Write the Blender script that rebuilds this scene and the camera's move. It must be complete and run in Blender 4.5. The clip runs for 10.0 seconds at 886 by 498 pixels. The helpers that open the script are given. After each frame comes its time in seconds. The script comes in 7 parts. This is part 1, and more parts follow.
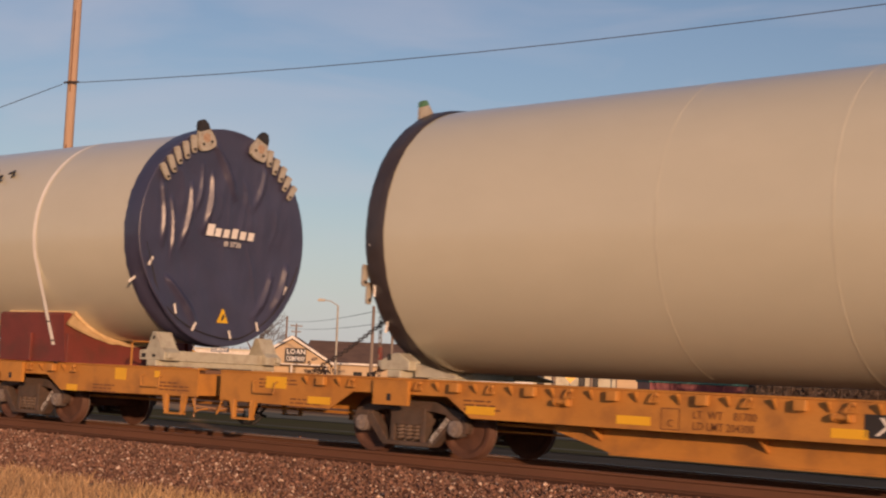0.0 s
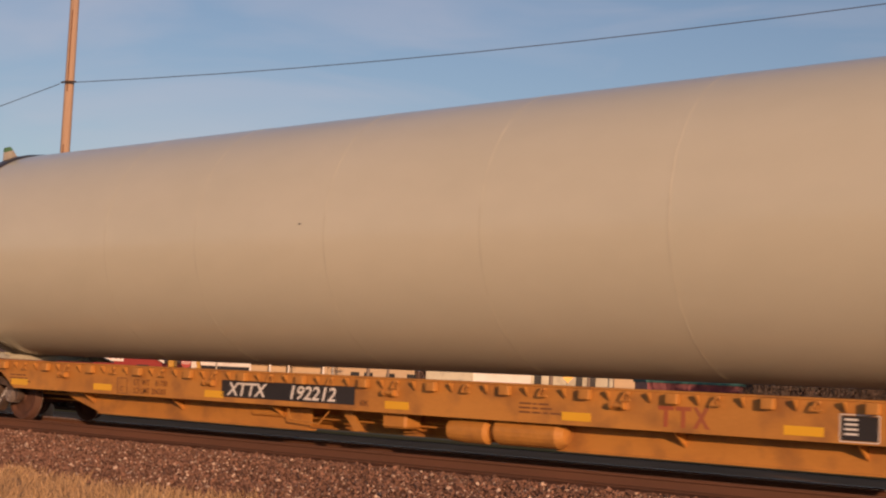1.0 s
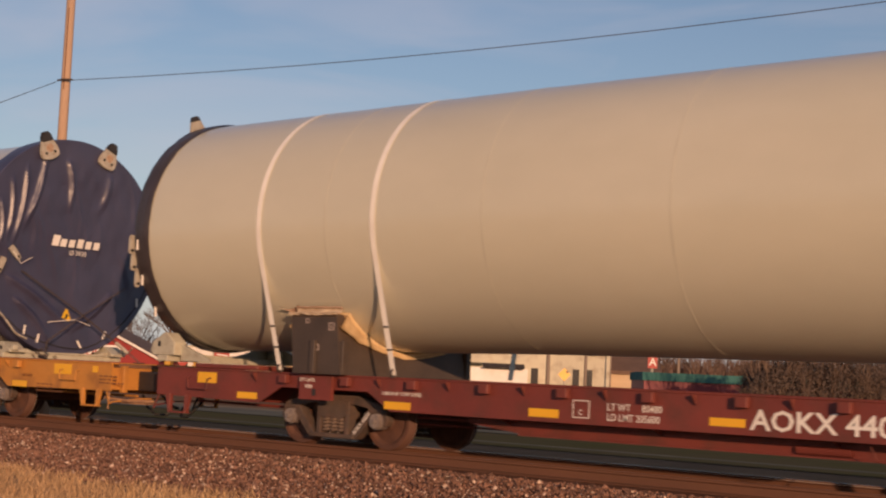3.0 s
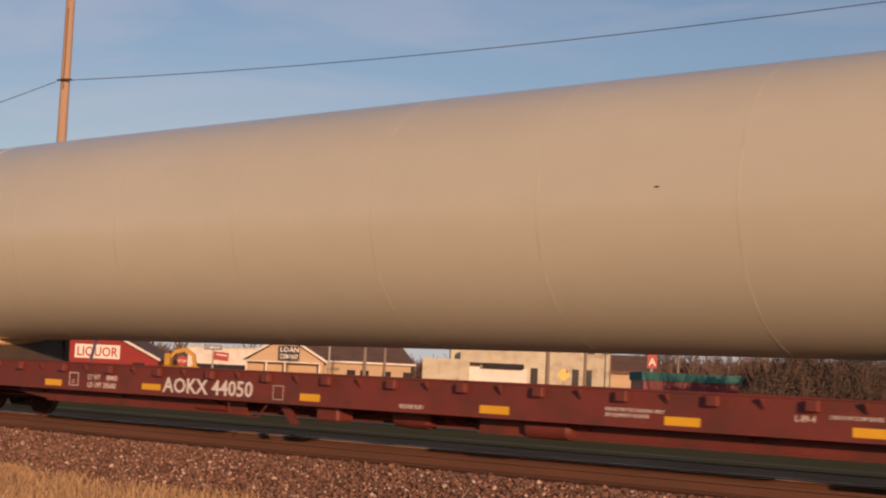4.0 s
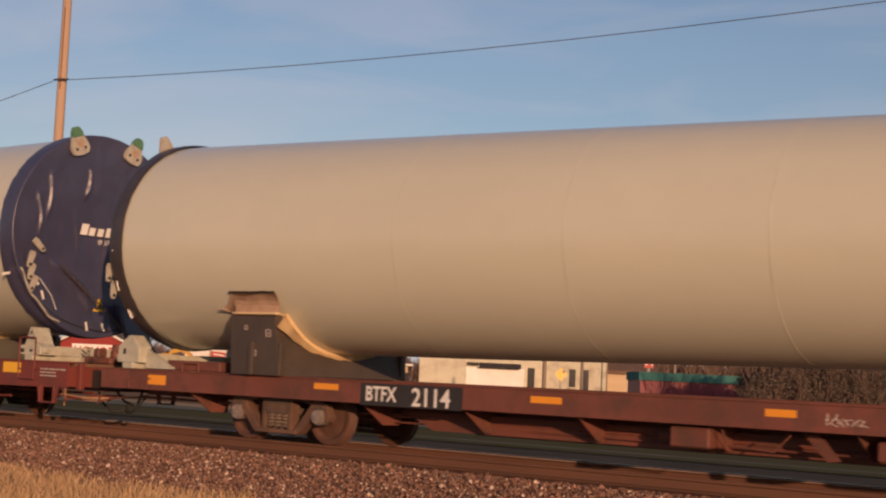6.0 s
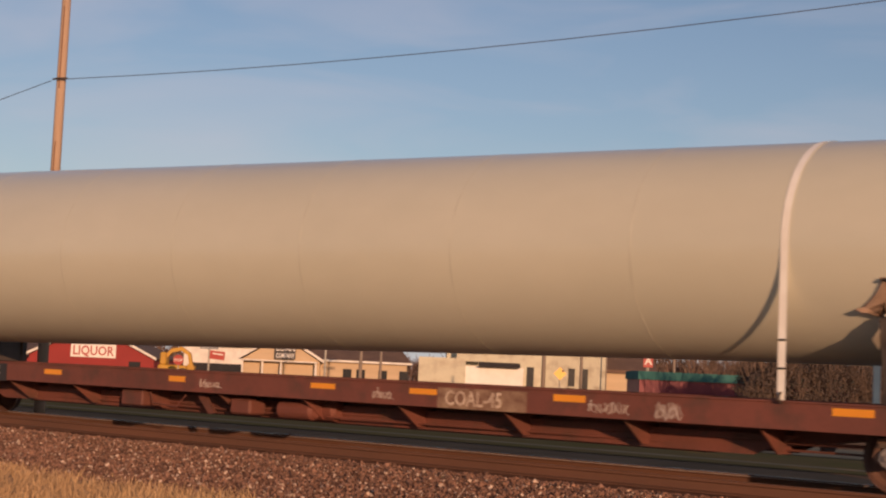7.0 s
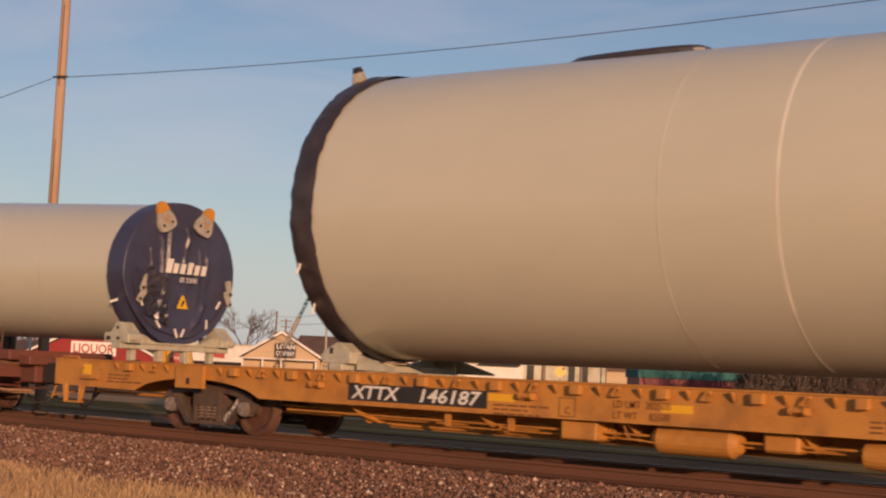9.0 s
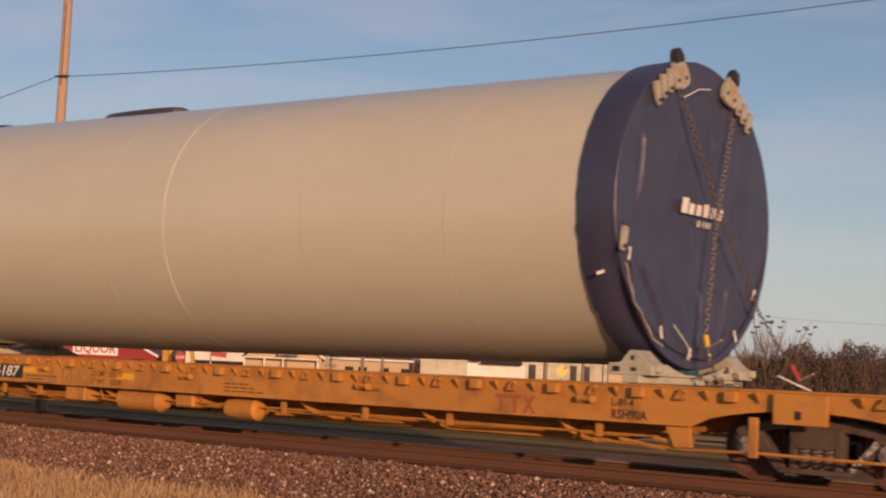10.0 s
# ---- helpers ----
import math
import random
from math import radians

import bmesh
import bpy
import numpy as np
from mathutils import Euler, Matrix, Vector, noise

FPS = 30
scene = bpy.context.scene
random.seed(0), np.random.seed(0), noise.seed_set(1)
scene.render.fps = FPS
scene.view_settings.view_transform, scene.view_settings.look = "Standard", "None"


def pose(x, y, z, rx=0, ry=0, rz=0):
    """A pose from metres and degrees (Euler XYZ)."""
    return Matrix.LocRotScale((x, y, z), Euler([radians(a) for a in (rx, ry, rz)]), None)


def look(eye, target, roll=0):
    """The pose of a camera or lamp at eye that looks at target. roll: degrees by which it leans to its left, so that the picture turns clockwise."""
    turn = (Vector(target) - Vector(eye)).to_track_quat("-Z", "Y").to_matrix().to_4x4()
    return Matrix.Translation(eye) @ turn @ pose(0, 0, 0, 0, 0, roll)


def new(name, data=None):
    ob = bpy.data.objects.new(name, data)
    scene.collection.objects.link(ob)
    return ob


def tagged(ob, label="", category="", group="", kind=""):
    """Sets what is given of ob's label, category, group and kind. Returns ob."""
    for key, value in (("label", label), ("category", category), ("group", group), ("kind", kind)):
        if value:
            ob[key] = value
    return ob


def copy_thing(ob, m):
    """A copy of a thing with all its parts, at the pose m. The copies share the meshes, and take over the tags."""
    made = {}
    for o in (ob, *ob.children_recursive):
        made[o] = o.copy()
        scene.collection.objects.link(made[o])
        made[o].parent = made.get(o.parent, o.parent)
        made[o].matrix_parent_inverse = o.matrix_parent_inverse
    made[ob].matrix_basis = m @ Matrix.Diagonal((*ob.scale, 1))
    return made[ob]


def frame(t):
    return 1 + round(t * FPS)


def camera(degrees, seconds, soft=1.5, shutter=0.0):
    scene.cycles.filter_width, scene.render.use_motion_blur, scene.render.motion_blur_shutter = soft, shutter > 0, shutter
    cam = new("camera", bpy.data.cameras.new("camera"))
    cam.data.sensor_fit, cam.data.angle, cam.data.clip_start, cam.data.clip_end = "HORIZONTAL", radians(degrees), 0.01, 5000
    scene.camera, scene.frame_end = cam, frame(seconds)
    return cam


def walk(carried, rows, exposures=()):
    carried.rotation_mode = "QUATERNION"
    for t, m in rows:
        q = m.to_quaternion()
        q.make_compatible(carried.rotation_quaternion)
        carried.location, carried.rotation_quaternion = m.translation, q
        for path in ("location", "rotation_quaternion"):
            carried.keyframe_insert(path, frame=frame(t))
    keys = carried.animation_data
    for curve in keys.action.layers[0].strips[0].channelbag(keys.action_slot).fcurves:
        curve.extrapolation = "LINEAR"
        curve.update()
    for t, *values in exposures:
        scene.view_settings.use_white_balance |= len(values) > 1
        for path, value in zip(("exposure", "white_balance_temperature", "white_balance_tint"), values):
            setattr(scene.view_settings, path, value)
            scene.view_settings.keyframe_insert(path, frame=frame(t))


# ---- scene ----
CAMROWS = [(0.0, 39.72, 5.073),
           (0.5, 39.617, 5.142),
           (1.0, 39.617, 5.073),
           (1.5, 39.548, 5.004),
           (2.0, 39.548, 4.97),
           (2.5, 39.548, 4.937),
           (3.0, 39.479, 5.004),
           (4.5, 39.445, 5.004),
           (5.0, 39.379, 5.004),
           (5.5, 39.379, 5.04),
           (6.0, 39.343, 5.004),
           (7.5, 39.309, 4.97),
           (8.0, 39.309, 4.937),
           (8.5, 39.276, 4.868),
           (9.0, 39.309, 4.901),
           (9.5, 39.309, 4.834),
           (10.0, 39.379, 4.868)]
cam = camera(33.96, 10.0, soft=2.15, shutter=0.12)
EYE = Vector((0.0, -17.134, 1.138))
SPEED = 10.70          # metres a second, towards -x


def aim(yaw, pitch):
    y, p = radians(yaw), radians(pitch)
    d = Vector((-math.sin(y) * math.cos(p), math.cos(y) * math.cos(p), math.sin(p)))
    return look(EYE, EYE + d, 2.625)


walk(cam, [(t, aim(y, p)) for t, y, p in CAMROWS], exposures=[(0.0, 0.0, 6500, 26.0), (10.0, 0.0, 6500, 26.0)])

# ---- light ----
SUN_AZ, SUN_EL = radians(126), radians(8.5)
world = bpy.data.worlds.new("sky")
scene.world = world
world.use_nodes = True
wn, wl = world.node_tree.nodes, world.node_tree.links
sky = wn.new("ShaderNodeTexSky")
sky.sky_type, sky.sun_disc = "NISHITA", False
sky.sun_elevation, sky.sun_rotation = SUN_EL, SUN_AZ
sky.air_density, sky.dust_density, sky.ozone_density = 1.0, 0.6, 1.8
wtc = wn.new("ShaderNodeTexCoord")
wmap = wn.new("ShaderNodeMapping")
wmap.inputs["Scale"].default_value = (1.6, 1.6, 7.0)
wmap.inputs["Rotation"].default_value = (0.12, -0.1, 0.5)
wnoise = wn.new("ShaderNodeTexNoise")
wnoise.inputs["Scale"].default_value, wnoise.inputs["Detail"].default_value = 2.6, 7
wnoise.inputs["Distortion"].default_value = 0.6
wramp = wn.new("ShaderNodeValToRGB")
wramp.color_ramp.elements[0].position, wramp.color_ramp.elements[1].position = 0.42, 0.76
wramp.color_ramp.elements[0].color, wramp.color_ramp.elements[1].color = (0, 0, 0, 1), (0.33, 0.33, 0.33, 1)
wmix = wn.new("ShaderNodeMixRGB")
wmix.inputs[2].default_value = (5.6, 5.3, 5.2, 1)
wl.new(wtc.outputs["Generated"], wmap.inputs[0])
wl.new(wmap.outputs[0], wnoise.inputs["Vector"])
wl.new(wnoise.outputs["Fac"], wramp.inputs[0])
wl.new(wramp.outputs[0], wmix.inputs[0])
wl.new(sky.outputs[0], wmix.inputs[1])
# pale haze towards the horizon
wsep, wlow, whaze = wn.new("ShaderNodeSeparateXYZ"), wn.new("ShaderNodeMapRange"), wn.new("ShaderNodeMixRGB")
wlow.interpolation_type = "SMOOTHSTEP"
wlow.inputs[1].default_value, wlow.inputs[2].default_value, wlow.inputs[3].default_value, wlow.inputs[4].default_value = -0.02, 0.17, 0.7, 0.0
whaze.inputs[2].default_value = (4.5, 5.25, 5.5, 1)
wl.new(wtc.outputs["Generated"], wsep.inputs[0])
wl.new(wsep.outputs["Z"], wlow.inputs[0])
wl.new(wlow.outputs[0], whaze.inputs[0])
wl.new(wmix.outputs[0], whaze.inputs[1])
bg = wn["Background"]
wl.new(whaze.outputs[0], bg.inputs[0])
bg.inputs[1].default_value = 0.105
sun = new("sun", bpy.data.lights.new("sun", "SUN"))
sun.data.energy, sun.data.angle, sun.data.color = 3.7, radians(0.7), (1.0, 0.61, 0.32)
sun.matrix_world = look((40 * math.sin(SUN_AZ), 40 * math.cos(SUN_AZ), 40 * math.tan(SUN_EL)), (0, 0, 0))

# ---- materials ----


def mat(name, a, b=None, rough=0.6, metal=0.0, fine=60.0, coarse=1.2, bump=0.15, stretch=(1, 1, 1), rnd=0.0, spec=0.5, dirt=None, dirt_amount=0.5):
    """Two-tone surface with a coarse stain, a fine grain and relief; optional dirt colour in patches."""
    m = bpy.data.materials.new(name)
    m.use_nodes = True
    n, l = m.node_tree.nodes, m.node_tree.links
    p = n["Principled BSDF"]
    b = b or tuple(c * 0.75 for c in a)
    tc, mp = n.new("ShaderNodeTexCoord"), n.new("ShaderNodeMapping")
    mp.inputs["Scale"].default_value = stretch
    l.new(tc.outputs["Object"], mp.inputs[0])

    def noise_tex(scale, detail, vec):
        t = n.new("ShaderNodeTexNoise")
        t.inputs["Scale"].default_value, t.inputs["Detail"].default_value = scale, detail
        l.new(vec, t.inputs["Vector"])
        return t
    big, small = noise_tex(coarse, 6, mp.outputs[0]), noise_tex(fine, 4, mp.outputs[0])
    add = n.new("ShaderNodeMath")
    add.operation = "MULTIPLY_ADD"
    add.inputs[1].default_value, add.inputs[2].default_value = 0.35, -0.17
    l.new(small.outputs["Fac"], add.inputs[0])
    s = n.new("ShaderNodeMath")
    l.new(big.outputs["Fac"], s.inputs[0])
    l.new(add.outputs[0], s.inputs[1])
    ramp = n.new("ShaderNodeValToRGB")
    ramp.color_ramp.elements[0].position, ramp.color_ramp.elements[1].position = 0.33, 0.67
    ramp.color_ramp.elements[0].color, ramp.color_ramp.elements[1].color = (*b, 1), (*a, 1)
    l.new(s.outputs[0], ramp.inputs[0])
    out = ramp.outputs[0]
    if dirt:
        d = noise_tex(coarse * 2.7, 8, tc.outputs["Object"])
        dr = n.new("ShaderNodeValToRGB")
        dr.color_ramp.elements[0].position, dr.color_ramp.elements[1].position = 0.48, 0.7
        dr.color_ramp.elements[0].color, dr.color_ramp.elements[1].color = (0, 0, 0, 1), (dirt_amount,) * 3 + (1,)
        l.new(d.outputs["Fac"], dr.inputs[0])
        mx = n.new("ShaderNodeMixRGB")
        mx.inputs[2].default_value = (*dirt, 1)
        l.new(dr.outputs[0], mx.inputs[0])
        l.new(out, mx.inputs[1])
        out = mx.outputs[0]
    if rnd:
        oi, hs = n.new("ShaderNodeNewGeometry"), n.new("ShaderNodeHueSaturation")
        mr = n.new("ShaderNodeMapRange")
        mr.inputs[3].default_value, mr.inputs[4].default_value = 1 - rnd, 1 + rnd
        l.new(oi.outputs["Random Per Island"], mr.inputs[0])
        l.new(mr.outputs[0], hs.inputs["Value"])
        l.new(out, hs.inputs["Color"])
        out = hs.outputs[0]
    l.new(out, p.inputs["Base Color"])
    p.inputs["Roughness"].default_value, p.inputs["Metallic"].default_value = rough, metal
    p.inputs["Specular IOR Level"].default_value = spec
    if bump:
        bp = n.new("ShaderNodeBump")
        bp.inputs["Strength"].default_value, bp.inputs["Distance"].default_value = bump, 0.01
        l.new(small.outputs["Fac"], bp.inputs["Height"])
        l.new(bp.outputs[0], p.inputs["Normal"])
    return m


M_SHELL = mat("tower_paint", (0.62, 0.60, 0.475), (0.575, 0.56, 0.44), rough=0.31, spec=0.6, fine=3.0, coarse=0.35, bump=0.0, stretch=(0.5, 1, 1))
M_SHELL.node_tree.nodes["Principled BSDF"].inputs["Coat Weight"].default_value = 0.4
M_SHELL.node_tree.nodes["Principled BSDF"].inputs["Coat Roughness"].default_value = 0.14
M_WELD = mat("weld_seam", (0.635, 0.613, 0.485), rough=0.5, bump=0.1)
M_WELDB = mat("bright_weld_seam", (0.80, 0.76, 0.62), rough=0.5, bump=0.1)
M_TARP = mat("navy_tarp", (0.054, 0.055, 0.102), (0.042, 0.043, 0.082), rough=0.37, spec=0.75, fine=140, coarse=2.0, bump=0.12)
M_RIM = mat("black_rim_cover", (0.058, 0.048, 0.050), (0.040, 0.033, 0.036), rough=0.36, fine=90, coarse=3, bump=0.25)
M_YEL = mat("yellow_car_paint", (0.56, 0.255, 0.048), (0.47, 0.205, 0.037), rough=0.62, fine=25, coarse=0.9, bump=0.08, stretch=(0.5, 1, 1.6), dirt=(0.20, 0.09, 0.035), dirt_amount=0.55)
M_RED = mat("oxide_red_car_paint", (0.20, 0.045, 0.032), (0.15, 0.034, 0.026), rough=0.6, fine=25, coarse=0.9, bump=0.08, dirt=(0.09, 0.04, 0.028), dirt_amount=0.6)
M_BRN = mat("weathered_brown_car_paint", (0.19, 0.062, 0.042), (0.135, 0.048, 0.033), rough=0.7, fine=20, coarse=1.1, bump=0.15, dirt=(0.085, 0.045, 0.032), dirt_amount=0.7)
M_DECK = mat("worn_deck", (0.22, 0.12, 0.07), (0.14, 0.078, 0.05), rough=0.85, fine=18, coarse=1.5, bump=0.3)
M_TRUCK = mat("grimy_cast_steel", (0.105, 0.075, 0.058), (0.066, 0.047, 0.037), rough=0.75, fine=30, coarse=3, bump=0.3, dirt=(0.15, 0.08, 0.05), dirt_amount=0.5)
M_WHEEL = mat("rusty_wheel_steel", (0.12, 0.055, 0.034), (0.08, 0.038, 0.026), rough=0.75, fine=30, coarse=4, bump=0.2)
# polished rim; the sun's glint is painted as a pale base colour
M_RIMGLINT = mat("polished_rim_painted_glint", (0.52, 0.44, 0.36), rough=0.38, metal=0.35, bump=0.05)
M_RUST = mat("rusty_rail", (0.145, 0.063, 0.034), (0.115, 0.052, 0.029), rough=0.85, fine=40, coarse=1.4, bump=0.3, stretch=(0.3, 1, 1))
# far head: sky glint put into a pale, non-metal base colour
M_HEADGLINT = mat("rail_head_painted_glint", (0.46, 0.43, 0.41), rough=0.25, bump=0.02)
# near head: brown base colour stands for the train's underside reflected in it
M_HEADDIM = mat("rail_head_painted_dim", (0.27, 0.14, 0.08), (0.20, 0.10, 0.058), rough=0.6, metal=0.2, bump=0.05)
M_TIE = mat("creosoted_tie", (0.19, 0.098, 0.06), (0.14, 0.072, 0.046), rough=0.9, fine=14, coarse=2, bump=0.5, stretch=(4, 0.6, 4))
M_STONE = mat("ballast_stone", (0.255, 0.138, 0.092), (0.14, 0.070, 0.046), rough=0.9, fine=30, coarse=6, bump=0.3, rnd=0.55)
M_PALE = mat("pale_ballast_stone", (0.57, 0.43, 0.33), (0.43, 0.31, 0.235), rough=0.85, fine=30, coarse=6, bump=0.3, rnd=0.35)
M_BED = mat("ballast_bed", (0.20, 0.10, 0.062), (0.155, 0.076, 0.048), spec=0.05, rough=0.95, fine=22, coarse=3, bump=0.25)
M_GRASS = mat("dry_grass", (0.53, 0.35, 0.18), (0.38, 0.24, 0.125), rough=0.9, fine=8, coarse=2, bump=0.3, rnd=0.3)
M_SOIL = mat("dry_grass_ground", (0.34, 0.22, 0.12), (0.25, 0.155, 0.085), rough=0.95, fine=9, coarse=0.35, bump=0.6)
M_TURF = mat("dull_turf", (0.25, 0.168, 0.060), (0.29, 0.172, 0.075), spec=0.0, rough=0.95, fine=6, coarse=0.4, bump=0.5)
# grey asphalt tinted reddish brown: haze painted in against the blue skylit shade
M_ASPHALT = mat("asphalt", (0.27, 0.165, 0.098), (0.20, 0.125, 0.076), spec=0.0, rough=0.95, fine=40, coarse=0.5, bump=0.3, dirt=(0.29, 0.18, 0.10), dirt_amount=0.4)
M_CONC = mat("pale_concrete", (0.50, 0.33, 0.19), (0.38, 0.26, 0.155), spec=0.0, rough=0.9, fine=12, coarse=0.5, bump=0.2)
M_GREY = mat("grey_green_steel_paint", (0.50, 0.49, 0.385), (0.42, 0.41, 0.32), rough=0.6, fine=30, coarse=3, bump=0.08, dirt=(0.24, 0.17, 0.12), dirt_amount=0.4)
M_LUG = mat("galvanised_lug", (0.46, 0.44, 0.37), (0.36, 0.34, 0.28), rough=0.55, fine=40, coarse=5, bump=0.1, dirt=(0.22, 0.14, 0.09), dirt_amount=0.5)
M_DARK = mat("dark_rubber", (0.034, 0.032, 0.03), rough=0.7, bump=0.1)
M_OLIVE = mat("olive_grey_cradle", (0.10, 0.088, 0.066), (0.075, 0.066, 0.05), rough=0.65, fine=20, coarse=2, bump=0.1)
M_BLACK = mat("black_cradle", (0.078, 0.058, 0.045), (0.055, 0.042, 0.034), rough=0.6, fine=20, coarse=2, bump=0.1)
M_FELT = mat("tan_felt_lining", (0.74, 0.56, 0.31), (0.62, 0.45, 0.24), rough=0.95, fine=30, coarse=5, bump=0.5)
M_FELT2 = mat("brown_felt_flap", (0.46, 0.31, 0.21), (0.36, 0.235, 0.155), rough=0.95, fine=30, coarse=5, bump=0.5)
M_WEB = mat("white_webbing", (0.90, 0.88, 0.80), (0.82, 0.79, 0.71), rough=0.8, fine=60, coarse=4, bump=0.2)
M_CHAIN = mat("dull_chain_steel", (0.14, 0.115, 0.10), (0.09, 0.072, 0.064), rough=0.5, metal=0.6, bump=0.1)
M_WHITE = mat("white_paint", (0.80, 0.78, 0.73), (0.70, 0.68, 0.62), rough=0.6, bump=0.03)
M_BLK = mat("black_paint", (0.034, 0.03, 0.029), rough=0.55, bump=0.03)
M_REFL = mat("yellow_reflector", (0.85, 0.47, 0.02), (0.78, 0.42, 0.02), rough=0.35, bump=0.02)
M_REFO = mat("orange_reflector", (0.85, 0.33, 0.02), (0.78, 0.30, 0.02), rough=0.35, bump=0.02)
M_WARN = mat("yellow_warning_print", (0.80, 0.50, 0.02), rough=0.5, bump=0.02)
M_REDP = mat("red_paint", (0.42, 0.05, 0.035), (0.36, 0.045, 0.03), rough=0.55, bump=0.03)
M_MARK = mat("worn_white_stencil", (0.50, 0.46, 0.40), (0.38, 0.34, 0.29), rough=0.7, bump=0.02)
M_FADE = mat("faded_lettering", (0.20, 0.085, 0.03), rough=0.6, bump=0.02)
M_POLE = mat("weathered_pole_wood", (0.49, 0.34, 0.23), (0.38, 0.255, 0.17), rough=0.9, fine=20, coarse=1.5, bump=0.4, stretch=(3, 3, 0.15))
M_POLE2 = mat("grey_pole_wood", (0.30, 0.24, 0.19), (0.22, 0.175, 0.14), rough=0.9, fine=20, coarse=1.5, bump=0.4, stretch=(3, 3, 0.15))
M_WIRE = mat("wire", (0.06, 0.06, 0.065), rough=0.6, bump=0.0)

# ---- mesh helpers ----


def mesh_of(name, bm, smooth=False):
    me = bpy.data.meshes.new(name)
    bmesh.ops.recalc_face_normals(bm, faces=bm.faces)
    bm.to_mesh(me)
    bm.free()
    if smooth:
        for f in me.polygons:
            f.use_smooth = True
    return me


def part(name, bm, material, parent=None, label="", at=None, smooth=False):
    """Links a bmesh, or a mesh that is shared, as one object under parent."""
    me = bm if isinstance(bm, bpy.types.Mesh) else mesh_of(name, bm, smooth)
    if material and not me.materials:
        me.materials.append(material)
    ob = new(name, me)
    if parent:
        ob.parent = parent
    if at is not None:
        ob.matrix_basis = at if isinstance(at, Matrix) else Matrix.Translation(at)
    if label:
        ob["label"] = label
    return ob


def thing(name, label, category, group="", at=(0, 0, 0), kind=""):
    ob = new(name)
    ob.matrix_basis = at if isinstance(at, Matrix) else Matrix.Translation(at)
    return tagged(ob, label, category, group, kind)


def add_box(bm, x0, x1, y0, y1, z0, z1, bevel=0.0):
    vs = [bm.verts.new((x, y, z)) for x in (x0, x1) for y in (y0, y1) for z in (z0, z1)]
    fs = [bm.faces.new([vs[i] for i in q]) for q in ((0, 1, 3, 2), (4, 6, 7, 5), (0, 4, 5, 1), (2, 3, 7, 6), (0, 2, 6, 4), (1, 5, 7, 3))]
    if bevel:
        es = list({e for f in fs for e in f.edges})
        bmesh.ops.bevel(bm, geom=es, offset=bevel, segments=1, affect="EDGES")
    return bm


def box(x0, x1, y0, y1, z0, z1, bevel=0.0):
    return add_box(bmesh.new(), x0, x1, y0, y1, z0, z1, bevel)


def prism(poly, lo, hi, axis="y", bm=None):
    """A polygon in the two other axes, drawn out along axis."""
    bm = bm or bmesh.new()
    put = {"y": lambda a, b, c: (a, c, b), "x": lambda a, b, c: (c, a, b), "z": lambda a, b, c: (a, b, c)}[axis]
    lower = [bm.verts.new(put(a, b, lo)) for a, b in poly]
    upper = [bm.verts.new(put(a, b, hi)) for a, b in poly]
    bm.faces.new(lower)
    bm.faces.new(upper[::-1])
    for i in range(len(poly)):
        j = (i + 1) % len(poly)
        bm.faces.new((lower[i], lower[j], upper[j], upper[i]))
    return bm


def lathe(profile, axis="x", seg=48, bm=None, centre=(0, 0, 0), close=False, a0=0.0, a1=2 * math.pi):
    """(along, radius) pairs turned round an axis."""
    bm = bm or bmesh.new()
    full = abs(a1 - a0 - 2 * math.pi) < 1e-6
    cnt = seg if full else seg + 1
    rings = []
    for u, r in profile:
        ring = []
        for i in range(cnt):
            a = a0 + (a1 - a0) * i / seg
            c, s = r * math.cos(a), r * math.sin(a)
            p = {"x": (u, c, s), "y": (c, u, s), "z": (c, s, u)}[axis]
            ring.append(bm.verts.new(Vector(p) + Vector(centre)))
        rings.append(ring)
    for p, q in zip(rings, rings[1:]):
        for i in range(seg):
            j = (i + 1) % cnt
            bm.faces.new((p[i], p[j], q[j], q[i]))
    if close:
        for ring in (rings[0], rings[-1]):
            if (Vector(ring[0].co) - Vector(ring[1].co)).length > 1e-6:
                bm.faces.new(ring)
    return bm


def tube(points, r, seg=8, bm=None, taper=None):
    """A round bar through points."""
    bm = bm or bmesh.new()
    pts = [Vector(p) for p in points]
    rings = []
    for i, p in enumerate(pts):
        d = (pts[min(i + 1, len(pts) - 1)] - pts[max(i - 1, 0)]).normalized()
        u = d.orthogonal().normalized() if abs(d.z) > 0.95 else d.cross(Vector((0, 0, 1))).normalized()
        v = d.cross(u)
        rr = r if taper is None else r + (taper - r) * i / (len(pts) - 1)
        rings.append([bm.verts.new(p + rr * (math.cos(2 * math.pi * k / seg) * u + math.sin(2 * math.pi * k / seg) * v)) for k in range(seg)])
    for a, b in zip(rings, rings[1:]):
        for k in range(seg):
            bm.faces.new((a[k], a[(k + 1) % seg], b[(k + 1) % seg], b[k]))
    bm.faces.new(rings[0])
    bm.faces.new(rings[-1][::-1])
    return bm


TEXTS = {}


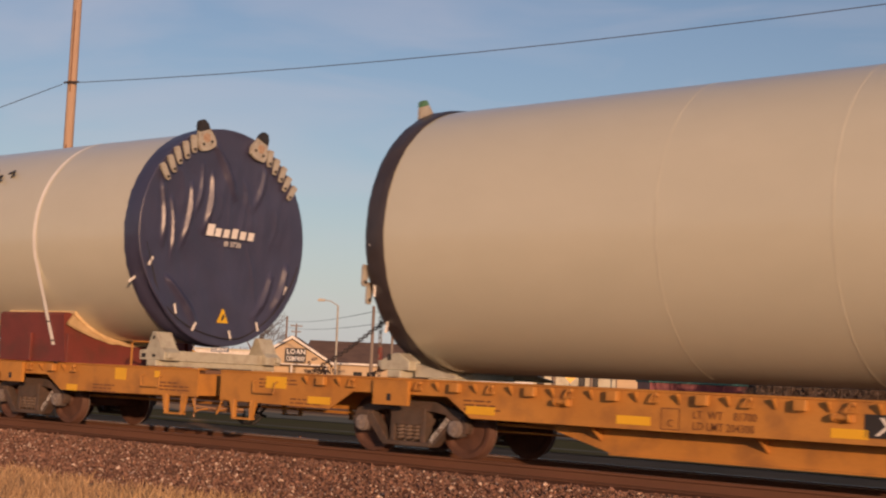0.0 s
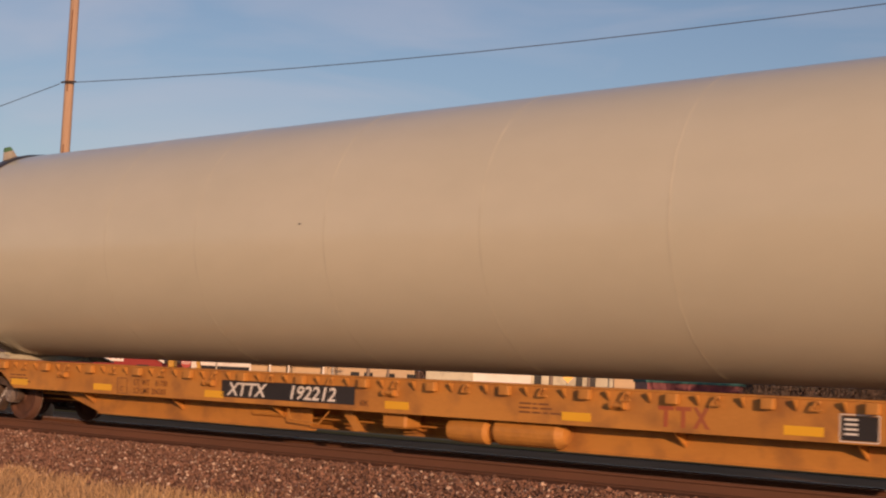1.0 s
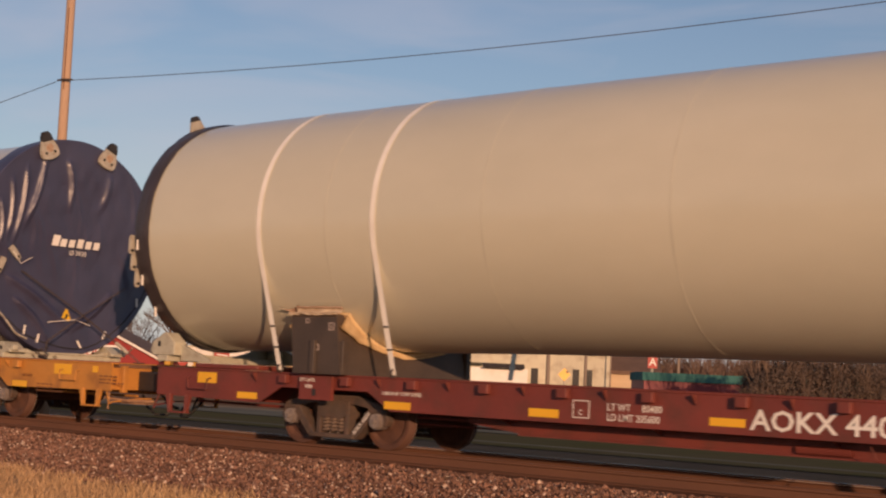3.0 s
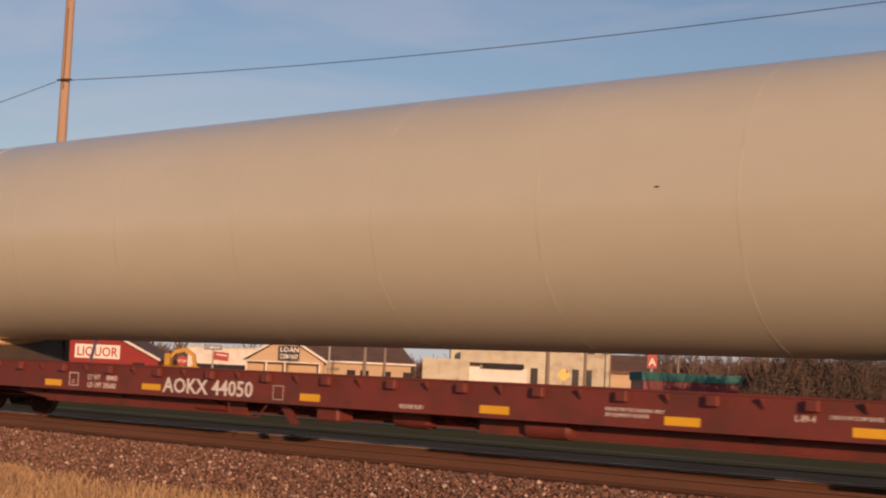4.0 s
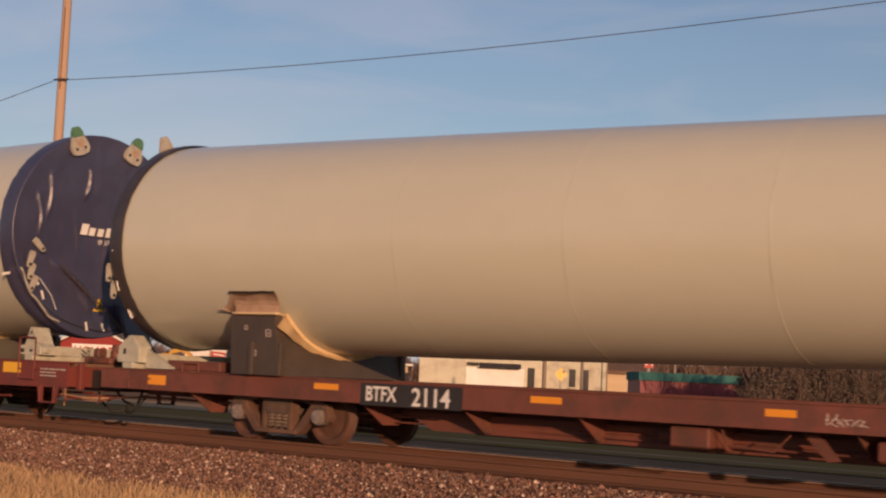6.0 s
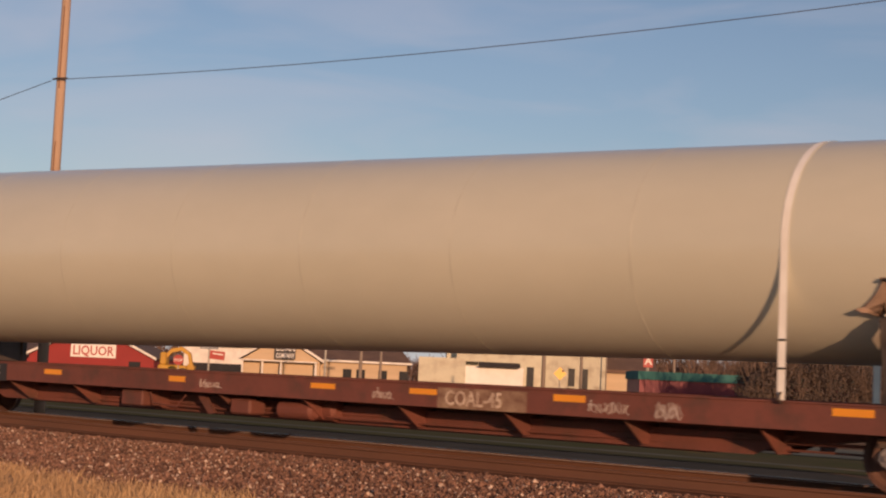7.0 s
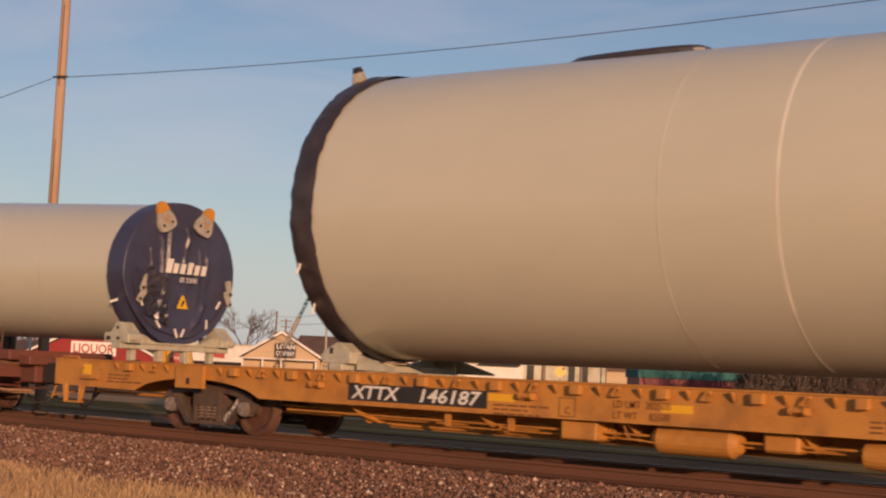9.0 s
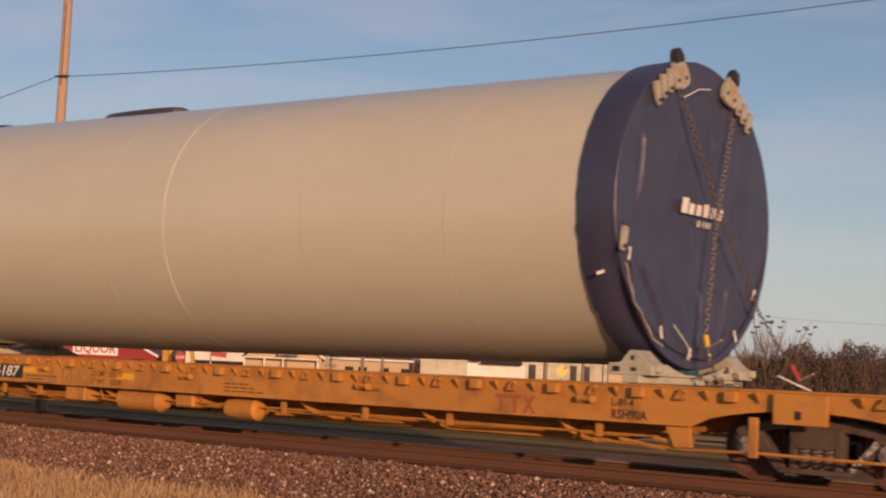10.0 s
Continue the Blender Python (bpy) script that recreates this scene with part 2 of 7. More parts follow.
def text_mesh(words, size, material, squeeze=1.0, shear=0.0):
    """Lettering as a thin mesh in its own x-z plane, read from -y; origin at the lower left."""
    key = (words, size, material.name, squeeze, shear)
    if key not in TEXTS:
        cu = bpy.data.curves.new("lettering", "FONT")
        cu.body, cu.size, cu.shear, cu.resolution_u = words, size, shear, 2
        cu.extrude = 0.002
        cu.offset = size * (0.017 if size > 0.2 else 0.004)
        ob = new("lettering", cu)
        bpy.context.view_layer.update()
        me = bpy.data.meshes.new_from_object(ob.evaluated_get(bpy.context.evaluated_depsgraph_get()))
        bpy.data.objects.remove(ob)
        bpy.data.curves.remove(cu)
        me.transform(Matrix.Rotation(radians(90), 4, "X") @ Matrix.Diagonal((squeeze, 1, 1, 1)))
        me.materials.clear()
        me.materials.append(material)
        TEXTS[key] = me
    return TEXTS[key]


def letter(words, size, material, parent, x, y, z, squeeze=1.0, shear=0.0, m=None):
    me = text_mesh(words, size, material, squeeze, shear)
    return part("lettering", me, None, parent, at=m if m is not None else (x, y, z))

# ---- ground and track ----


def ground_z(y):
    pts = ((-60, -0.35), (-12, -0.5), (-4.6, -0.5), (-2.0, -0.19), (2.0, -0.19), (3.6, -0.45), (9.0, -0.5), (60, -0.6))
    for (a, za), (b, zb) in zip(pts, pts[1:]):
        if y <= b:
            return za + (zb - za) * max(0, (y - a)) / (b - a)
    return -0.6


def strip(y0, y1, x0, x1, lift, nx=2, ny=2, bumpy=0.0):
    bm = bmesh.new()
    grid = [[bm.verts.new((x0 + (x1 - x0) * i / nx, y0 + (y1 - y0) * j / ny,
                           ground_z(y0 + (y1 - y0) * j / ny) + lift + bumpy * noise.noise((i * 0.7, j * 0.9, 3.1)))) for j in range(ny + 1)] for i in range(nx + 1)]
    for i in range(nx):
        for j in range(ny):
            bm.faces.new((grid[i][j], grid[i + 1][j], grid[i + 1][j + 1], grid[i][j + 1]))
    return bm


def ground_sheet():
    ys = [-2000, -200, -60, -30, -12, -8, -6, -4.6, -3.8, -3, -2.4, -2, 2, 2.5, 3.6, 6, 9, 20, 40, 60, 200, 900, 3500]
    xs = [-3500, -900, -300, -120] + list(range(-80, 61, 5)) + [120, 400, 3000]
    bm = bmesh.new()
    grid = [[bm.verts.new((x, y, ground_z(max(-60, min(60, y))))) for y in ys] for x in xs]
    for i in range(len(xs) - 1):
        for j in range(len(ys) - 1):
            bm.faces.new((grid[i][j], grid[i + 1][j], grid[i + 1][j + 1], grid[i][j + 1]))
    return bm


tagged(part("ground", ground_sheet(), M_SOIL), "dry yellow-brown grassland beside a railway", "ground", kind="structure")
tagged(part("ballast_bed", strip(-4.7, 3.7, -120, 120, 0.012, 60, 14, 0.01), M_BED), "reddish-brown crushed stone track bed", "track bed", kind="structure")
tagged(part("road", strip(2.9, 11.0, -400, 300, 0.01, 4, 2), M_ASPHALT), "asphalt service road beside the track, tinted brown for haze", "road", kind="structure")
tagged(part("grass_verge", strip(11.4, 18.0, -400, 300, 0.012, 4, 4), M_TURF), "dull green grass verge", "verge", kind="structure")
tagged(part("kerb", strip(11.0, 11.4, -400, 300, 0.11, 4, 1), M_CONC), "pale concrete kerb along the road", "kerb", kind="structure")
tagged(part("pavement", strip(18.0, 24.0, -400, 300, 0.03, 4, 2), M_CONC), "pale sunlit concrete pavement", "pavement", kind="structure")
tagged(part("street", strip(24.0, 36.0, -400, 300, 0.014, 4, 2), M_ASPHALT), "worn asphalt town street, tinted brown for haze", "street", kind="structure")


def rail_run(y, label):
    prof = [(-0.076, -0.18), (0.076, -0.18), (0.076, -0.165), (0.012, -0.145), (0.010, -0.05), (0.036, -0.036), (0.036, -0.006), (0.028, 0.0),
            (-0.028, 0.0), (-0.036, -0.006), (-0.036, -0.036), (-0.010, -0.05), (-0.012, -0.145), (-0.076, -0.165)]
    r = tagged(part("rail", prism([(y + a, b) for a, b in prof], -150, 150, "x"), M_RUST), label, "rail", "running rails", "structure")
    g = -1 if y > 0 else 1
    # worn head, with a rounded-off corner on the gauge side of the far rail
    prof = [(-0.0375, -0.024), (-0.0375, -0.018), (-0.014, 0.0014), (0.024, 0.0014), (0.024, -0.024)] if g < 0 else [(-0.024, -0.016), (-0.024, 0.0008), (0.0375, 0.0008), (0.0375, -0.016)]
    # far head carries a painted glint, near head a painted dark reflection
    part("running_surface", prism([(y + p, q) for p, q in prof], -150, 150, "x"), M_HEADGLINT if y > 0 else M_HEADDIM, r, "worn steel running surface")


rail_run(-0.755, "rust-brown steel rail with a polished head")
rail_run(0.755, "rust-brown steel rail with a polished head")
tie_mesh = mesh_of("tie", box(-0.115, 0.115, -1.3, 1.3, -0.36, -0.183, 0.012))
tie_mesh.materials.append(M_TIE)
plate_mesh = mesh_of("tie_plate", box(-0.09, 0.09, -0.17, 0.17, -0.1834, -0.172, 0.004))
plate_mesh.materials.append(M_RUST)
track = thing("track_ties", "creosoted wooden ties with rusty tie plates", "railway ties", kind="structure")
for i in range(-90, 30):
    t = part("tie", tie_mesh, None, track, at=pose(i * 0.52 + random.uniform(-0.03, 0.03), random.uniform(-0.04, 0.04), 0, 0, 0, random.uniform(-1, 1)))
    for s in (-0.755, 0.755):
        part("tie_plate", plate_mesh, None, t, at=(0, s, 0))


def stones(count, x0, x1, y0, y1, size, seed):
    """Many angular stones in one mesh."""
    rng = np.random.default_rng(seed)
    base = np.array([(1, 0, 0), (-1, 0, 0), (0, 1, 0), (0, -1, 0), (0, 0, 1), (0, 0, -1)], float)
    face = np.array([(0, 2, 4), (2, 1, 4), (1, 3, 4), (3, 0, 4), (2, 0, 5), (1, 2, 5), (3, 1, 5), (0, 3, 5)])
    jit = base[None] * rng.uniform(0.55, 1.25, (count, 6, 1)) + rng.normal(0, 0.22, (count, 6, 3))
    ang = rng.uniform(0, 2 * np.pi, (count, 3))
    ca, sa = np.cos(ang), np.sin(ang)
    one, nil = np.ones(count), np.zeros(count)
    rz = np.stack([ca[:, 0], -sa[:, 0], nil, sa[:, 0], ca[:, 0], nil, nil, nil, one], 1).reshape(-1, 3, 3)
    rx = np.stack([one, nil, nil, nil, ca[:, 1], -sa[:, 1], nil, sa[:, 1], ca[:, 1]], 1).reshape(-1, 3, 3)
    sz = size * rng.lognormal(0, 0.35, count)
    v = np.einsum("nij,nkj->nki", rz @ rx, jit) * sz[:, None, None]
    px, py = rng.uniform(x0, x1, count), rng.uniform(y0, y1, count)
    pz = np.array([ground_z(y) for y in py]) + 0.015 + sz * rng.uniform(0.1, 0.7, count)
    v += np.stack([px, py, pz], 1)[:, None, :]
    me = bpy.data.meshes.new("ballast")
    me.from_pydata(v.reshape(-1, 3).tolist(), [], (face[None] + 6 * np.arange(count)[:, None, None]).reshape(-1, 3).tolist())
    return me


tagged(part("ballast", stones(7000, -42, 2, -4.9, -1.8, 0.0165, 7), M_PALE), "scattered pale crushed stones in the ballast", "ballast", kind="stuff")
tagged(part("ballast", stones(78000, -42, 2, -4.9, -1.5, 0.0165, 1), M_STONE), "loose reddish-brown and pale crushed stone ballast", "ballast", kind="stuff")
tagged(part("ballast", stones(9000, -60, 6, 1.35, 3.8, 0.028, 2), M_STONE), "loose crushed stone ballast in shade", "ballast", kind="stuff")


def blades(count, x0, x1, y0, y1, h, seed, keep=None):
    rng = np.random.default_rng(seed)
    x, y = rng.uniform(x0, x1, count), rng.uniform(y0, y1, count)
    if keep is not None:
        ok = keep(x, y, rng)
        x, y = x[ok], y[ok]
    n = len(x)
    z = np.array([ground_z(v) for v in y])
    a, hh = rng.uniform(0, 2 * np.pi, n), h * rng.uniform(0.4, 1.3, n)
    w = 0.005 * rng.uniform(0.7, 1.6, n)
    lean = rng.normal(0, 0.45, (n, 2)) * hh[:, None]
    dx, dy = np.cos(a) * w, np.sin(a) * w
    v = np.stack([np.stack([x - dx, y - dy, z], 1), np.stack([x + dx, y + dy, z], 1),
                  np.stack([x + lean[:, 0] * 0.4 + dx * 0.7, y + lean[:, 1] * 0.4 + dy * 0.7, z + hh * 0.6], 1),
                  np.stack([x + lean[:, 0] * 0.4 - dx * 0.7, y + lean[:, 1] * 0.4 - dy * 0.7, z + hh * 0.6], 1),
                  np.stack([x + lean[:, 0], y + lean[:, 1], z + hh], 1)], 1)
    k = 5 * np.arange(n)[:, None]
    me = bpy.data.meshes.new("dry_grass")
    me.from_pydata(v.reshape(-1, 3).tolist(), [], (k + [[0, 1, 2, 3]]).tolist() + (k + [[3, 2, 4]]).tolist())
    return me


tagged(part("dry_grass", blades(60000, -26, 4, -9.5, -4.2, 0.13, 3, lambda x, y, r: (y < -4.75 + 0.25 * np.sin(x * 1.7) + 0.2 * np.sin(x * 4.1)) | (r.random(len(x)) < 0.03)), M_GRASS),
       "short dry straw-coloured grass beside the ballast", "grass", kind="stuff")

# ---- tower sections ----
TRAIN = []


def on_train(ob, x):
    TRAIN.append((ob, x))
    return ob


# main creases of each cover, in parts of its radius: from (across, up) to (across, up), width and height in metres
CREASES = {
    11: ((-0.20, 0.86, 0.10, 0.40, 0.050, 0.055), (-0.17, 0.58, -0.24, 0.05, 0.040, 0.050), (-0.42, 0.45, -0.50, -0.12, 0.034, 0.042), (-0.77, 0.42, -0.73, -0.12, 0.036, 0.046), (-0.64, 0.30, -0.62, -0.25, 0.030, 0.034),
         (-0.30, 0.66, -0.36, 0.20, 0.030, 0.030), (0.46, 0.70, 0.34, 0.30, 0.045, 0.03), (0.62, -0.30, 0.40, -0.72, 0.05, 0.04), (0.80, -0.2, 0.62, -0.66, 0.05, 0.05), (-0.66, -0.42, -0.30, -0.82, 0.05, 0.05)),
    23: ((-0.32, 0.84, -0.50, 0.16, 0.042, 0.056), (-0.52, 0.70, -0.61, 0.00, 0.034, 0.050), (-0.67, 0.56, -0.69, 0.02, 0.032, 0.048), (-0.78, 0.36, -0.76, -0.06, 0.030, 0.042), (-0.08, 0.80, -0.02, 0.36, 0.042, 0.050),
         (0.40, 0.72, 0.30, 0.36, 0.05, 0.030), (-0.66, -0.32, 0.00, -0.72, 0.05, 0.045), (0.50, -0.40, 0.05, -0.76, 0.05, 0.040), (-0.56, -0.52, -0.2, -0.86, 0.05, 0.05)),
    37: ((-0.60, 0.56, -0.62, 0.10, 0.036, 0.052), (-0.74, 0.36, -0.69, -0.05, 0.034, 0.046), (-0.14, 0.66, -0.18, 0.36, 0.030, 0.050), (0.42, 0.58, 0.36, 0.18, 0.036, 0.050), (0.30, 0.36, 0.34, 0.05, 0.034, 0.03),
         (-0.52, -0.30, 0.10, -0.78, 0.055, 0.05), (-0.30, -0.40, 0.00, -0.86, 0.05, 0.05), (0.55, -0.35, 0.42, -0.85, 0.06, 0.06)),
    41: ((-0.22, 0.76, -0.24, -0.20, 0.034, 0.058), (-0.36, 0.50, -0.30, -0.35, 0.030, 0.046), (-0.55, 0.36, -0.48, -0.30, 0.030, 0.040), (0.10, 0.66, 0.16, 0.36, 0.030, 0.034),
         (-0.44, -0.30, -0.16, -0.72, 0.04, 0.046), (0.50, -0.40, 0.22, -0.80, 0.045, 0.046)),
    53: ((-0.68, 0.46, -0.74, -0.06, 0.045, 0.060), (-0.72, -0.34, -0.36, -0.80, 0.06, 0.05), (0.10, -0.45, 0.02, -0.92, 0.06, 0.05), (0.46, -0.42, 0.28, -0.88, 0.05, 0.045), (0.26, 0.70, 0.20, 0.42, 0.05, 0.02)),
}


def fold(y, z, r, seed):
    """Relief of the taut cloth: sharp creases from the fittings, slack ripples and fine crumple."""
    f = np.zeros_like(y)
    rng = random.Random(seed)
    loose = [(c, t, c + rng.uniform(-0.12, 0.12), t - rng.uniform(0.25, 0.6), rng.uniform(0.05, 0.09), rng.uniform(0.012, 0.024)) for c, t in [(rng.uniform(-0.7, 0.75), rng.uniform(-0.1, 0.75)) for _ in range(10)]]
    for y0, z0, y1, z1, w, amp in (*[(*c[:4], c[4] * 1.5, c[5] * (1.45 if seed < 30 else 1.1)) for c in CREASES[seed]], *loose):
        d = np.array([y1 - y0, z1 - z0]) * r
        ln = math.hypot(*d)
        u = ((y - y0 * r) * d[0] + (z - z0 * r) * d[1]) / (ln * ln)
        bow = 0.03 * r * np.sin(np.clip(u, 0, 1) * math.pi)
        e = ((y - y0 * r) * -d[1] + (z - z0 * r) * d[0]) / ln - bow
        f += amp * np.clip(np.minimum((u + 0.06) / 0.16, (1.1 - u) / 0.4), 0, 1) * np.exp(-(e / (w * (0.6 + 0.4 * np.clip(u, 0, 1)))) ** 2)
    rip = np.array([0.035 * noise.noise((a * 1.6, b * 0.9, seed)) + 0.014 * noise.noise((a * 6, b * 2.6, seed)) + 0.004 * noise.noise((a * 19, b * 13, seed)) for a, b in zip(y.ravel(), z.ravel())]).reshape(y.shape)
    return f + rip


def cover(r, skirt, seed, slack=0.05):
    """A cloth cap: face towards +x, with a skirt over the shell that is drawn in below on both sides."""
    seg, rings = 240, 84
    a = 2 * np.pi * np.arange(seg) / seg
    q = ((np.arange(rings) + 1) / rings)[:, None]
    deg = np.degrees(a)
    tuck = np.exp(-((deg - 222) / 20) ** 2) + 0.7 * np.exp(-((deg - 318) / 18) ** 2)
    edge = np.array([noise.noise((math.cos(v) * 5, math.sin(v) * 5, seed)) for v in a]) * 0.02 + np.array([noise.noise((math.cos(v) * 17, math.sin(v) * 17, seed)) for v in a]) * 0.010
    rim = r * (1 - 0.022 * tuck) + edge * (0.4 + tuck)
    y, z = rim * q * np.cos(a), rim * q * np.sin(a)
    x = fold(y, z, r, seed) * (1 - q ** 14) - slack * 1.4 * (1 - q * q) + 0.05 * tuck * q ** 8
    rows = [np.stack([x, y, z], 2)]
    for xs, dr, pull in ((-0.022, 0.0, 0.02), (-0.05, 0.004, 0.10), (-0.12, 0.012, 0.13), (-0.20, 0.018, 0.05), (-skirt * 0.75, 0.020, 0.0), (-skirt, 0.014, 0.0)):
        pleat = np.array([0.005 * noise.noise((v * 14 + xs * 3, xs * 6, seed)) + 0.003 * noise.noise((v * 40, xs * 4, seed + 2)) for v in a])
        rr = r + dr + pleat * (1 + tuck) - pull * tuck
        xe = np.full(seg, xs) + (0.03 * np.array([noise.noise((v * 14, seed, 2)) for v in a]) if xs <= -skirt else 0) + (0.05 * tuck if xs > -0.03 else 0)
        rows.append(np.stack([xe, rr * np.cos(a), rr * np.sin(a)], 1)[None])
    v = np.concatenate(rows)
    n = len(v)
    k, i = np.meshgrid(np.arange(n - 1), np.arange(seg), indexing="ij")
    j = (i + 1) % seg
    quads = np.stack([k * seg + i, (k + 1) * seg + i, (k + 1) * seg + j, k * seg + j], 2).reshape(-1, 4)
    hub = n * seg
    me = bpy.data.meshes.new("end_cover")
    me.from_pydata(v.reshape(-1, 3).tolist() + [(float(x[0].mean()), 0.0, 0.0)], [], quads.tolist() + [(hub, w, (w + 1) % seg) for w in range(seg)])
    me.polygons.foreach_set("use_smooth", [True] * len(me.polygons))
    return me


def rim_band(r, width, seed, rough=0.012):
    """The dark cloth band round the tail end of a section, open towards +x, with a closed back."""
    bm = bmesh.new()
    seg = 200
    rows = []
    steps = [(0.0, 0.0), (0.0, 0.6), (0.0, 0.985), (0.03, 1.006)] + [(width * q, 1.011) for q in (0.2, 0.34, 0.48, 0.62, 0.76, 0.9)] + [(width, 1.006)]
    for x, k in steps:
        row = []
        for i in range(seg):
            a = 2 * math.pi * i / seg
            d = 0.0
            if k > 0.9:
                slant = a * 26 + x * 9
                d = rough * (noise.noise((a * 9, x * 5, seed)) + 0.8 * abs(noise.noise((slant, x * 11, seed + 3)))) - (0.012 if x > width * 0.85 else 0)
            xe = x + ((0.02 if rough > 0.02 else 0.010) * noise.noise((a * 11, 5, seed)) if x >= width else 0)
            row.append(bm.verts.new((xe, (r * k + d) * math.cos(a), (r * k + d) * math.sin(a))))
        rows.append(row)
    for p, s in zip(rows, rows[1:]):
        for i in range(seg):
            k = (i + 1) % seg
            bm.faces.new((p[i], s[i], s[k], p[k]))
    bmesh.ops.remove_doubles(bm, verts=rows[0], dist=0.001)
    return bm


def lug_mesh(w=0.42, h=0.46):
    """A lifting bracket: rounded triangular plate on a thicker foot, in its own y-z plane, foot at the origin."""
    bm = bmesh.new()
    prism([(-w * 0.42, -0.02), (-w * 0.1, -0.05), (w * 0.1, -0.05), (w * 0.42, -0.02), (w / 2, h * 0.14), (w * 0.45, h * 0.34), (w * 0.26, h * 0.84), (w * 0.12, h * 0.98), (-w * 0.12, h * 0.98), (-w * 0.26, h * 0.84), (-w * 0.45, h * 0.34), (-w / 2, h * 0.14)], -0.035, 0.035, "x", bm)
    bmesh.ops.bevel(bm, geom=list(bm.edges), offset=0.012, segments=2, affect="EDGES")
    return mesh_of("lifting_lug", bm)


LUG = lug_mesh()
LUG.materials.append(M_LUG)
bm = bmesh.new()
prism([(-0.055, 0), (0.055, 0), (0.06, 0.05), (0.05, 0.27), (0.03, 0.31), (-0.03, 0.31), (-0.05, 0.27), (-0.06, 0.05)], -0.022, 0.022, "x", bm)
bmesh.ops.bevel(bm, geom=list(bm.edges), offset=0.006, segments=1, affect="EDGES")
HANG = mesh_of("hanger_plate", bm)
HANG.materials.append(M_LUG)
BOSS = mesh_of("pin_boss", lathe([(0.0, 0.0), (0.0, 0.028), (0.012, 0.028), (0.012, 0.0)], "x", 10))
BOSS.materials.append(M_DARK)
TAIL = mesh_of("tie_tail", box(-0.006, 0.006, -0.022, 0.022, -0.17, 0.0, 0.003))
TAIL.materials.append(M_WHITE)
bm = prism([(-0.135, 0.30), (0.135, 0.30), (0.115, 0.40), (0.06, 0.49), (-0.06, 0.49), (-0.115, 0.40)], -0.05, 0.05, "x")
bmesh.ops.bevel(bm, geom=list(bm.edges), offset=0.014, segments=2, affect="EDGES")
CAPTIP = mesh_of("lug_cap", bm)
bm = prism([(-0.10, 0.395), (0.10, 0.395), (0.06, 0.485), (-0.06, 0.485)], -0.045, 0.045, "x")
bmesh.ops.bevel(bm, geom=list(bm.edges), offset=0.012, segments=2, affect="EDGES")
SMALLTIP = mesh_of("lug_cap", bm)
STAIN = mesh_of("rust_stain", lathe([(0.0, 0.0), (0.0, 0.085), (0.004, 0.08), (0.004, 0.0)], "x", 14))
STAIN.materials.append(mat("rust_bleed", (0.34, 0.21, 0.13), (0.44, 0.34, 0.25), rough=0.85, coarse=14))


def lug(parent, r, deg, x, tip=None, z0=-0.12, lean=0.0, scale=1.0, cap=None):
    """A bracket on the end flange at an angle from the top (positive: towards +y)."""
    a = radians(90 - deg)
    m = Matrix.Translation((x, 0, 0)) @ Matrix.Rotation(radians(-deg), 4, "X") @ Matrix.Translation((0, 0, r + z0)) @ Matrix.Rotation(radians(lean), 4, "X")
    if scale != 1.0:
        m = m @ Matrix.Diagonal((1, scale, scale, 1))
    ob = part("lifting_lug", LUG, None, parent, at=m)
    part("rust_stain", STAIN, None, ob, at=(0.0352, 0.01, 0.17))
    for s in (-0.1, 0.1):
        part("pin_boss", BOSS, None, ob, at=(0.036, s, 0.08))
    if tip:
        me = (cap or CAPTIP).copy()
        me.materials.append(tip)
        part("lug_cap", me, None, ob)
    return ob


def hanger(parent, r, deg, x, inset=0.0, lean=0.0):
    m = Matrix.Translation((x, 0, 0)) @ Matrix.Rotation(radians(-deg), 4, "X") @ Matrix.Translation((0, 0, r - 0.12 - inset)) @ Matrix.Rotation(radians(180 + lean), 4, "X")
    ob = part("hanger_plate", HANG, None, parent, at=m @ Matrix.Translation((0, 0, -0.2)))
    part("pin_boss", BOSS, None, ob, at=(0.022, 0, 0.25))
    return ob


def tie_tail(parent, x, y, z, turn=0.0):
    part("tie_tail", TAIL, None, parent, at=pose(x, y, z, turn, 0, 0))


def logo_bars(parent, x, y0, z0, w, h):
    """A wide white trade mark on the cloth, as plain slanted bars."""
    cw = w / 6
    for i in range(6):
        hh = h * 1.1 if i == 0 else h * (0.94 if i == 3 else 0.78)
        ya, yb, s = y0 + i * cw, y0 + (i + (0.70 if i else 0.82)) * cw, 0.22 * hh
        part("logo_bar", prism([(ya, z0), (yb, z0), (yb + s, z0 + hh), (ya + s, z0 + hh)], x, x + 0.004, "x"), M_WHITE, parent)


def warning(parent, x, y, z, s=0.24):
    w = part("warning_triangle", prism([(y - s * 0.55, z), (y + s * 0.55, z), (y + 0.02, z + s), (y - 0.02, z + s)], x, x + 0.005, "x"), M_WARN, parent, "yellow warning triangle print")
    part("warning_symbol", prism([(y - 0.04, z + 0.04), (y + 0.0, z + 0.04), (y + 0.05, z + 0.12), (y + 0.01, z + 0.16), (y - 0.02, z + 0.10)], x + 0.005, x + 0.008, "x"), M_BLK, w)


def shell(stations):
    """Painted steel shell through (x, radius, centre height) stations, ends open."""
    bm = bmesh.new()
    seg = 128
    rows = [[bm.verts.new((x, r * math.cos(2 * math.pi * i / seg), zc + r * math.sin(2 * math.pi * i / seg))) for i in range(seg)] for x, r, zc in stations]
    for p, s in zip(rows, rows[1:]):
        for i in range(seg):
            k = (i + 1) % seg
            bm.faces.new((p[i], s[i], s[k], p[k]))
    return bm


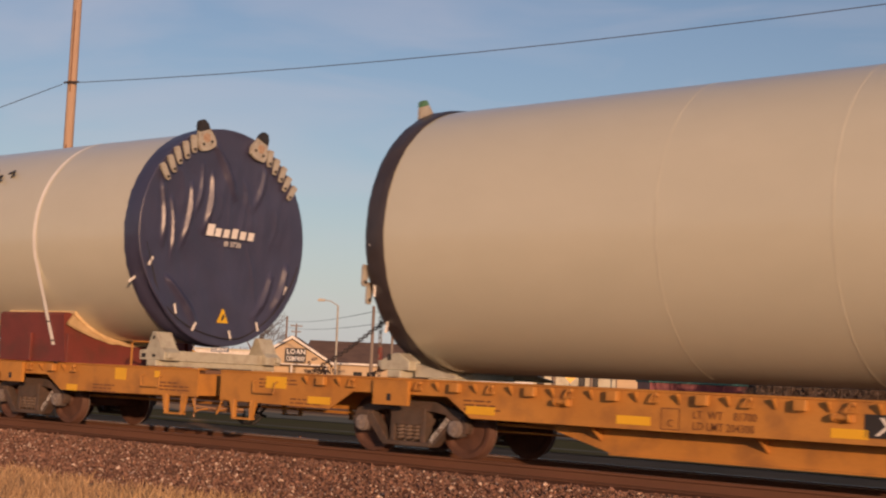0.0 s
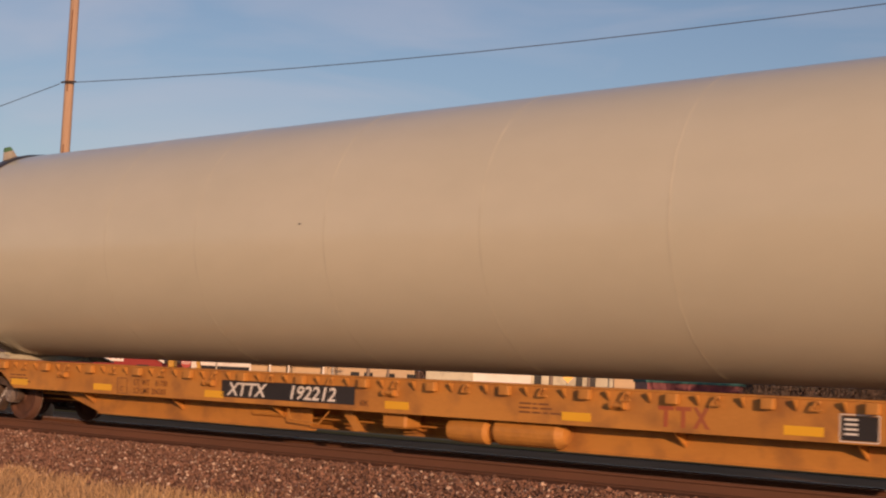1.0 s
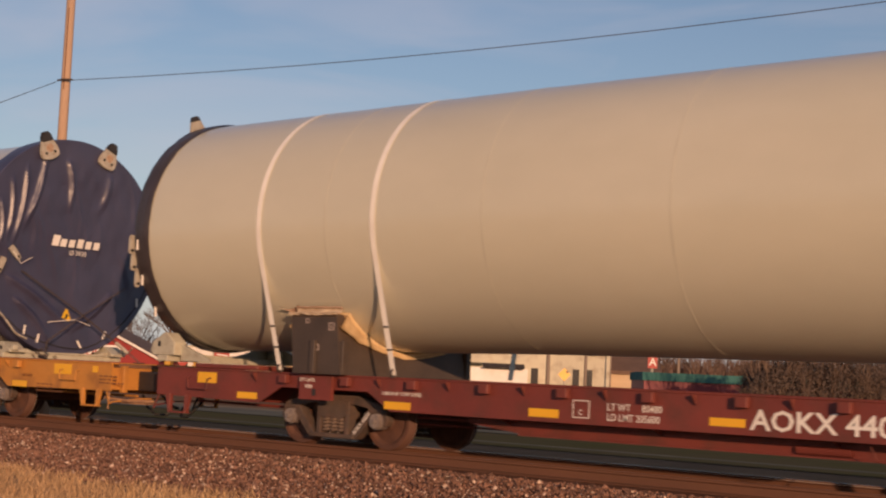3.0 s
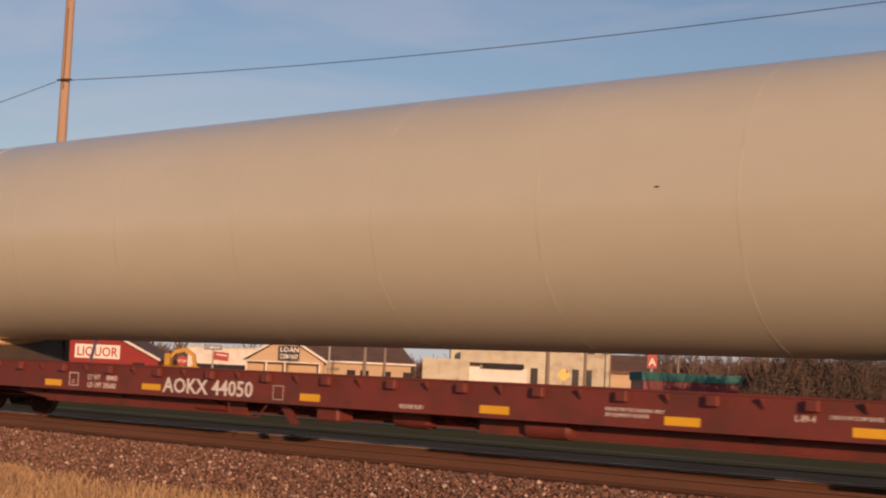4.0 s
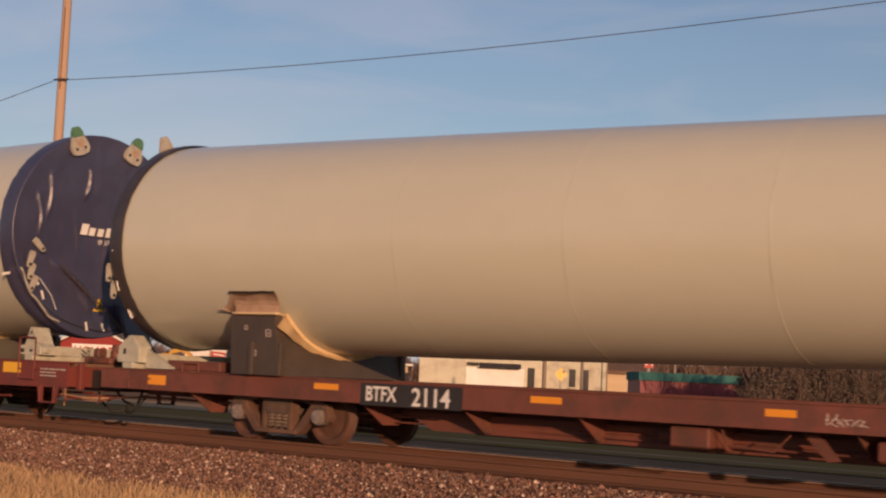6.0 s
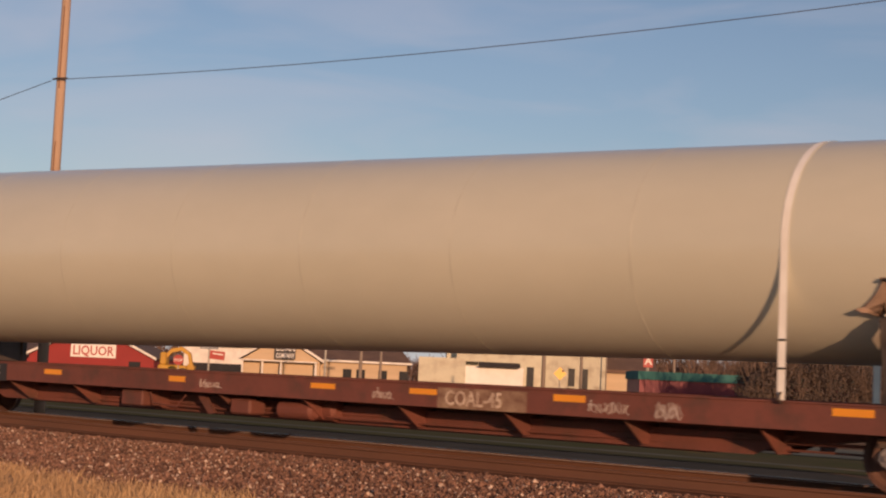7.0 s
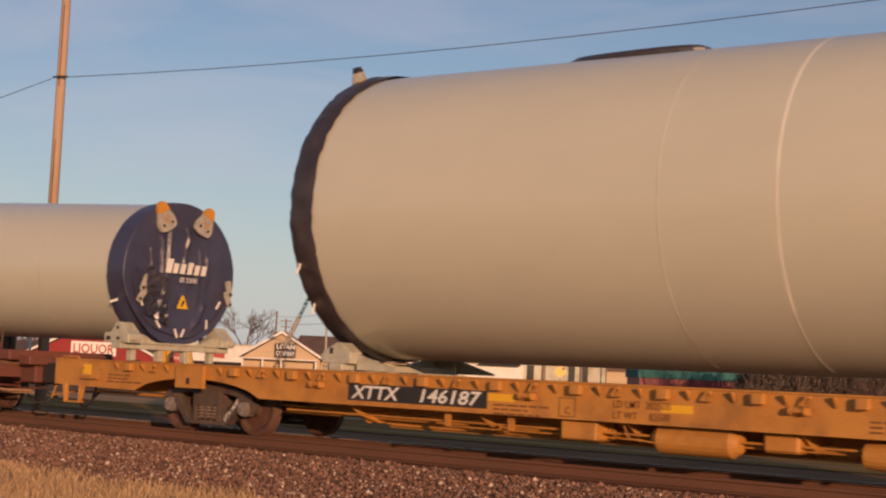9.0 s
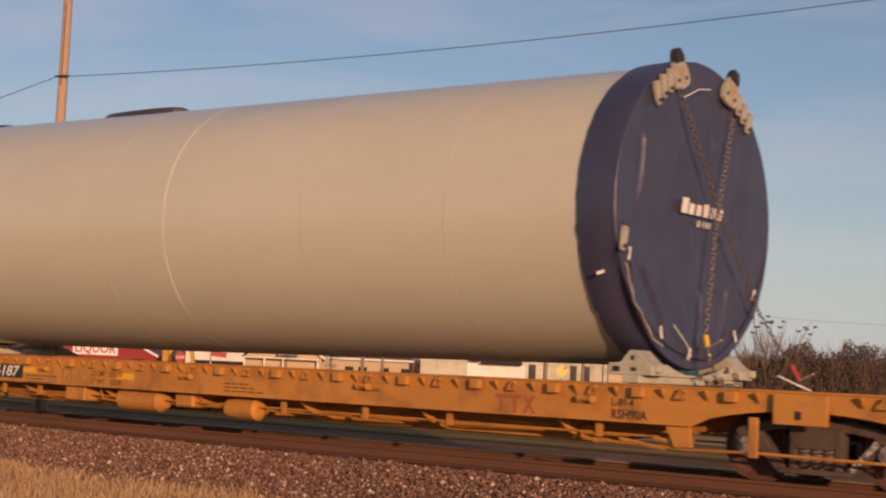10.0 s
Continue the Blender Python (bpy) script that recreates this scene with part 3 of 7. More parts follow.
class Section:
    """One tower section: straight cone from tail (x0) to capped end (x1), in the train's own x."""

    def __init__(self, label, x0, r0, z0, x1, r1, z1, skirt, band, seed, dia, seams=(), band_mat=None, band_rough=0.012, mid=()):
        self.st = [(x0, r0, z0), *mid, (x1, r1, z1)]
        self.x0, self.r0, self.z0, self.x1, self.r1, self.z1 = x0, r0, z0, x1, r1, z1
        self.base = x0
        t = self.ob = on_train(thing("tower_section", label, "wind turbine tower section", "tower sections on flat cars"), x0)
        L = x1 - x0
        fine = [x0 + 0.02 + (L - 0.26) * k / 24 for k in range(25)]
        part("shell", shell([(x - x0, *self.at(x)) for x in fine]), M_SHELL, t, smooth=True)
        if band:
            part("rim_cover", rim_band(r0 + 0.012, band, seed, band_rough), band_mat or M_RIM, t, "black cloth band round the open end", at=(0, 0, z0), smooth=True)
        self.cap = part("end_cover", cover(r1 + 0.035, skirt, seed), M_TARP, t, "wrinkled navy-blue tarpaulin end cover", at=(L, 0, z1), smooth=True)
        for s in seams:
            r, zc = self.at(s)
            bold = 1.8 if abs(s - 88.85) < 0.01 else 1.0
            part("weld_seam", lathe([(-0.018 * bold, r - 0.002), (-0.008 * bold, r + 0.003), (0.008 * bold, r + 0.003), (0.018 * bold, r - 0.002)], "x", 128), M_WELDB if bold > 1 else M_WELD, t, at=(s - x0, 0, zc), smooth=True)
        logo_bars(self.cap, 0.004 if r1 > 1.5 else 0.035, -0.46 if r1 > 1.5 else -0.38, 0.0, 1.16 if r1 > 1.5 else 0.98, 0.19 if r1 > 1.5 else 0.23)
        part("diameter_lettering", text_mesh(dia, 0.13, M_WHITE), None, self.cap, at=Matrix.Translation((0.004 if r1 > 1.5 else 0.035, -0.04, -0.15)) @ Matrix.Rotation(radians(90), 4, "Z"))

    def at(self, x):
        xs, rs, zs = zip(*self.st)
        return float(np.interp(x, xs, rs)), float(np.interp(x, xs, zs))


sec_a = Section("pale grey-beige steel tower section under a navy end cover", -46.0, 1.88, 3.36, -19.22, 1.875, 3.42, 0.38, 0.34, 11, "\u00d8 3720", seams=(-25.5, -28.4))
sec_b = Section("pale grey-beige steel tower section with a navy end cover", -14.05, 1.975, 3.20, 8.62, 2.06, 3.30, 0.42, 0.36, 23, "\u00d8 3930", seams=(-9.25, -6.95, -4.1, -1.2, 1.7, 4.6))
sec_c = Section("pale grey-beige steel tower section on two padded cradles", 12.99, 1.95, 3.35, 41.70, 1.89, 3.48, 0.40, 0.37, 37, "\u00d8 3720", seams=(17.3, 20.2, 23.1, 26.0, 28.9, 31.8, 34.7, 37.6), mid=((20, 1.925, 3.44),))
sec_d = Section("slim tapering beige steel tower section on padded cradles", 44.33, 1.79, 3.20, 76.22, 1.235, 2.70, 0.45, 0.35, 41, "\u00d8 2200", seams=(50.6, 53.5, 56.4, 59.3, 62.2, 65.1, 71.3, 73.8), mid=((51, 1.69, 3.10), (58, 1.55, 3.01), (66, 1.41, 2.91), (71, 1.35, 2.83)))
sec_e = Section("very wide beige steel tower section with a rumpled rim cover", 81.15, 2.20, 3.52, 97.34, 2.03, 3.39, 0.56, 0.46, 53, "\u00d8 4100", seams=(87.3, 88.85, 91.9, 94.6), band_rough=0.032, mid=((88, 2.132, 3.445),))
for s, y, z in ((sec_a, 0.05, -1.50), (sec_b, 0.0, -1.44), (sec_c, 0.1, -1.42), (sec_d, 0.1, -0.62)):
    warning(s.cap, -0.02, y, z)

# ---- flat cars ----
CAR = {}
WHEELS = []
# pipe colour has the low sun's orange tan painted in
M_PIPE = mat("sunlit_tan_pipe", (0.44, 0.25, 0.13), (0.30, 0.165, 0.09), rough=0.8, fine=30, coarse=5)
M_TRUCKB = mat("rust_brown_cast_steel", (0.16, 0.085, 0.055), (0.10, 0.055, 0.038), rough=0.8, fine=30, coarse=3, bump=0.3)


def shared(key, make):
    if key not in CAR:
        CAR[key] = make()
    return CAR[key]


def with_mat(me, m):
    me.materials.append(m)
    return me


def wheelset_mesh():
    prof = [(-0.095, 0.0), (-0.095, 0.10), (-0.06, 0.12), (-0.035, 0.30), (-0.07, 0.355), (-0.07, 0.415), (0.045, 0.425), (0.058, 0.452), (0.072, 0.448), (0.075, 0.36), (0.04, 0.30), (0.03, 0.12), (0.07, 0.10), (0.07, 0.0)]
    bm = bmesh.new()
    for s in (-1, 1):
        lathe([((0.755 - u) * s, r) for u, r in prof], "y", 40, bm)
    lathe([(-1.0, 0.0), (-1.0, 0.07), (-0.7, 0.09), (0.7, 0.09), (1.0, 0.07), (1.0, 0.0)], "y", 14, bm)
    me = mesh_of("wheelset", bm)
    me.materials.append(M_WHEEL)
    me.materials.append(M_RIMGLINT)
    for p in me.polygons:
        c = p.center
        rr = math.hypot(c.x, c.z)
        # only the flange's outer ring gets the painted glint
        if rr > 0.442:
            p.material_index = 1
        p.use_smooth = rr > 0.4 and abs(p.normal.y) < 0.5
    return me


def side_frame_mesh(side, m):
    y0, y1 = sorted((side * 0.93, side * 1.07))
    bm = bmesh.new()
    prism([(-0.84, 0.58), (-0.46, 0.66), (0.46, 0.66), (0.84, 0.58), (0.80, 0.70), (0.46, 0.79), (-0.46, 0.79), (-0.80, 0.70)], y0, y1, "y", bm)
    for s in (-1, 1):
        prism([(s * 0.76, 0.72), (s * 1.03, 0.64), (s * 1.10, 0.44), (s * 1.06, 0.36), (s * 1.01, 0.36), (s * 1.0, 0.55), (s * 0.78, 0.56), (s * 0.77, 0.36), (s * 0.71, 0.36), (s * 0.70, 0.62)], y0, y1, "y", bm)
        prism([(s * 0.72, 0.60), (s * 0.82, 0.50), (s * 0.50, 0.16), (s * 0.34, 0.16)], y0 - 0.02, y1 + 0.02, "y", bm)
        add_box(bm, *sorted((s * 0.24, s * 0.33)), y0 - 0.02, y1 + 0.02, 0.2, 0.70)
    add_box(bm, -0.46, 0.46, y0 - 0.05, y1 + 0.05, 0.14, 0.205)
    add_box(bm, -0.22, 0.22, y0 - 0.03, y1 + 0.03, 0.47, 0.60)
    bmesh.ops.bevel(bm, geom=list(bm.edges), offset=0.010, segments=1, affect="EDGES")
    return with_mat(mesh_of("side_frame", bm), m)


def spring_mesh():
    pts = [(0.062 * math.cos(a * 0.8), 0.062 * math.sin(a * 0.8), 0.215 + 0.24 * a / 36) for a in range(37)]
    return with_mat(mesh_of("spring", tube(pts, 0.019, 5)), shared("spring_mat", lambda: mat("worn_spring_steel", (0.22, 0.16, 0.12), (0.14, 0.10, 0.075), rough=0.6, fine=40, coarse=6)))


def bearing_mesh(side):
    prof = [(0.93, 0.0), (0.93, 0.125), (1.08, 0.125), (1.09, 0.105), (1.13, 0.105), (1.135, 0.09), (1.135, 0.045), (1.165, 0.04), (1.17, 0.0)]
    bm = lathe([(side * u, r) for u, r in prof], "y", 20)
    for k in range(3):
        a = 0.5 + 2.094 * k
        add_box(bm, 0.068 * math.cos(a) - 0.013, 0.068 * math.cos(a) + 0.013, *sorted((side * 1.13, side * 1.15)), 0.068 * math.sin(a) - 0.013, 0.068 * math.sin(a) + 0.013)
    return with_mat(mesh_of("bearing_cap", bm), shared("cap_mat", lambda: mat("bearing_cap_grey", (0.27, 0.235, 0.215), (0.16, 0.13, 0.115), rough=0.55, fine=40, coarse=6)))


def truck(car, x, mark, m=None):
    m = m or M_TRUCK
    bol = shared("bolster", lambda: with_mat(mesh_of("truck", add_box(add_box(box(-0.22, 0.22, -1.05, 1.05, 0.42, 0.66, 0.02), -0.4, 0.4, -0.35, 0.35, 0.6, 0.8), -0.6, 0.6, -0.12, 0.12, 0.3, 0.42)), M_TRUCK))
    t = part("truck", bol, None, car, "grimy cast steel freight truck", at=(x, 0, 0))
    for s in (-1, 1):
        part("side_frame", shared(("sf", s, m.name), lambda: side_frame_mesh(s, m)), None, t)
        for k in (-0.155, 0.0, 0.155):
            part("spring", shared("spring", spring_mesh), None, t, at=(k, s * 1.025, 0))
        for k in (-0.889, 0.889):
            part("bearing_cap", shared(("bc", s), lambda: bearing_mesh(s)), None, t, at=(k, 0, 0.43))
            part("adapter", shared(("ad", s), lambda: with_mat(mesh_of("adapter", prism([(-0.13, 0.545), (0.13, 0.545), (0.11, 0.60), (-0.11, 0.60)], *sorted((s * 0.9, s * 1.1)), "y")), M_TRUCK)), None, t, at=(k, 0, 0))
        part("brake_shoe", shared("shoe", lambda: with_mat(mesh_of("brake_shoe", prism([(0.40, 0.28), (0.47, 0.28), (0.45, 0.55), (0.38, 0.55)], -0.06, 0.06, "y")), M_TRUCK)), None, t, at=(0, s * 0.755, 0))
        part("wear_plate", shared(("wp", s), lambda: with_mat(mesh_of("wear_plate", prism([(-0.30, 0.50), (-0.26, 0.68), (0.26, 0.68), (0.30, 0.50), (0.2, 0.44), (-0.2, 0.44)], *sorted((s * 1.0, s * 1.10)), "y")), M_TRUCK)), None, t)
    part("brake_beam", shared("beam", lambda: with_mat(mesh_of("brake_beam", tube([(0.42, -0.75, 0.4), (0.42, 0.75, 0.4)], 0.04, 8)), M_TRUCK)), None, t)
    if mark:
        letter(mark, 0.098, M_WHITE, t, 0, 0, 0, squeeze=0.80, m=Matrix.Translation((0.47, -1.095, 0.20)) @ Matrix.Rotation(radians(-47), 4, "Y"))
    for k in (-0.889, 0.889):
        w = part("wheelset", shared("wheelset", wheelset_mesh), None, t, "rust-brown wheels with polished rims, glint painted pale", at=(k, 0, 0.425))
        WHEELS.append((w, k))


def sill_poly(x0, x1, tc, top, bot, style):
    lo = []
    for c in tc:
        if style == "arch":
            lo += [(c - 1.32, bot), (c - 0.85, top - 0.20), (c + 0.95, top - 0.20), (c + 1.38, bot)]
        elif style == "curve":
            lo += [(c - 1.5, bot)] + [(c - 1.5 + 3.0 * k / 12, bot + 0.25 * math.sin(math.pi * k / 12) ** 0.6) for k in range(1, 12)] + [(c + 1.5, bot)]
    return [(x0, top), (x0, bot + 0.03), *lo, (x1, bot + 0.03), (x1, top)]


def chamfer_bar(x0, x1, y0, y1, z0, z1, b=0.008):
    return box(x0, x1, y0, y1, z0, z1, b)


def lashing_hook(s, W, top):
    """An A-shaped lashing ring below the deck's edge."""
    y = s * (W + 0.085)
    bm = tube([(-0.075, y, top - 0.125), (-0.02, y, top - 0.02), (0.02, y, top - 0.02), (0.075, y, top - 0.125), (-0.075, y, top - 0.125)], 0.015, 6)
    return add_box(bm, -0.035, 0.035, *sorted((s * (W + 0.031), y)), top - 0.05, top - 0.006, 0.006)


RESX = {M_RED.name: 31.5, M_BRN.name: 58.9}


def flat_car(label, group, x0, x1, ta, tb, paint, style, top, bot, mark, pockets, belly):
    xc = 0.5 * (x0 + x1)
    car = on_train(thing("flat_car", label, "flat car", group), xc)
    a, b, tcs = x0 - xc, x1 - xc, (ta - xc, tb - xc)
    W = 1.37
    for s in (-1, 1):
        part("side_sill", prism(sill_poly(a, b, tcs, top, bot, style), s * W - (0.0 if s < 0 else 0.03), s * W + (0.03 if s < 0 else 0.0), "y"), paint, car)
        part("top_flange", box(a, b, min(s * (W + 0.015), s * (W - 0.16)), max(s * (W + 0.015), s * (W - 0.16)), top + 0.001, top + 0.028, 0.006), paint, car)
        if style != "plain":
            for c in tcs:
                pad = part("jacking_pad", prism([(c - 0.36, top - 0.005), (c - 0.36, top - 0.36), (c + 0.30, top - 0.36), (c + 0.30, top - 0.005)], s * W - (0.10 if s < 0 else -0.032), s * W + (-0.032 if s < 0 else 0.10) , "y"), paint, car)
                part("jack_hole", box(c - 0.09, c - 0.01, s * (W + 0.098), s * (W + 0.104), top - 0.30, top - 0.2) if s > 0 else box(c - 0.09, c - 0.01, -(W + 0.104), -(W + 0.098), top - 0.30, top - 0.2), M_BLK, pad)
    part("deck", box(a + 0.02, b - 0.02, -W + 0.17, W - 0.17, top - 0.05, top + 0.006), M_DECK, car, "dark worn steel deck")
    part("centre_sill", prism([(a + 0.1, top - 0.07), (a + 0.1, 0.58), (tcs[0] + 1.5, 0.58), (tcs[0] + 3.5, belly), (tcs[1] - 3.5, belly), (tcs[1] - 1.5, 0.58), (b - 0.1, 0.58), (b - 0.1, top - 0.07)], -0.42, 0.42, "y"), paint, car)
    part("lower_flange", box(tcs[0] + 3.5, tcs[1] - 3.5, -0.52, 0.52, belly - 0.025, belly), paint, car)
    k = a + 2.2
    while k < b - 2:
        if min(abs(k - tcs[0]), abs(k - tcs[1])) > 1.7:
            for s in (-1, 1):
                part("cross_bearer", prism([(s * 0.425, top - 0.06), (s * 0.425, belly + 0.03), (s * 0.8, belly + 0.03), (s * 1.335, bot + 0.06), (s * 1.335, top - 0.06)], k - 0.012, k + 0.012, "x"), paint, car)
        k += 2.4 if style != "plain" else 1.9
    if pockets:
        step = 1.29
        k, i = pockets - xc - step * math.floor((pockets - xc - a - 0.5) / step), 0
        while k < b - 0.5:
            for s in (-1, 1):
                yi, ye = s * (W + 0.031), s * (W + 0.115)
                gus = shared(("gusset", paint.name, s, top), lambda: with_mat(mesh_of("gusset", prism([(yi, top - 0.004), (ye, top - 0.004), (ye, top - 0.03), (yi, top - 0.135)], -0.011, 0.011, "x")), paint))
                hook = shared(("hook", paint.name, s, top), lambda: with_mat(mesh_of("lashing_hook", lashing_hook(s, W, top)), paint))
                pocket = shared(("pocket", paint.name, s, top), lambda: with_mat(mesh_of("stake_pocket", chamfer_bar(-0.08, 0.08, *sorted((yi, s * (W + 0.125))), top - 0.135, top - 0.004)), paint))
                for name, me, o in (("stake_pocket", pocket, 0.0), ("gusset", gus, 0.34), ("lashing_hook", hook, 0.62), ("gusset", gus, 0.95)) if paint is M_YEL else (("stake_pocket", pocket, 0.0), ("gusset", gus, 0.64)):
                    if min(abs(k + o - c + 0.03) for c in tcs) > 0.5 and tcs[0] - 2.0 < k + o < tcs[1] + 2.0:
                        part(name, me, None, car, at=(k + o, 0, 0))
                if paint is M_YEL and i % 3 == 1 and tcs[0] < k < tcs[1] and min(abs(k + 0.3 - c) for c in tcs) > 1.0:
                    w = part("winch", shared(("winch", paint.name, s, top), lambda: with_mat(mesh_of("winch", lathe([(-0.09, 0.0), (-0.09, 0.045), (-0.06, 0.045), (-0.06, 0.028), (0.10, 0.028), (0.10, 0.05), (0.13, 0.05), (0.13, 0.0)], "x", 12, centre=(0, s * (W + 0.085), top - 0.19))), paint)), None, car, at=(k + 0.48, 0, 0))
                    part("bracket", shared(("winch_bracket", paint.name, s, top), lambda: with_mat(mesh_of("bracket", box(-0.12, 0.16, *sorted((yi, s * (W + 0.05))), top - 0.24, top - 0.14, 0.008)), paint)), None, w)
            k += step
            i += 1
    # end gear
    for e, d in ((a, -1), (b, 1)):
        part("end_sill", box(*sorted((e, e - d * 0.06)), -W + 0.03, W - 0.03, bot + 0.05, top - 0.055), paint, car)
        cp = part("coupler", box(*sorted((e - d * 0.3, e + d * 0.42)), -0.09, 0.09, 0.72, 0.9, 0.02), M_TRUCK, car, "dark cast steel coupler")
        part("knuckle", prism([(e + d * 0.38, -0.15), (e + d * 0.55, -0.12), (e + d * 0.60, 0.02), (e + d * 0.5, 0.16), (e + d * 0.36, 0.16)], 0.66, 0.96, "z"), M_TRUCK, cp)
        part("air_hose", tube([(e - d * 0.05, -0.35, 0.72), (e + d * 0.12, -0.36, 0.60), (e + d * 0.28, -0.3, 0.42), (e + d * 0.42, -0.2, 0.36)], 0.022, 7), M_DARK, car, smooth=True)
        part("draft_gear", box(*sorted((e - d * 0.02, e + d * 0.25)), -0.34, 0.34, 0.60, 1.0, 0.03), M_BLK, car, "black draft gear box")
        part("air_hose", tube([(e - d * 0.2, -0.5, 0.56), (e, -0.54, 0.36), (e + d * 0.2, -0.52, 0.24), (e + d * 0.42, -0.45, 0.25), (e + d * 0.5, -0.36, 0.38)], 0.024, 7), M_DARK, car, smooth=True)
        for s in (-1, 1):
            st = bmesh.new()
            xs = e - d * 0.55
            tube([(xs - 0.2, s * (W + 0.01), bot + 0.05), (xs - 0.2, s * (W + 0.01), 0.36), (xs + 0.2, s * (W + 0.01), 0.36), (xs + 0.2, s * (W + 0.01), bot + 0.05)], 0.02, 6, st)
            add_box(st, xs - 0.2, xs + 0.2, *sorted((s * (W - 0.08), s * (W + 0.05))), 0.345, 0.37)
            prism([(xs - 0.3, bot + 0.04), (xs - 0.17, bot + 0.04), (xs - 0.17, 0.37), (xs - 0.23, 0.37)], *sorted((s * (W - 0.03), s * (W + 0.02))), "y", st)
            prism([(xs + 0.17, bot + 0.04), (xs + 0.3, bot + 0.04), (xs + 0.23, 0.37), (xs + 0.17, 0.37)], *sorted((s * (W - 0.03), s * (W + 0.02))), "y", st)
            if style != "plain":
                part("sill_step", st, paint, car)
            else:
                st.free()
            xg = e - d * 1.1
            part("grab_iron", tube([(xg - 0.24, s * (W + 0.03), top - 0.12), (xg - 0.24, s * (W + 0.10), top - 0.14), (xg - 0.22, s * (W + 0.10), top - 0.30), (xg + 0.22, s * (W + 0.10), top - 0.30), (xg + 0.24, s * (W + 0.10), top - 0.14), (xg + 0.24, s * (W + 0.03), top - 0.12)], 0.012, 6), paint, car)
        part("uncoupling_rod", tube([(e - d * 0.08, -W - 0.02, 0.62), (e + d * 0.02, -W - 0.03, 0.40), (e + d * 0.05, -W, 0.44), (e + d * 0.12, -0.9, 0.50), (e + d * 0.2, -0.25, 0.52)], 0.014, 6), paint, car)
    part("air_line", tube([(b - 0.35, -1.2, 0.50), (b + 0.25, -1.18, 0.47), (b + 0.72, -1.0, 0.48)], 0.024, 6), M_PIPE, car, "air line with sunlit tan painted in")
    part("air_line", tube([(b - 0.35, -1.12, 0.44), (b + 0.30, -1.08, 0.43), (b + 0.66, -0.9, 0.44)], 0.016, 6), M_PIPE, car, "air line with sunlit tan painted in")
    part("uncoupling_handle", tube([(b - 0.12, -1.30, 0.66), (b - 0.10, -1.32, 0.50), (b - 0.12, -1.31, 0.32)], 0.014, 6), M_PIPE, car)
    # brake gear under the floor
    part("brake_cylinder", lathe([(-0.35, 0.0), (-0.35, 0.15), (-0.1, 0.17), (0.3, 0.17), (0.34, 0.1), (0.34, 0.0)], "x", 20, centre=(0.95, -1.08 if paint is M_YEL else -0.7, 0.42 if paint is M_YEL else 0.52)), paint, car, smooth=False)
    big = style == "curve" or paint is M_YEL
    part("air_reservoir", lathe([(-0.62, 0.0), (-0.6, 0.12), (-0.5, 0.19), (0.5, 0.19), (0.6, 0.12), (0.62, 0.0)] if big else [(-0.40, 0.0), (-0.39, 0.10), (-0.33, 0.145), (0.33, 0.145), (0.39, 0.10), (0.40, 0.0)], "x", 20,
                                centre=(-1.6 if style == "curve" else 1.95, -1.06, 0.45) if big else (RESX[paint.name] - xc, -0.95, 0.50)), paint, car, smooth=False)
    part("control_valve", box(-0.66, -0.2, -1.18, -0.82, 0.38, 0.62, 0.03), paint, car)
    part("brake_pipe", tube([(a + 0.2, -0.62, 0.54), (tcs[0] + 1.7, -0.62, 0.52), (-1, -0.64, 0.46), (3, -0.62, 0.48), (tcs[1] - 1.7, -0.62, 0.52), (b - 0.2, -0.62, 0.54)], 0.025, 6), paint, car)
    part("brake_rod", tube([(tcs[0] + 0.6, -0.5, 0.42), (0.4, -0.85, 0.42)], 0.016, 6), paint, car)
    part("brake_rod", tube([(tcs[1] - 0.6, -0.5, 0.42), (1.2, -0.85, 0.42)], 0.016, 6), paint, car)
    span = (tcs[0] + 1.9, tcs[1] - 1.9)
    if style == "arch":
        # deep side girders of the underframe, left open where the brake gear sits
        for s in (-1, 1):
            y0, y1 = sorted((s * 0.90, s * 0.94))
            for p in ([(tcs[0] + 2.5, 0.57), (tcs[0] + 2.5, 0.50), (tcs[0] + 3.4, belly - 0.02), (tcs[0] + 8.65, belly - 0.02), (tcs[0] + 8.65, 0.57)],
                      [(tcs[1] - 8.0, 0.57), (tcs[1] - 8.0, belly - 0.02), (tcs[1] - 2.1, belly - 0.02), (tcs[1] - 1.7, 0.54), (tcs[1] - 1.7, 0.57)]):
                g = part("underframe_girder", prism(p, y0, y1, "y"), paint, car)
                part("girder_flange", box(p[2][0] if p[0][0] < 0 else p[1][0], p[3][0] if p[0][0] < 0 else p[2][0], *sorted((s * 0.80, s * 0.985)), belly - 0.045, belly - 0.021), paint, g)
    elif style == "plain":
        for s in (-1, 1):
            part("underframe_girder", prism([(span[0] + 0.3, 0.60), (span[0] + 0.9, belly), (span[1] - 0.9, belly), (span[1] - 0.3, 0.60)], *sorted((s * 0.60, s * 0.64)), "y"), paint, car)
    else:
        part("brake_rod", tube([(span[0], -1.12, bot - 0.14), (span[1], -1.12, bot - 0.16)], 0.017, 6), paint, car)
        part("brake_rod", tube([(span[0] + 3, -1.0, bot - 0.22), (span[1] - 5, -1.0, bot - 0.20)], 0.013, 6), paint, car)
        for x in (-5.5, -4.4, -3.52, 1.9, 3.6, 5.2, 7.69):
            part("drop_bracket", prism([(x - 0.05, bot + 0.04), (x + 0.05, bot + 0.04), (x + 0.04, bot - 0.21), (x - 0.04, bot - 0.21)], -1.19, -1.145, "y"), paint, car)
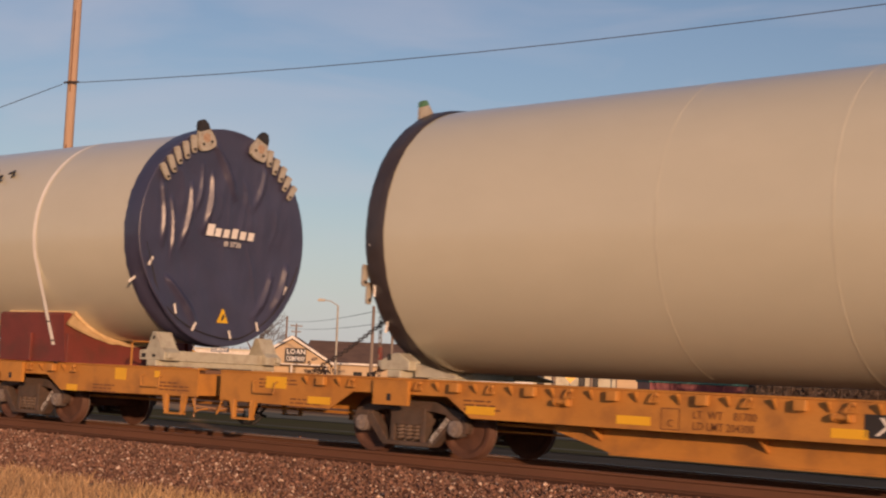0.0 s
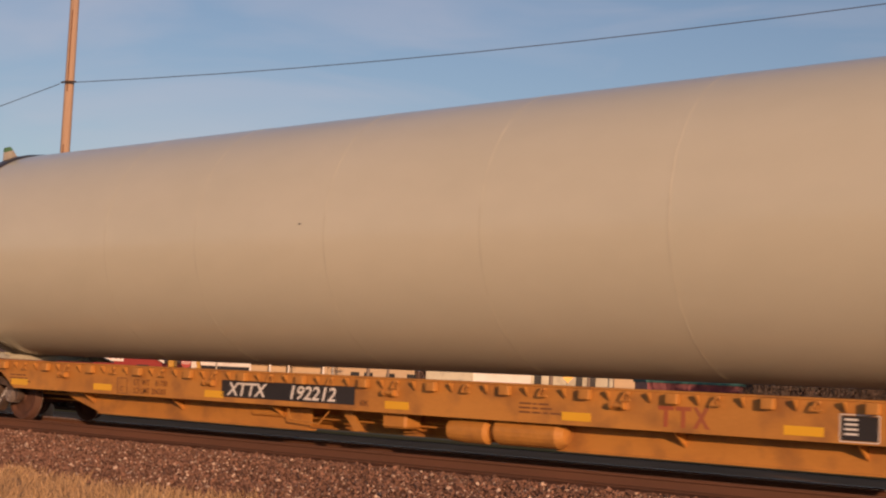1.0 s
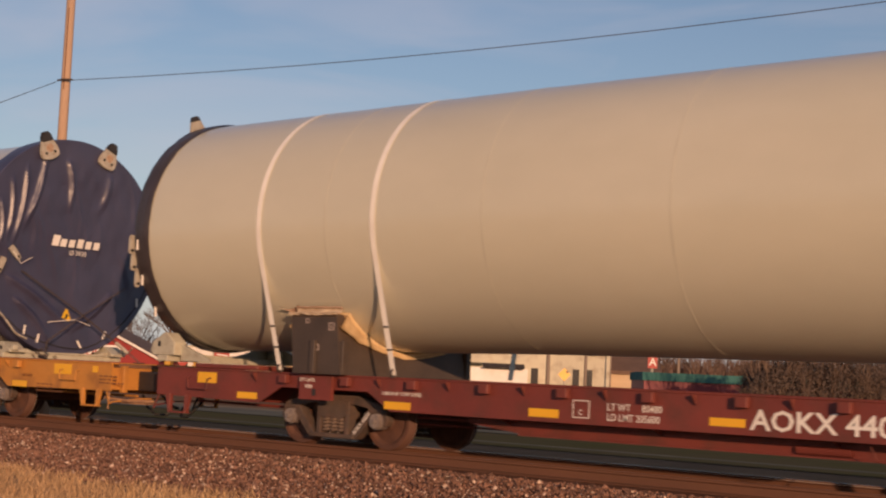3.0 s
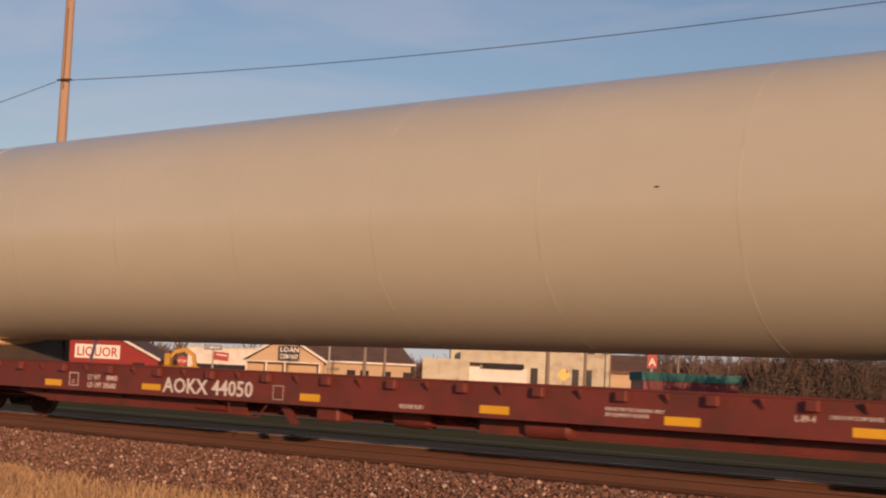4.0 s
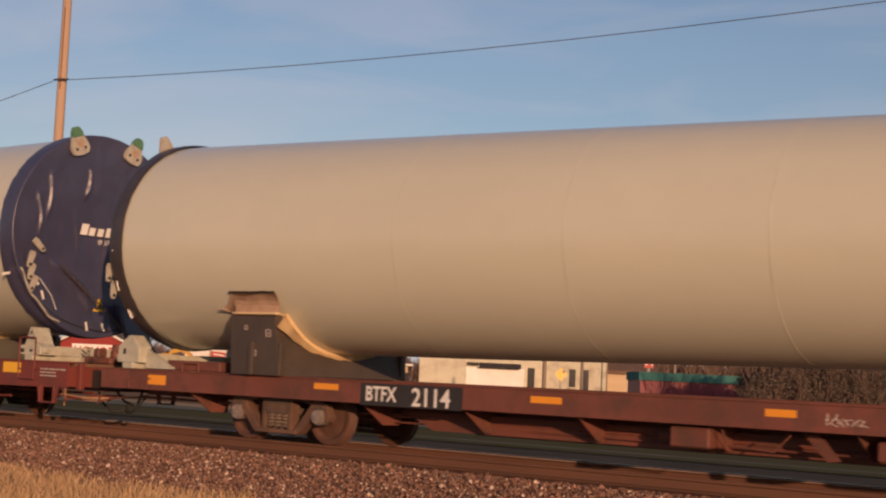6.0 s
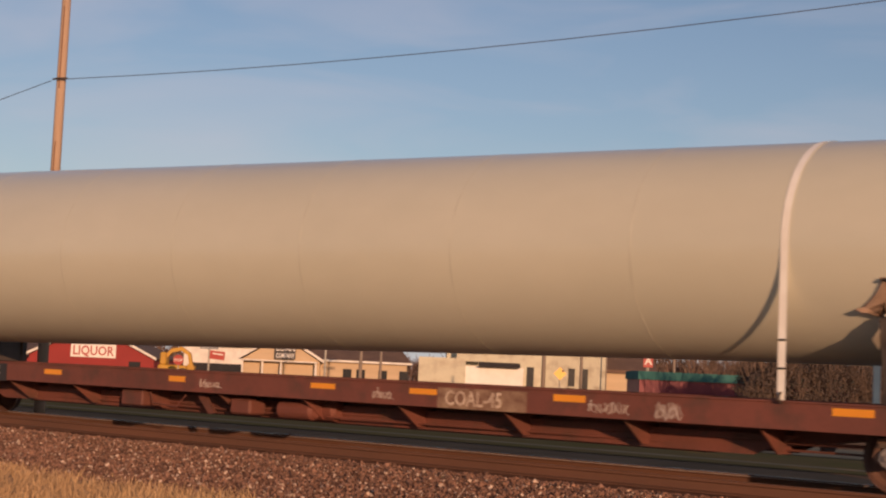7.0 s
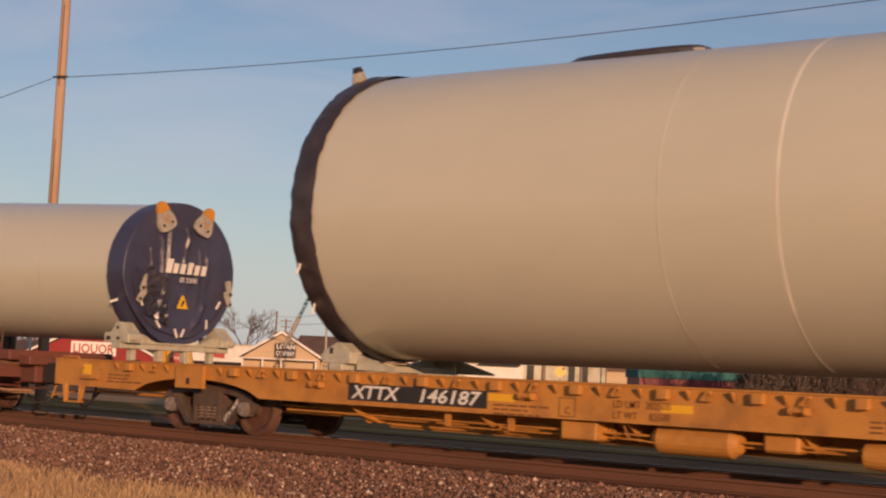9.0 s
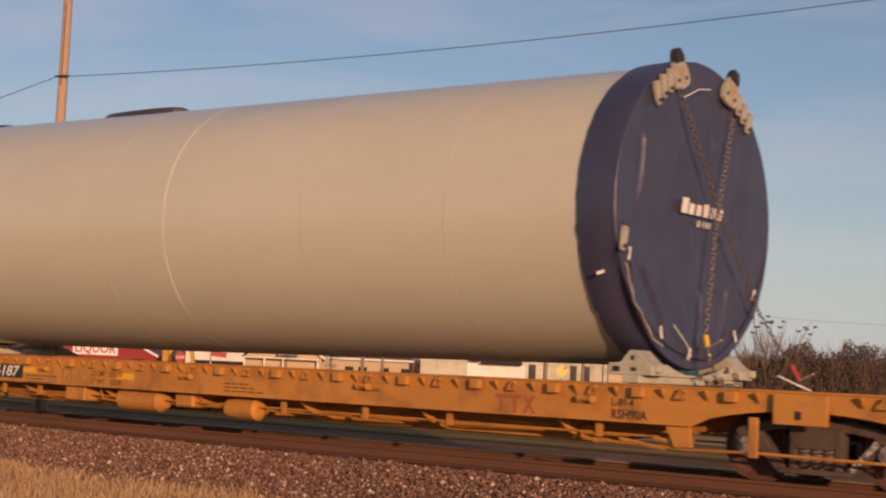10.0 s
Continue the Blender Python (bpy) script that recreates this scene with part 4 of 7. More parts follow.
    if style != "arch":
        part("equipment_box", box(span[0] + 5.2, span[0] + 5.75, -1.25, -0.8, bot - 0.26, bot - 0.01, 0.02), paint, car)
    part("brake_lever", prism([(-1.6, bot - 0.02), (-1.4, bot - 0.02), (-1.15, bot - 0.30), (-1.3, bot - 0.32)], -1.05, -1.0, "y"), paint, car)
    part("retainer_pipe", tube([(-2.6, -1.2, bot - 0.02), (-2.5, -1.22, bot - 0.2), (-1.9, -1.22, bot - 0.24), (-1.7, -1.2, bot - 0.03)], 0.012, 6), paint, car)
    part("slack_adjuster", tube([(-3.6, -0.95, bot - 0.14), (-2.9, -0.95, bot - 0.14)], 0.055, 10), paint, car)
    tm = M_TRUCKB if style == "plain" else M_TRUCK
    truck(car, tcs[0], mark, tm)
    truck(car, tcs[1], mark, tm)
    return car, xc


def plate(car, xc, name, m, x0, x1, z0, z1, label="", proud=0.0325, y=-1.37):
    return part(name, box(x0 - xc, x1 - xc, y - 0.005 - (proud - 0.0325), y - 0.0005, z0, z1), m, car, label)


SILL_Y = -1.37
G = "flat cars in the train"
car_a, xa = flat_car("yellow flat car with weathered sill carrying a tower section", G, -47.7, -18.15, -44.5, -23.2, M_YEL, "arch", 1.08, 0.62, "XTTX 182274", -24.6, 0.28)
car_b, xb = flat_car("yellow 89-foot flat car with black number panel", G, -17.6, 11.88, -13.85, 7.47, M_YEL, "arch", 1.08, 0.60, "XTTX 192212", 5.36, 0.28)
car_c, xcc = flat_car("oxide-red flat car with yellow reflectors", G, 13.1, 42.85, 16.87, 38.28, M_RED, "arch", 1.06, 0.60, "AOKX 44050", 22.6, 0.42)
car_d, xd = flat_car("weathered brown flat car with orange reflectors and graffiti", G, 43.8, 72.7, 47.85, 69.3, M_BRN, "plain", 1.0, 0.66, "", None, 0.34)
car_e, xe = flat_car("clean yellow flat car with curved sill cut-outs", G, 74.62, 103.3, 78.33, 99.6, M_YEL, "curve", 1.08, 0.62, "XTTX 146187", 93.52, 0.32)


def reflectors(car, xc, rows, m=None):
    for x0, x1, z0, z1 in rows:
        plate(car, xc, "reflector", m or M_REFL, x0, x1, z0, z1)


def sill_text(car, xc, words, x, z, size, m, squeeze=0.9, shear=0.0):
    letter(words, size, m, car, x - xc, SILL_Y - 0.006, z, squeeze, shear)


reflectors(car_a, xa, [(-20.3, -20.0, 0.86, 1.06), (-21.65, -21.35, 0.62, 0.73), (-19.25, -19.12, 0.93, 1.04)])
reflectors(car_b, xb, [(-16.55, -16.1, 0.86, 1.04), (-15.62, -15.15, 0.66, 0.77), (-12.55, -12.05, 0.66, 0.77), (-10.1, -9.6, 0.66, 0.77), (-7.2, -6.75, 0.66, 0.77),
                       (-3.3, -2.85, 0.66, 0.77), (-0.2, 0.25, 0.66, 0.77), (2.95, 3.45, 0.66, 0.77), (5.55, 6.03, 0.65, 0.76), (9.0, 9.45, 0.60, 0.71), (10.25, 10.75, 0.87, 1.05), (11.35, 11.5, 0.93, 1.04)])
reflectors(car_c, xcc, [(14.1, 14.55, 0.86, 1.03), (15.05, 15.5, 0.65, 0.75), (18.15, 18.65, 0.63, 0.74), (20.72, 21.2, 0.66, 0.77), (23.42, 23.90, 0.69, 0.79), (27.15, 27.57, 0.67, 0.78), (30.6, 31.1, 0.66, 0.77), (33.5, 34.0, 0.66, 0.77), (35.95, 36.4, 0.66, 0.77), (39.75, 40.05, 0.66, 0.86), (40.9, 41.45, 0.85, 1.04)])
reflectors(car_d, xd, [(45.05, 45.5, 0.78, 0.94), (48.9, 49.4, 0.86, 0.95), (52.9, 53.4, 0.84, 0.93), (56.3, 56.7, 0.84, 0.93), (59.55, 60.05, 0.86, 0.94), (61.5, 62.0, 0.86, 0.94), (63.98, 64.48, 0.87, 0.96), (67.85, 68.35, 0.88, 0.97), (70.4, 70.95, 0.78, 0.95)], M_REFO)
reflectors(car_e, xe, [(75.42, 75.65, 0.84, 1.02), (84.3, 84.75, 0.80, 0.90), (87.0, 87.45, 0.78, 0.88)])
for car, xc, x0, x1, z0, z1, words, wx, ws in ((car_b, xb, -6.8, -3.9, 0.68, 0.95, (("XTTX", -6.66, 1.12), ("192212", -5.3, 1.16)), 0, 0.29), (car_e, xe, 81.72, 84.29, 0.69, 0.93, (("XTTX", 81.8, 1.25), ("146187", 83.04, 1.38)), 0, 0.265)):
    plate(car, xc, "number_panel", M_BLK, x0, x1, z0, z1, "black number panel")
    for w, x, sq in words:
        letter(w, ws, M_WHITE, car, x - xc, SILL_Y - 0.009, z0 + 0.035, sq, 0.2)
plate(car_d, xd, "number_panel", M_BLK, 49.85, 51.75, 0.67, 0.99, "black number panel")
letter("BTFX", 0.30, M_WHITE, car_d, 49.95 - xd, SILL_Y - 0.009, 0.74, 0.84)
letter("2114", 0.36, M_WHITE, car_d, 50.83 - xd, SILL_Y - 0.009, 0.70, 0.98)
sill_text(car_b, xb, "LT  WT    81700", -9.0, 0.785, 0.14, M_FADE)
sill_text(car_b, xb, "LD LMT 204300", -9.0, 0.645, 0.14, M_FADE)
sill_text(car_b, xb, "60K", -3.8, 0.68, 0.12, M_FADE)
sill_text(car_b, xb, "GSH90A", 4.25, 0.65, 0.17, M_BLK)
sill_text(car_b, xb, "EMPTY LOAD", 5.0, 0.73, 0.075, M_FADE)
sill_text(car_b, xb, "90% VALVE", 9.3, 0.79, 0.07, M_FADE)
sill_text(car_c, xcc, "2 INCH HF COMP SHOES", 18.1, 0.83, 0.075, M_WHITE)
sill_text(car_c, xcc, "AOKX 44050", 23.97, 0.675, 0.34, M_WHITE, 1.12)
sill_text(car_c, xcc, "RELEASE ROD", 29.15, 0.66, 0.08, M_WHITE)
sill_text(car_c, xcc, "FOR RESTRICTED LOADING ONLY", 32.63, 0.80, 0.062, M_WHITE)
sill_text(car_c, xcc, "SEE EQUIPMENT REGISTER", 32.63, 0.73, 0.062, M_WHITE)
sill_text(car_c, xcc, "L-89-4", 35.24, 0.80, 0.11, M_WHITE)
sill_text(car_c, xcc, "2 INCH HF COMP SHOES", 35.67, 0.85, 0.065, M_WHITE)
sill_text(car_c, xcc, "LT WT     80400", 21.95, 0.80, 0.13, M_WHITE)
sill_text(car_c, xcc, "LD LMT 205600", 21.95, 0.67, 0.13, M_WHITE)
for x in (16.52, 37.93):
    letter("LIFT / JACK", 0.075, M_WHITE, car_c, x - xcc, SILL_Y - 0.105, 0.97, 0.85)
    letter("HERE", 0.075, M_WHITE, car_c, x + 0.12 - xcc, SILL_Y - 0.105, 0.87, 0.85)
sill_text(car_e, xe, "LD LMT  202500", 86.3, 0.81, 0.135, M_FADE)
sill_text(car_e, xe, "LT WT     83500", 86.3, 0.67, 0.135, M_FADE)
sill_text(car_e, xe, "EMPTY LOAD", 92.6, 0.82, 0.075, M_FADE)
sill_text(car_e, xe, "L-89-4", 96.95, 0.82, 0.14, M_BLK)
sill_text(car_e, xe, "RSH90A", 96.95, 0.66, 0.17, M_BLK)


def outlined_box(car, xc, x0, x1, z0, z1, m, words, size):
    bm = bmesh.new()
    w = 0.012
    for q in ((x0, x1, z0, z0 + w), (x0, x1, z1 - w, z1), (x0, x0 + w, z0 + w, z1 - w), (x1 - w, x1, z0 + w, z1 - w)):
        add_box(bm, q[0] - xc, q[1] - xc, SILL_Y - 0.004, SILL_Y - 0.0005, q[2], q[3])
    part("stencil_frame", bm, m, car)
    if words:
        sill_text(car, xc, words, x0 + (x1 - x0) * 0.35, z0 + 0.04, size, m)


outlined_box(car_b, xb, -9.45, -9.18, 0.625, 0.895, M_FADE, "C", 0.13)
outlined_box(car_e, xe, 85.47, 85.73, 0.65, 0.90, M_FADE, "C", 0.13)
outlined_box(car_c, xcc, 26.56, 26.79, 0.66, 0.88, M_MARK, "", 0.1)
outlined_box(car_c, xcc, 21.42, 21.68, 0.68, 0.91, M_WHITE, "C", 0.1)
plate(car_b, xb, "lube_plate", M_BLK, 3.66, 4.1, 0.64, 0.92, "black stencilled plate")
outlined_box(car_b, xb, 3.64, 4.12, 0.62, 0.94, M_WHITE, "", 0.1)
for k in range(4):
    part("stencil_line", box(3.70 - xb, 3.86 - xb, SILL_Y - 0.008, SILL_Y - 0.0055, 0.70 + 0.055 * k, 0.725 + 0.055 * k), M_WHITE, car_b)


def trade_mark(car, xc, x, z, h, m):
    """The owner's large faded mark, as plain bars."""
    for k in range(3):
        bm = bmesh.new()
        o = x + k * h * 0.95 - xc
        if k < 2:
            add_box(bm, o, o + h * 0.85, SILL_Y - 0.004, SILL_Y - 0.0005, z + h * 0.8, z + h)
            add_box(bm, o + h * 0.32, o + h * 0.53, SILL_Y - 0.004, SILL_Y - 0.0005, z, z + h * 0.8)
        else:
            prism([(o, z), (o + h * 0.22, z), (o + h * 0.85, z + h), (o + h * 0.63, z + h)], SILL_Y - 0.004, SILL_Y - 0.0005, "y", bm)
            prism([(o + h * 0.68, z), (o + h * 0.9, z), (o + h * 0.2, z + h), (o, z + h)], SILL_Y - 0.0045, SILL_Y - 0.0006, "y", bm)
        part("trade_mark_bar", bm, m, car)


M_TM = mat("faded_red_mark", (0.40, 0.10, 0.04), (0.34, 0.11, 0.045), rough=0.6)
trade_mark(car_b, xb, 1.25, 0.66, 0.26, M_TM)
trade_mark(car_e, xe, 95.1, 0.65, 0.24, M_TM)
# small stencil lines that cannot be read
rs = random.Random(5)
for car, xc, m, spots in ((car_b, xb, M_FADE, ((-18.0 + 1.3, 0.98), (-16.0, 0.70), (-0.9, 0.84), (9.75, 0.66), (11.55, 0.86), (-12.6, 0.83))),
                          (car_a, xa, M_FADE, ((-20.9, 0.74), (-19.1, 0.84))), (car_c, xcc, M_MARK, ((42.05, 0.93),)), (car_e, xe, M_FADE, ((84.4, 0.74), (89.7, 0.8), (76.1, 0.85)))):
    for x, z in spots:
        for k in range(3):
            bm = bmesh.new()
            o = x - xc
            for w in range(rs.randint(3, 5)):
                ln = rs.uniform(0.06, 0.2)
                add_box(bm, o, o + ln, SILL_Y - 0.003, SILL_Y - 0.0005, z - 0.058 * k, z - 0.058 * k + 0.024)
                o += ln + 0.03
            part("stencil_line", bm, m, car)


def deck_rail(car, xc, x0, x1, y, z0, z1, m):
    part("hand_hold", tube([(x0 - xc, y, z0), (x0 - xc, y, z1 - 0.03), (x0 - xc + 0.03, y, z1), (x1 - xc - 0.03, y, z1), (x1 - xc, y, z1 - 0.03), (x1 - xc, y, z0)], 0.016, 8), m, car)


deck_rail(car_a, xa, -19.95, -19.45, -1.32, 0.85, 1.52, M_YEL)
deck_rail(car_c, xcc, 41.42, 41.9, -1.405, 0.9, 1.5, M_RED)
deck_rail(car_d, xd, 45.75, 46.15, -1.25, 0.95, 1.16, M_BRN)
deck_rail(car_e, xe, 74.7, 75.2, -1.3, 1.0, 1.14, M_YEL)
# brown end platform and draft box of the weathered car
part("end_platform", box(72.68 - xd, 73.15 - xd, -0.75, 0.75, 0.62, 1.02, 0.02), M_BRN, car_d)
part("draft_box", box(73.151 - xd, 74.5 - xd, -0.6, 0.6, 0.62, 1.0, 0.02), M_BLK, car_d, "black draft box")
part("draft_box", box(42.86 - xcc, 43.74 - xcc, -0.85, 0.85, 0.63, 0.97, 0.02), M_BLK, car_c, "black draft box")
part("end_post", box(42.87 - xcc, 43.0 - xcc, -1.2, -1.1, 0.60, 1.06, 0.01), M_RED, car_c)
part("brake_pipe", tube([(42.3 - xcc, -1.2, 0.50), (43.0 - xcc, -1.22, 0.46), (43.6 - xcc, -0.9, 0.50)], 0.018, 6), M_RED, car_c)
pl = part("brake_platform", box(42.05 - xcc, 42.84 - xcc, -0.45, 0.6, 1.07, 1.2, 0.03), M_BRN, car_c, "rust-brown brake platform")
for k, (x, y, h) in enumerate(((42.12, -0.3, 0.16), (42.32, -0.05, 0.24), (42.55, -0.25, 0.13), (42.66, 0.2, 0.2))):
    part("brake_gear", box(x - xcc, x + 0.16 - xcc, y, y + 0.22, 1.19, 1.2 + h, 0.03), M_BRN, pl)
part("hand_wheel", lathe([(-0.012, 0.20), (-0.012, 0.225), (0.012, 0.225), (0.012, 0.20), (-0.012, 0.20)], "x", 24, centre=(42.9 - xcc, 0.35, 1.22)), M_BRN, pl)
part("draft_box", box(11.89 - xb, 12.62 - xb, -0.8, 0.8, 0.64, 0.98, 0.02), M_BLK, car_b, "black draft box")
part("end_post", box(11.9 - xb, 12.0 - xb, -1.2, -1.1, 0.60, 1.06, 0.01), M_YEL, car_b)
part("floor_beam", box(45.3 - xd, 46.6 - xd, -1.2, 1.2, 1.03, 1.2, 0.02), M_BRN, car_d)
part("floor_beam", box(70.6 - xd, 72.95 - xd, -1.2, 1.2, 1.03, 1.22, 0.02), M_BRN, car_d)
part("floor_step", box(72.951 - xd, 73.3 - xd, -1.0, 1.0, 0.95, 1.12, 0.02), M_BRN, car_d)
part("floor_beam", box(13.2 + 0.6 - xcc, 15.3 - xcc, -1.2, 1.2, 1.09, 1.17, 0.02), M_RED, car_c)
# hangers, levers and rods round the rear truck of the red car
part("sill_bracket", prism([(39.30 - xcc, 0.64), (39.62 - xcc, 0.64), (39.92 - xcc, 0.36), (39.76 - xcc, 0.34)], -1.36, -1.30, "y"), M_RED, car_c)
part("sill_bracket", prism([(40.18 - xcc, 0.99), (40.42 - xcc, 0.99), (40.24 - xcc, 0.42), (40.10 - xcc, 0.42)], -1.43, -1.405, "y"), M_RED, car_c)
for x, z, w in ((40.40, 0.86, 0.11), (40.50, 0.68, 0.13), (40.60, 0.50, 0.12)):
    part("release_valve", box(x - w - xcc, x + w - xcc, -1.47, -1.402, z - 0.09, z + 0.09, 0.03), M_BRN, car_c, "grimy brake release gear")
part("brake_rod", tube([(36.5 - xcc, -1.16, 0.50), (39.9 - xcc, -1.18, 0.39), (40.9 - xcc, -1.16, 0.42)], 0.022, 6), M_RED, car_c)
# step posts and lever gear of the clean yellow car
for x in (98.97, 101.1):
    part("drop_post", box(x - 0.06 - xe, x + 0.06 - xe, -1.44, -1.402, 0.30, 0.78, 0.008), M_YEL, car_e)
part("brake_rod", tube([(96.65 - xe, -1.2, 0.37), (98.0 - xe, -1.22, 0.33), (98.97 - xe, -1.40, 0.36), (101.1 - xe, -1.40, 0.34)], 0.02, 6), M_YEL, car_e)
part("brake_lever", prism([(97.70 - xe, 0.62), (98.02 - xe, 0.62), (98.06 - xe, 0.36), (97.84 - xe, 0.35)], -1.30, -1.22, "y"), M_YEL, car_e)
for x, z in ((97.0, 0.40), (97.3, 0.36), (97.5, 0.44)):
    part("brake_link", tube([(x - xe, -1.22, z), (x + 0.35 - xe, -1.2, z - 0.04)], 0.03, 6), M_YEL, car_e)
# stakes on the brown car's rear deck
for x, h in ((71.99, 0.30), (72.4, 0.44)):
    st = part("stake", box(x - 0.015 - xd, x + 0.015 - xd, -1.03, -1.0, 1.221, 1.221 + h, 0.004), M_TRUCKB, car_d)
    part("ring", lathe([(-0.008, 0.045), (-0.008, 0.06), (0.008, 0.06), (0.008, 0.045), (-0.008, 0.045)], "y", 14, centre=(x - xd, -1.07, 1.30)), M_BRN, st)
# chalk scrawl on the brown sill, as loose strokes
rs = random.Random(9)
M_CHALK = mat("faded_chalk", (0.55, 0.47, 0.42), (0.38, 0.30, 0.26), rough=0.9)
part("paint_patch", box(62.02 - xd, 63.55 - xd, SILL_Y - 0.003, SILL_Y - 0.0005, 0.69, 0.97), mat("faded_tan_patch", (0.33, 0.22, 0.14), (0.17, 0.08, 0.05), rough=0.8, coarse=5), car_d, "faded tan painted patch")
letter("COAL-45", 0.29, mat("worn_cream_paint", (0.66, 0.53, 0.40), (0.40, 0.28, 0.20), rough=0.85, coarse=9), car_d, 62.15 - xd, SILL_Y - 0.009, 0.735, 0.86)
for cx, wid, hi, n, m in ((60.99, 0.38, 0.12, 7, M_CHALK), (64.83, 0.62, 0.15, 11, M_CHALK), (65.70, 0.36, 0.22, 9, M_CHALK), (57.3, 0.5, 0.10, 7, M_CHALK)):
    bm = bmesh.new()
    line, y = [], SILL_Y - 0.006
    for k in range(n * 4):
        u = k / (n * 4 - 1)
        line.append((cx - xd + wid * (u - 0.5) + 0.035 * math.sin(k * 1.9), y, 0.82 + 0.5 * hi * math.sin(k * 1.57 + 0.5) * (0.7 + 0.5 * rs.random())))
    tube(line, 0.006, 4, bm)
    for k in range(n // 2):
        x, z = cx - xd + rs.uniform(-0.5, 0.5) * wid, 0.82 + rs.uniform(-0.5, 0.3) * hi
        tube([(x, y, z), (x + rs.uniform(-0.02, 0.06), y, z + rs.uniform(0.04, 0.1))], 0.007, 4, bm)
    part("scrawl_stroke", bm, m, car_d, "loose chalk strokes")

# ---- load fixings ----


def cradle(sec, x0, x1, top, deck, m, flap, label, lining=None):
    xm = 0.5 * (x0 + x1)
    r, zc = sec.at(xm)
    t = on_train(thing("cradle", label, "tower cradle", "cradles under the towers"), xm)
    rr = r + 0.05
    h = 0.5 * (x1 - x0)
    yi = math.sqrt(rr * rr - (zc - top) ** 2)
    yo = yi + 0.16
    arc = []
    a_end = math.asin(yi / rr)
    for k in range(25):
        a = -a_end + 2 * a_end * k / 24
        arc.append((rr * math.sin(a), zc - rr * math.cos(a)))
    base = max(deck + 0.04, 0)
    low = [(y, max(z, base)) for y, z in arc]
    bm = prism([(-yo, deck), (-yo, top - 0.05), (-yo + 0.05, top), *low, (yo - 0.05, top), (yo, top - 0.05), (yo, deck)], -h, h, "x")
    for v in bm.verts:
        f = (v.co.z - deck) / (top - deck)
        v.co.x += -0.10 * f if v.co.x < 0 else 0.14 * (1 - f)
    part("body", bm, m, t)
    for s in (-1, 1):
        for e in (-1, 1):
            part("rib", box(*sorted((e * (h + (0.06 if e > 0 else -0.02)), e * (h + 0.15 if e > 0 else h + 0.04))), *sorted((s * (yo - 0.02), s * (yo - 0.14))), deck, deck + 0.5, 0.006), m, t)
        part("stiffener", box(-0.05, 0.05, *sorted((s * (yo - 0.004), s * (yo + 0.05))), deck, deck + 0.5, 0.006), m, t)
    # lining along the curve
    bm = bmesh.new()
    for k in range(24):
        a, b = -a_end + 2 * a_end * k / 24, -a_end + 2 * a_end * (k + 1) / 24
        lo, hi = r + 0.006, r + 0.062
        wob = 0.015 * noise.noise((k * 0.6, xm, 1))
        prism([(lo * math.sin(a), zc - lo * math.cos(a)), (lo * math.sin(b), zc - lo * math.cos(b)), (hi * math.sin(b), zc - hi * math.cos(b)), (hi * math.sin(a), zc - hi * math.cos(a))], -h - 0.07, h + 0.10 + wob, "x", bm)
    bmesh.ops.remove_doubles(bm, verts=bm.verts, dist=0.0005)
    part("lining", bm, lining or M_FELT, t, "pale tan felt lining along the curve")
    # the felt hangs loose and wavy over the edge of the curve
    for side, far in ((1, 0.11), (-1, 0.075)):
        bm = bmesh.new()
        rows = []
        for k in range(49):
            a = -a_end + 2 * a_end * k / 48
            dip = 0.03 + (0.40 if lining else 0.24) * (abs(a) / a_end) ** 2.2 + 0.04 * abs(noise.noise((k * 0.23, xm, 6))) + 0.02 * abs(noise.noise((k * 0.8, xm, 2)))
            out = h + far + 0.035 * noise.noise((k * 0.3, xm, 9))
            rows.append([bm.verts.new((side * (out - 0.05 * (1 - q) ** 2 + 0.02 * q), rq * math.sin(a), zc - rq * math.cos(a))) for q, rq in ((0.0, r + 0.012), (0.4, r + 0.03 + dip * 0.3), (0.75, r + 0.045 + dip * 0.7), (1.0, r + 0.05 + dip))])
        for p, w in zip(rows, rows[1:]):
            for i in range(3):
                bm.faces.new((p[i], p[i + 1], w[i + 1], w[i]))
        bmesh.ops.solidify(bm, geom=list(bm.faces), thickness=0.014)
        part("lining_hem", bm, lining or M_FELT, t, "loose wavy edge of the felt lining", smooth=True)
    if flap:
        for s in (-1, 1):
            # torn corner that sticks out along the tower
            bm = bmesh.new()
            rows = []
            for i in range(7):
                q = i / 6
                lo, hi = top - 0.02 + 0.10 * q, top + max(flap, 0.12) * (1 - 0.55 * q) + 0.02
                row = []
                for j in range(5):
                    z = lo + (hi - lo) * j / 4 * (1 - 0.8 * q) + 0.015 * noise.noise((i * 0.9, j, xm))
                    row.append(bm.verts.new((-h - 0.02 - 0.36 * q, s * (math.sqrt(max(0.1, r * r - (z - zc) ** 2)) + 0.05 + 0.10 * q * (1 - j / 4)), z)))
                rows.append(row)
            for p, w in zip(rows, rows[1:]):
                for i in range(4):
                    bm.faces.new((p[i], p[i + 1], w[i + 1], w[i]))
            bmesh.ops.solidify(bm, geom=list(bm.faces), thickness=0.012)
            part("torn_corner", bm, M_FELT2, t, "torn felt corner sticking out")
            bm = bmesh.new()
            n = 14
            rows = []
            for j in range(6):
                q = j / 5
                z = top + 0.01 + q * flap
                yy = (yo - 0.04) * (1 - q) + (math.sqrt(max(0.1, r * r - (z - zc) ** 2)) + 0.06) * q
                row = []
                for i in range(n + 1):
                    x = (-h - 0.02) * (1 + 0.12 * q) + (2 * h + 0.04) * (1 + 0.12 * q) * i / n
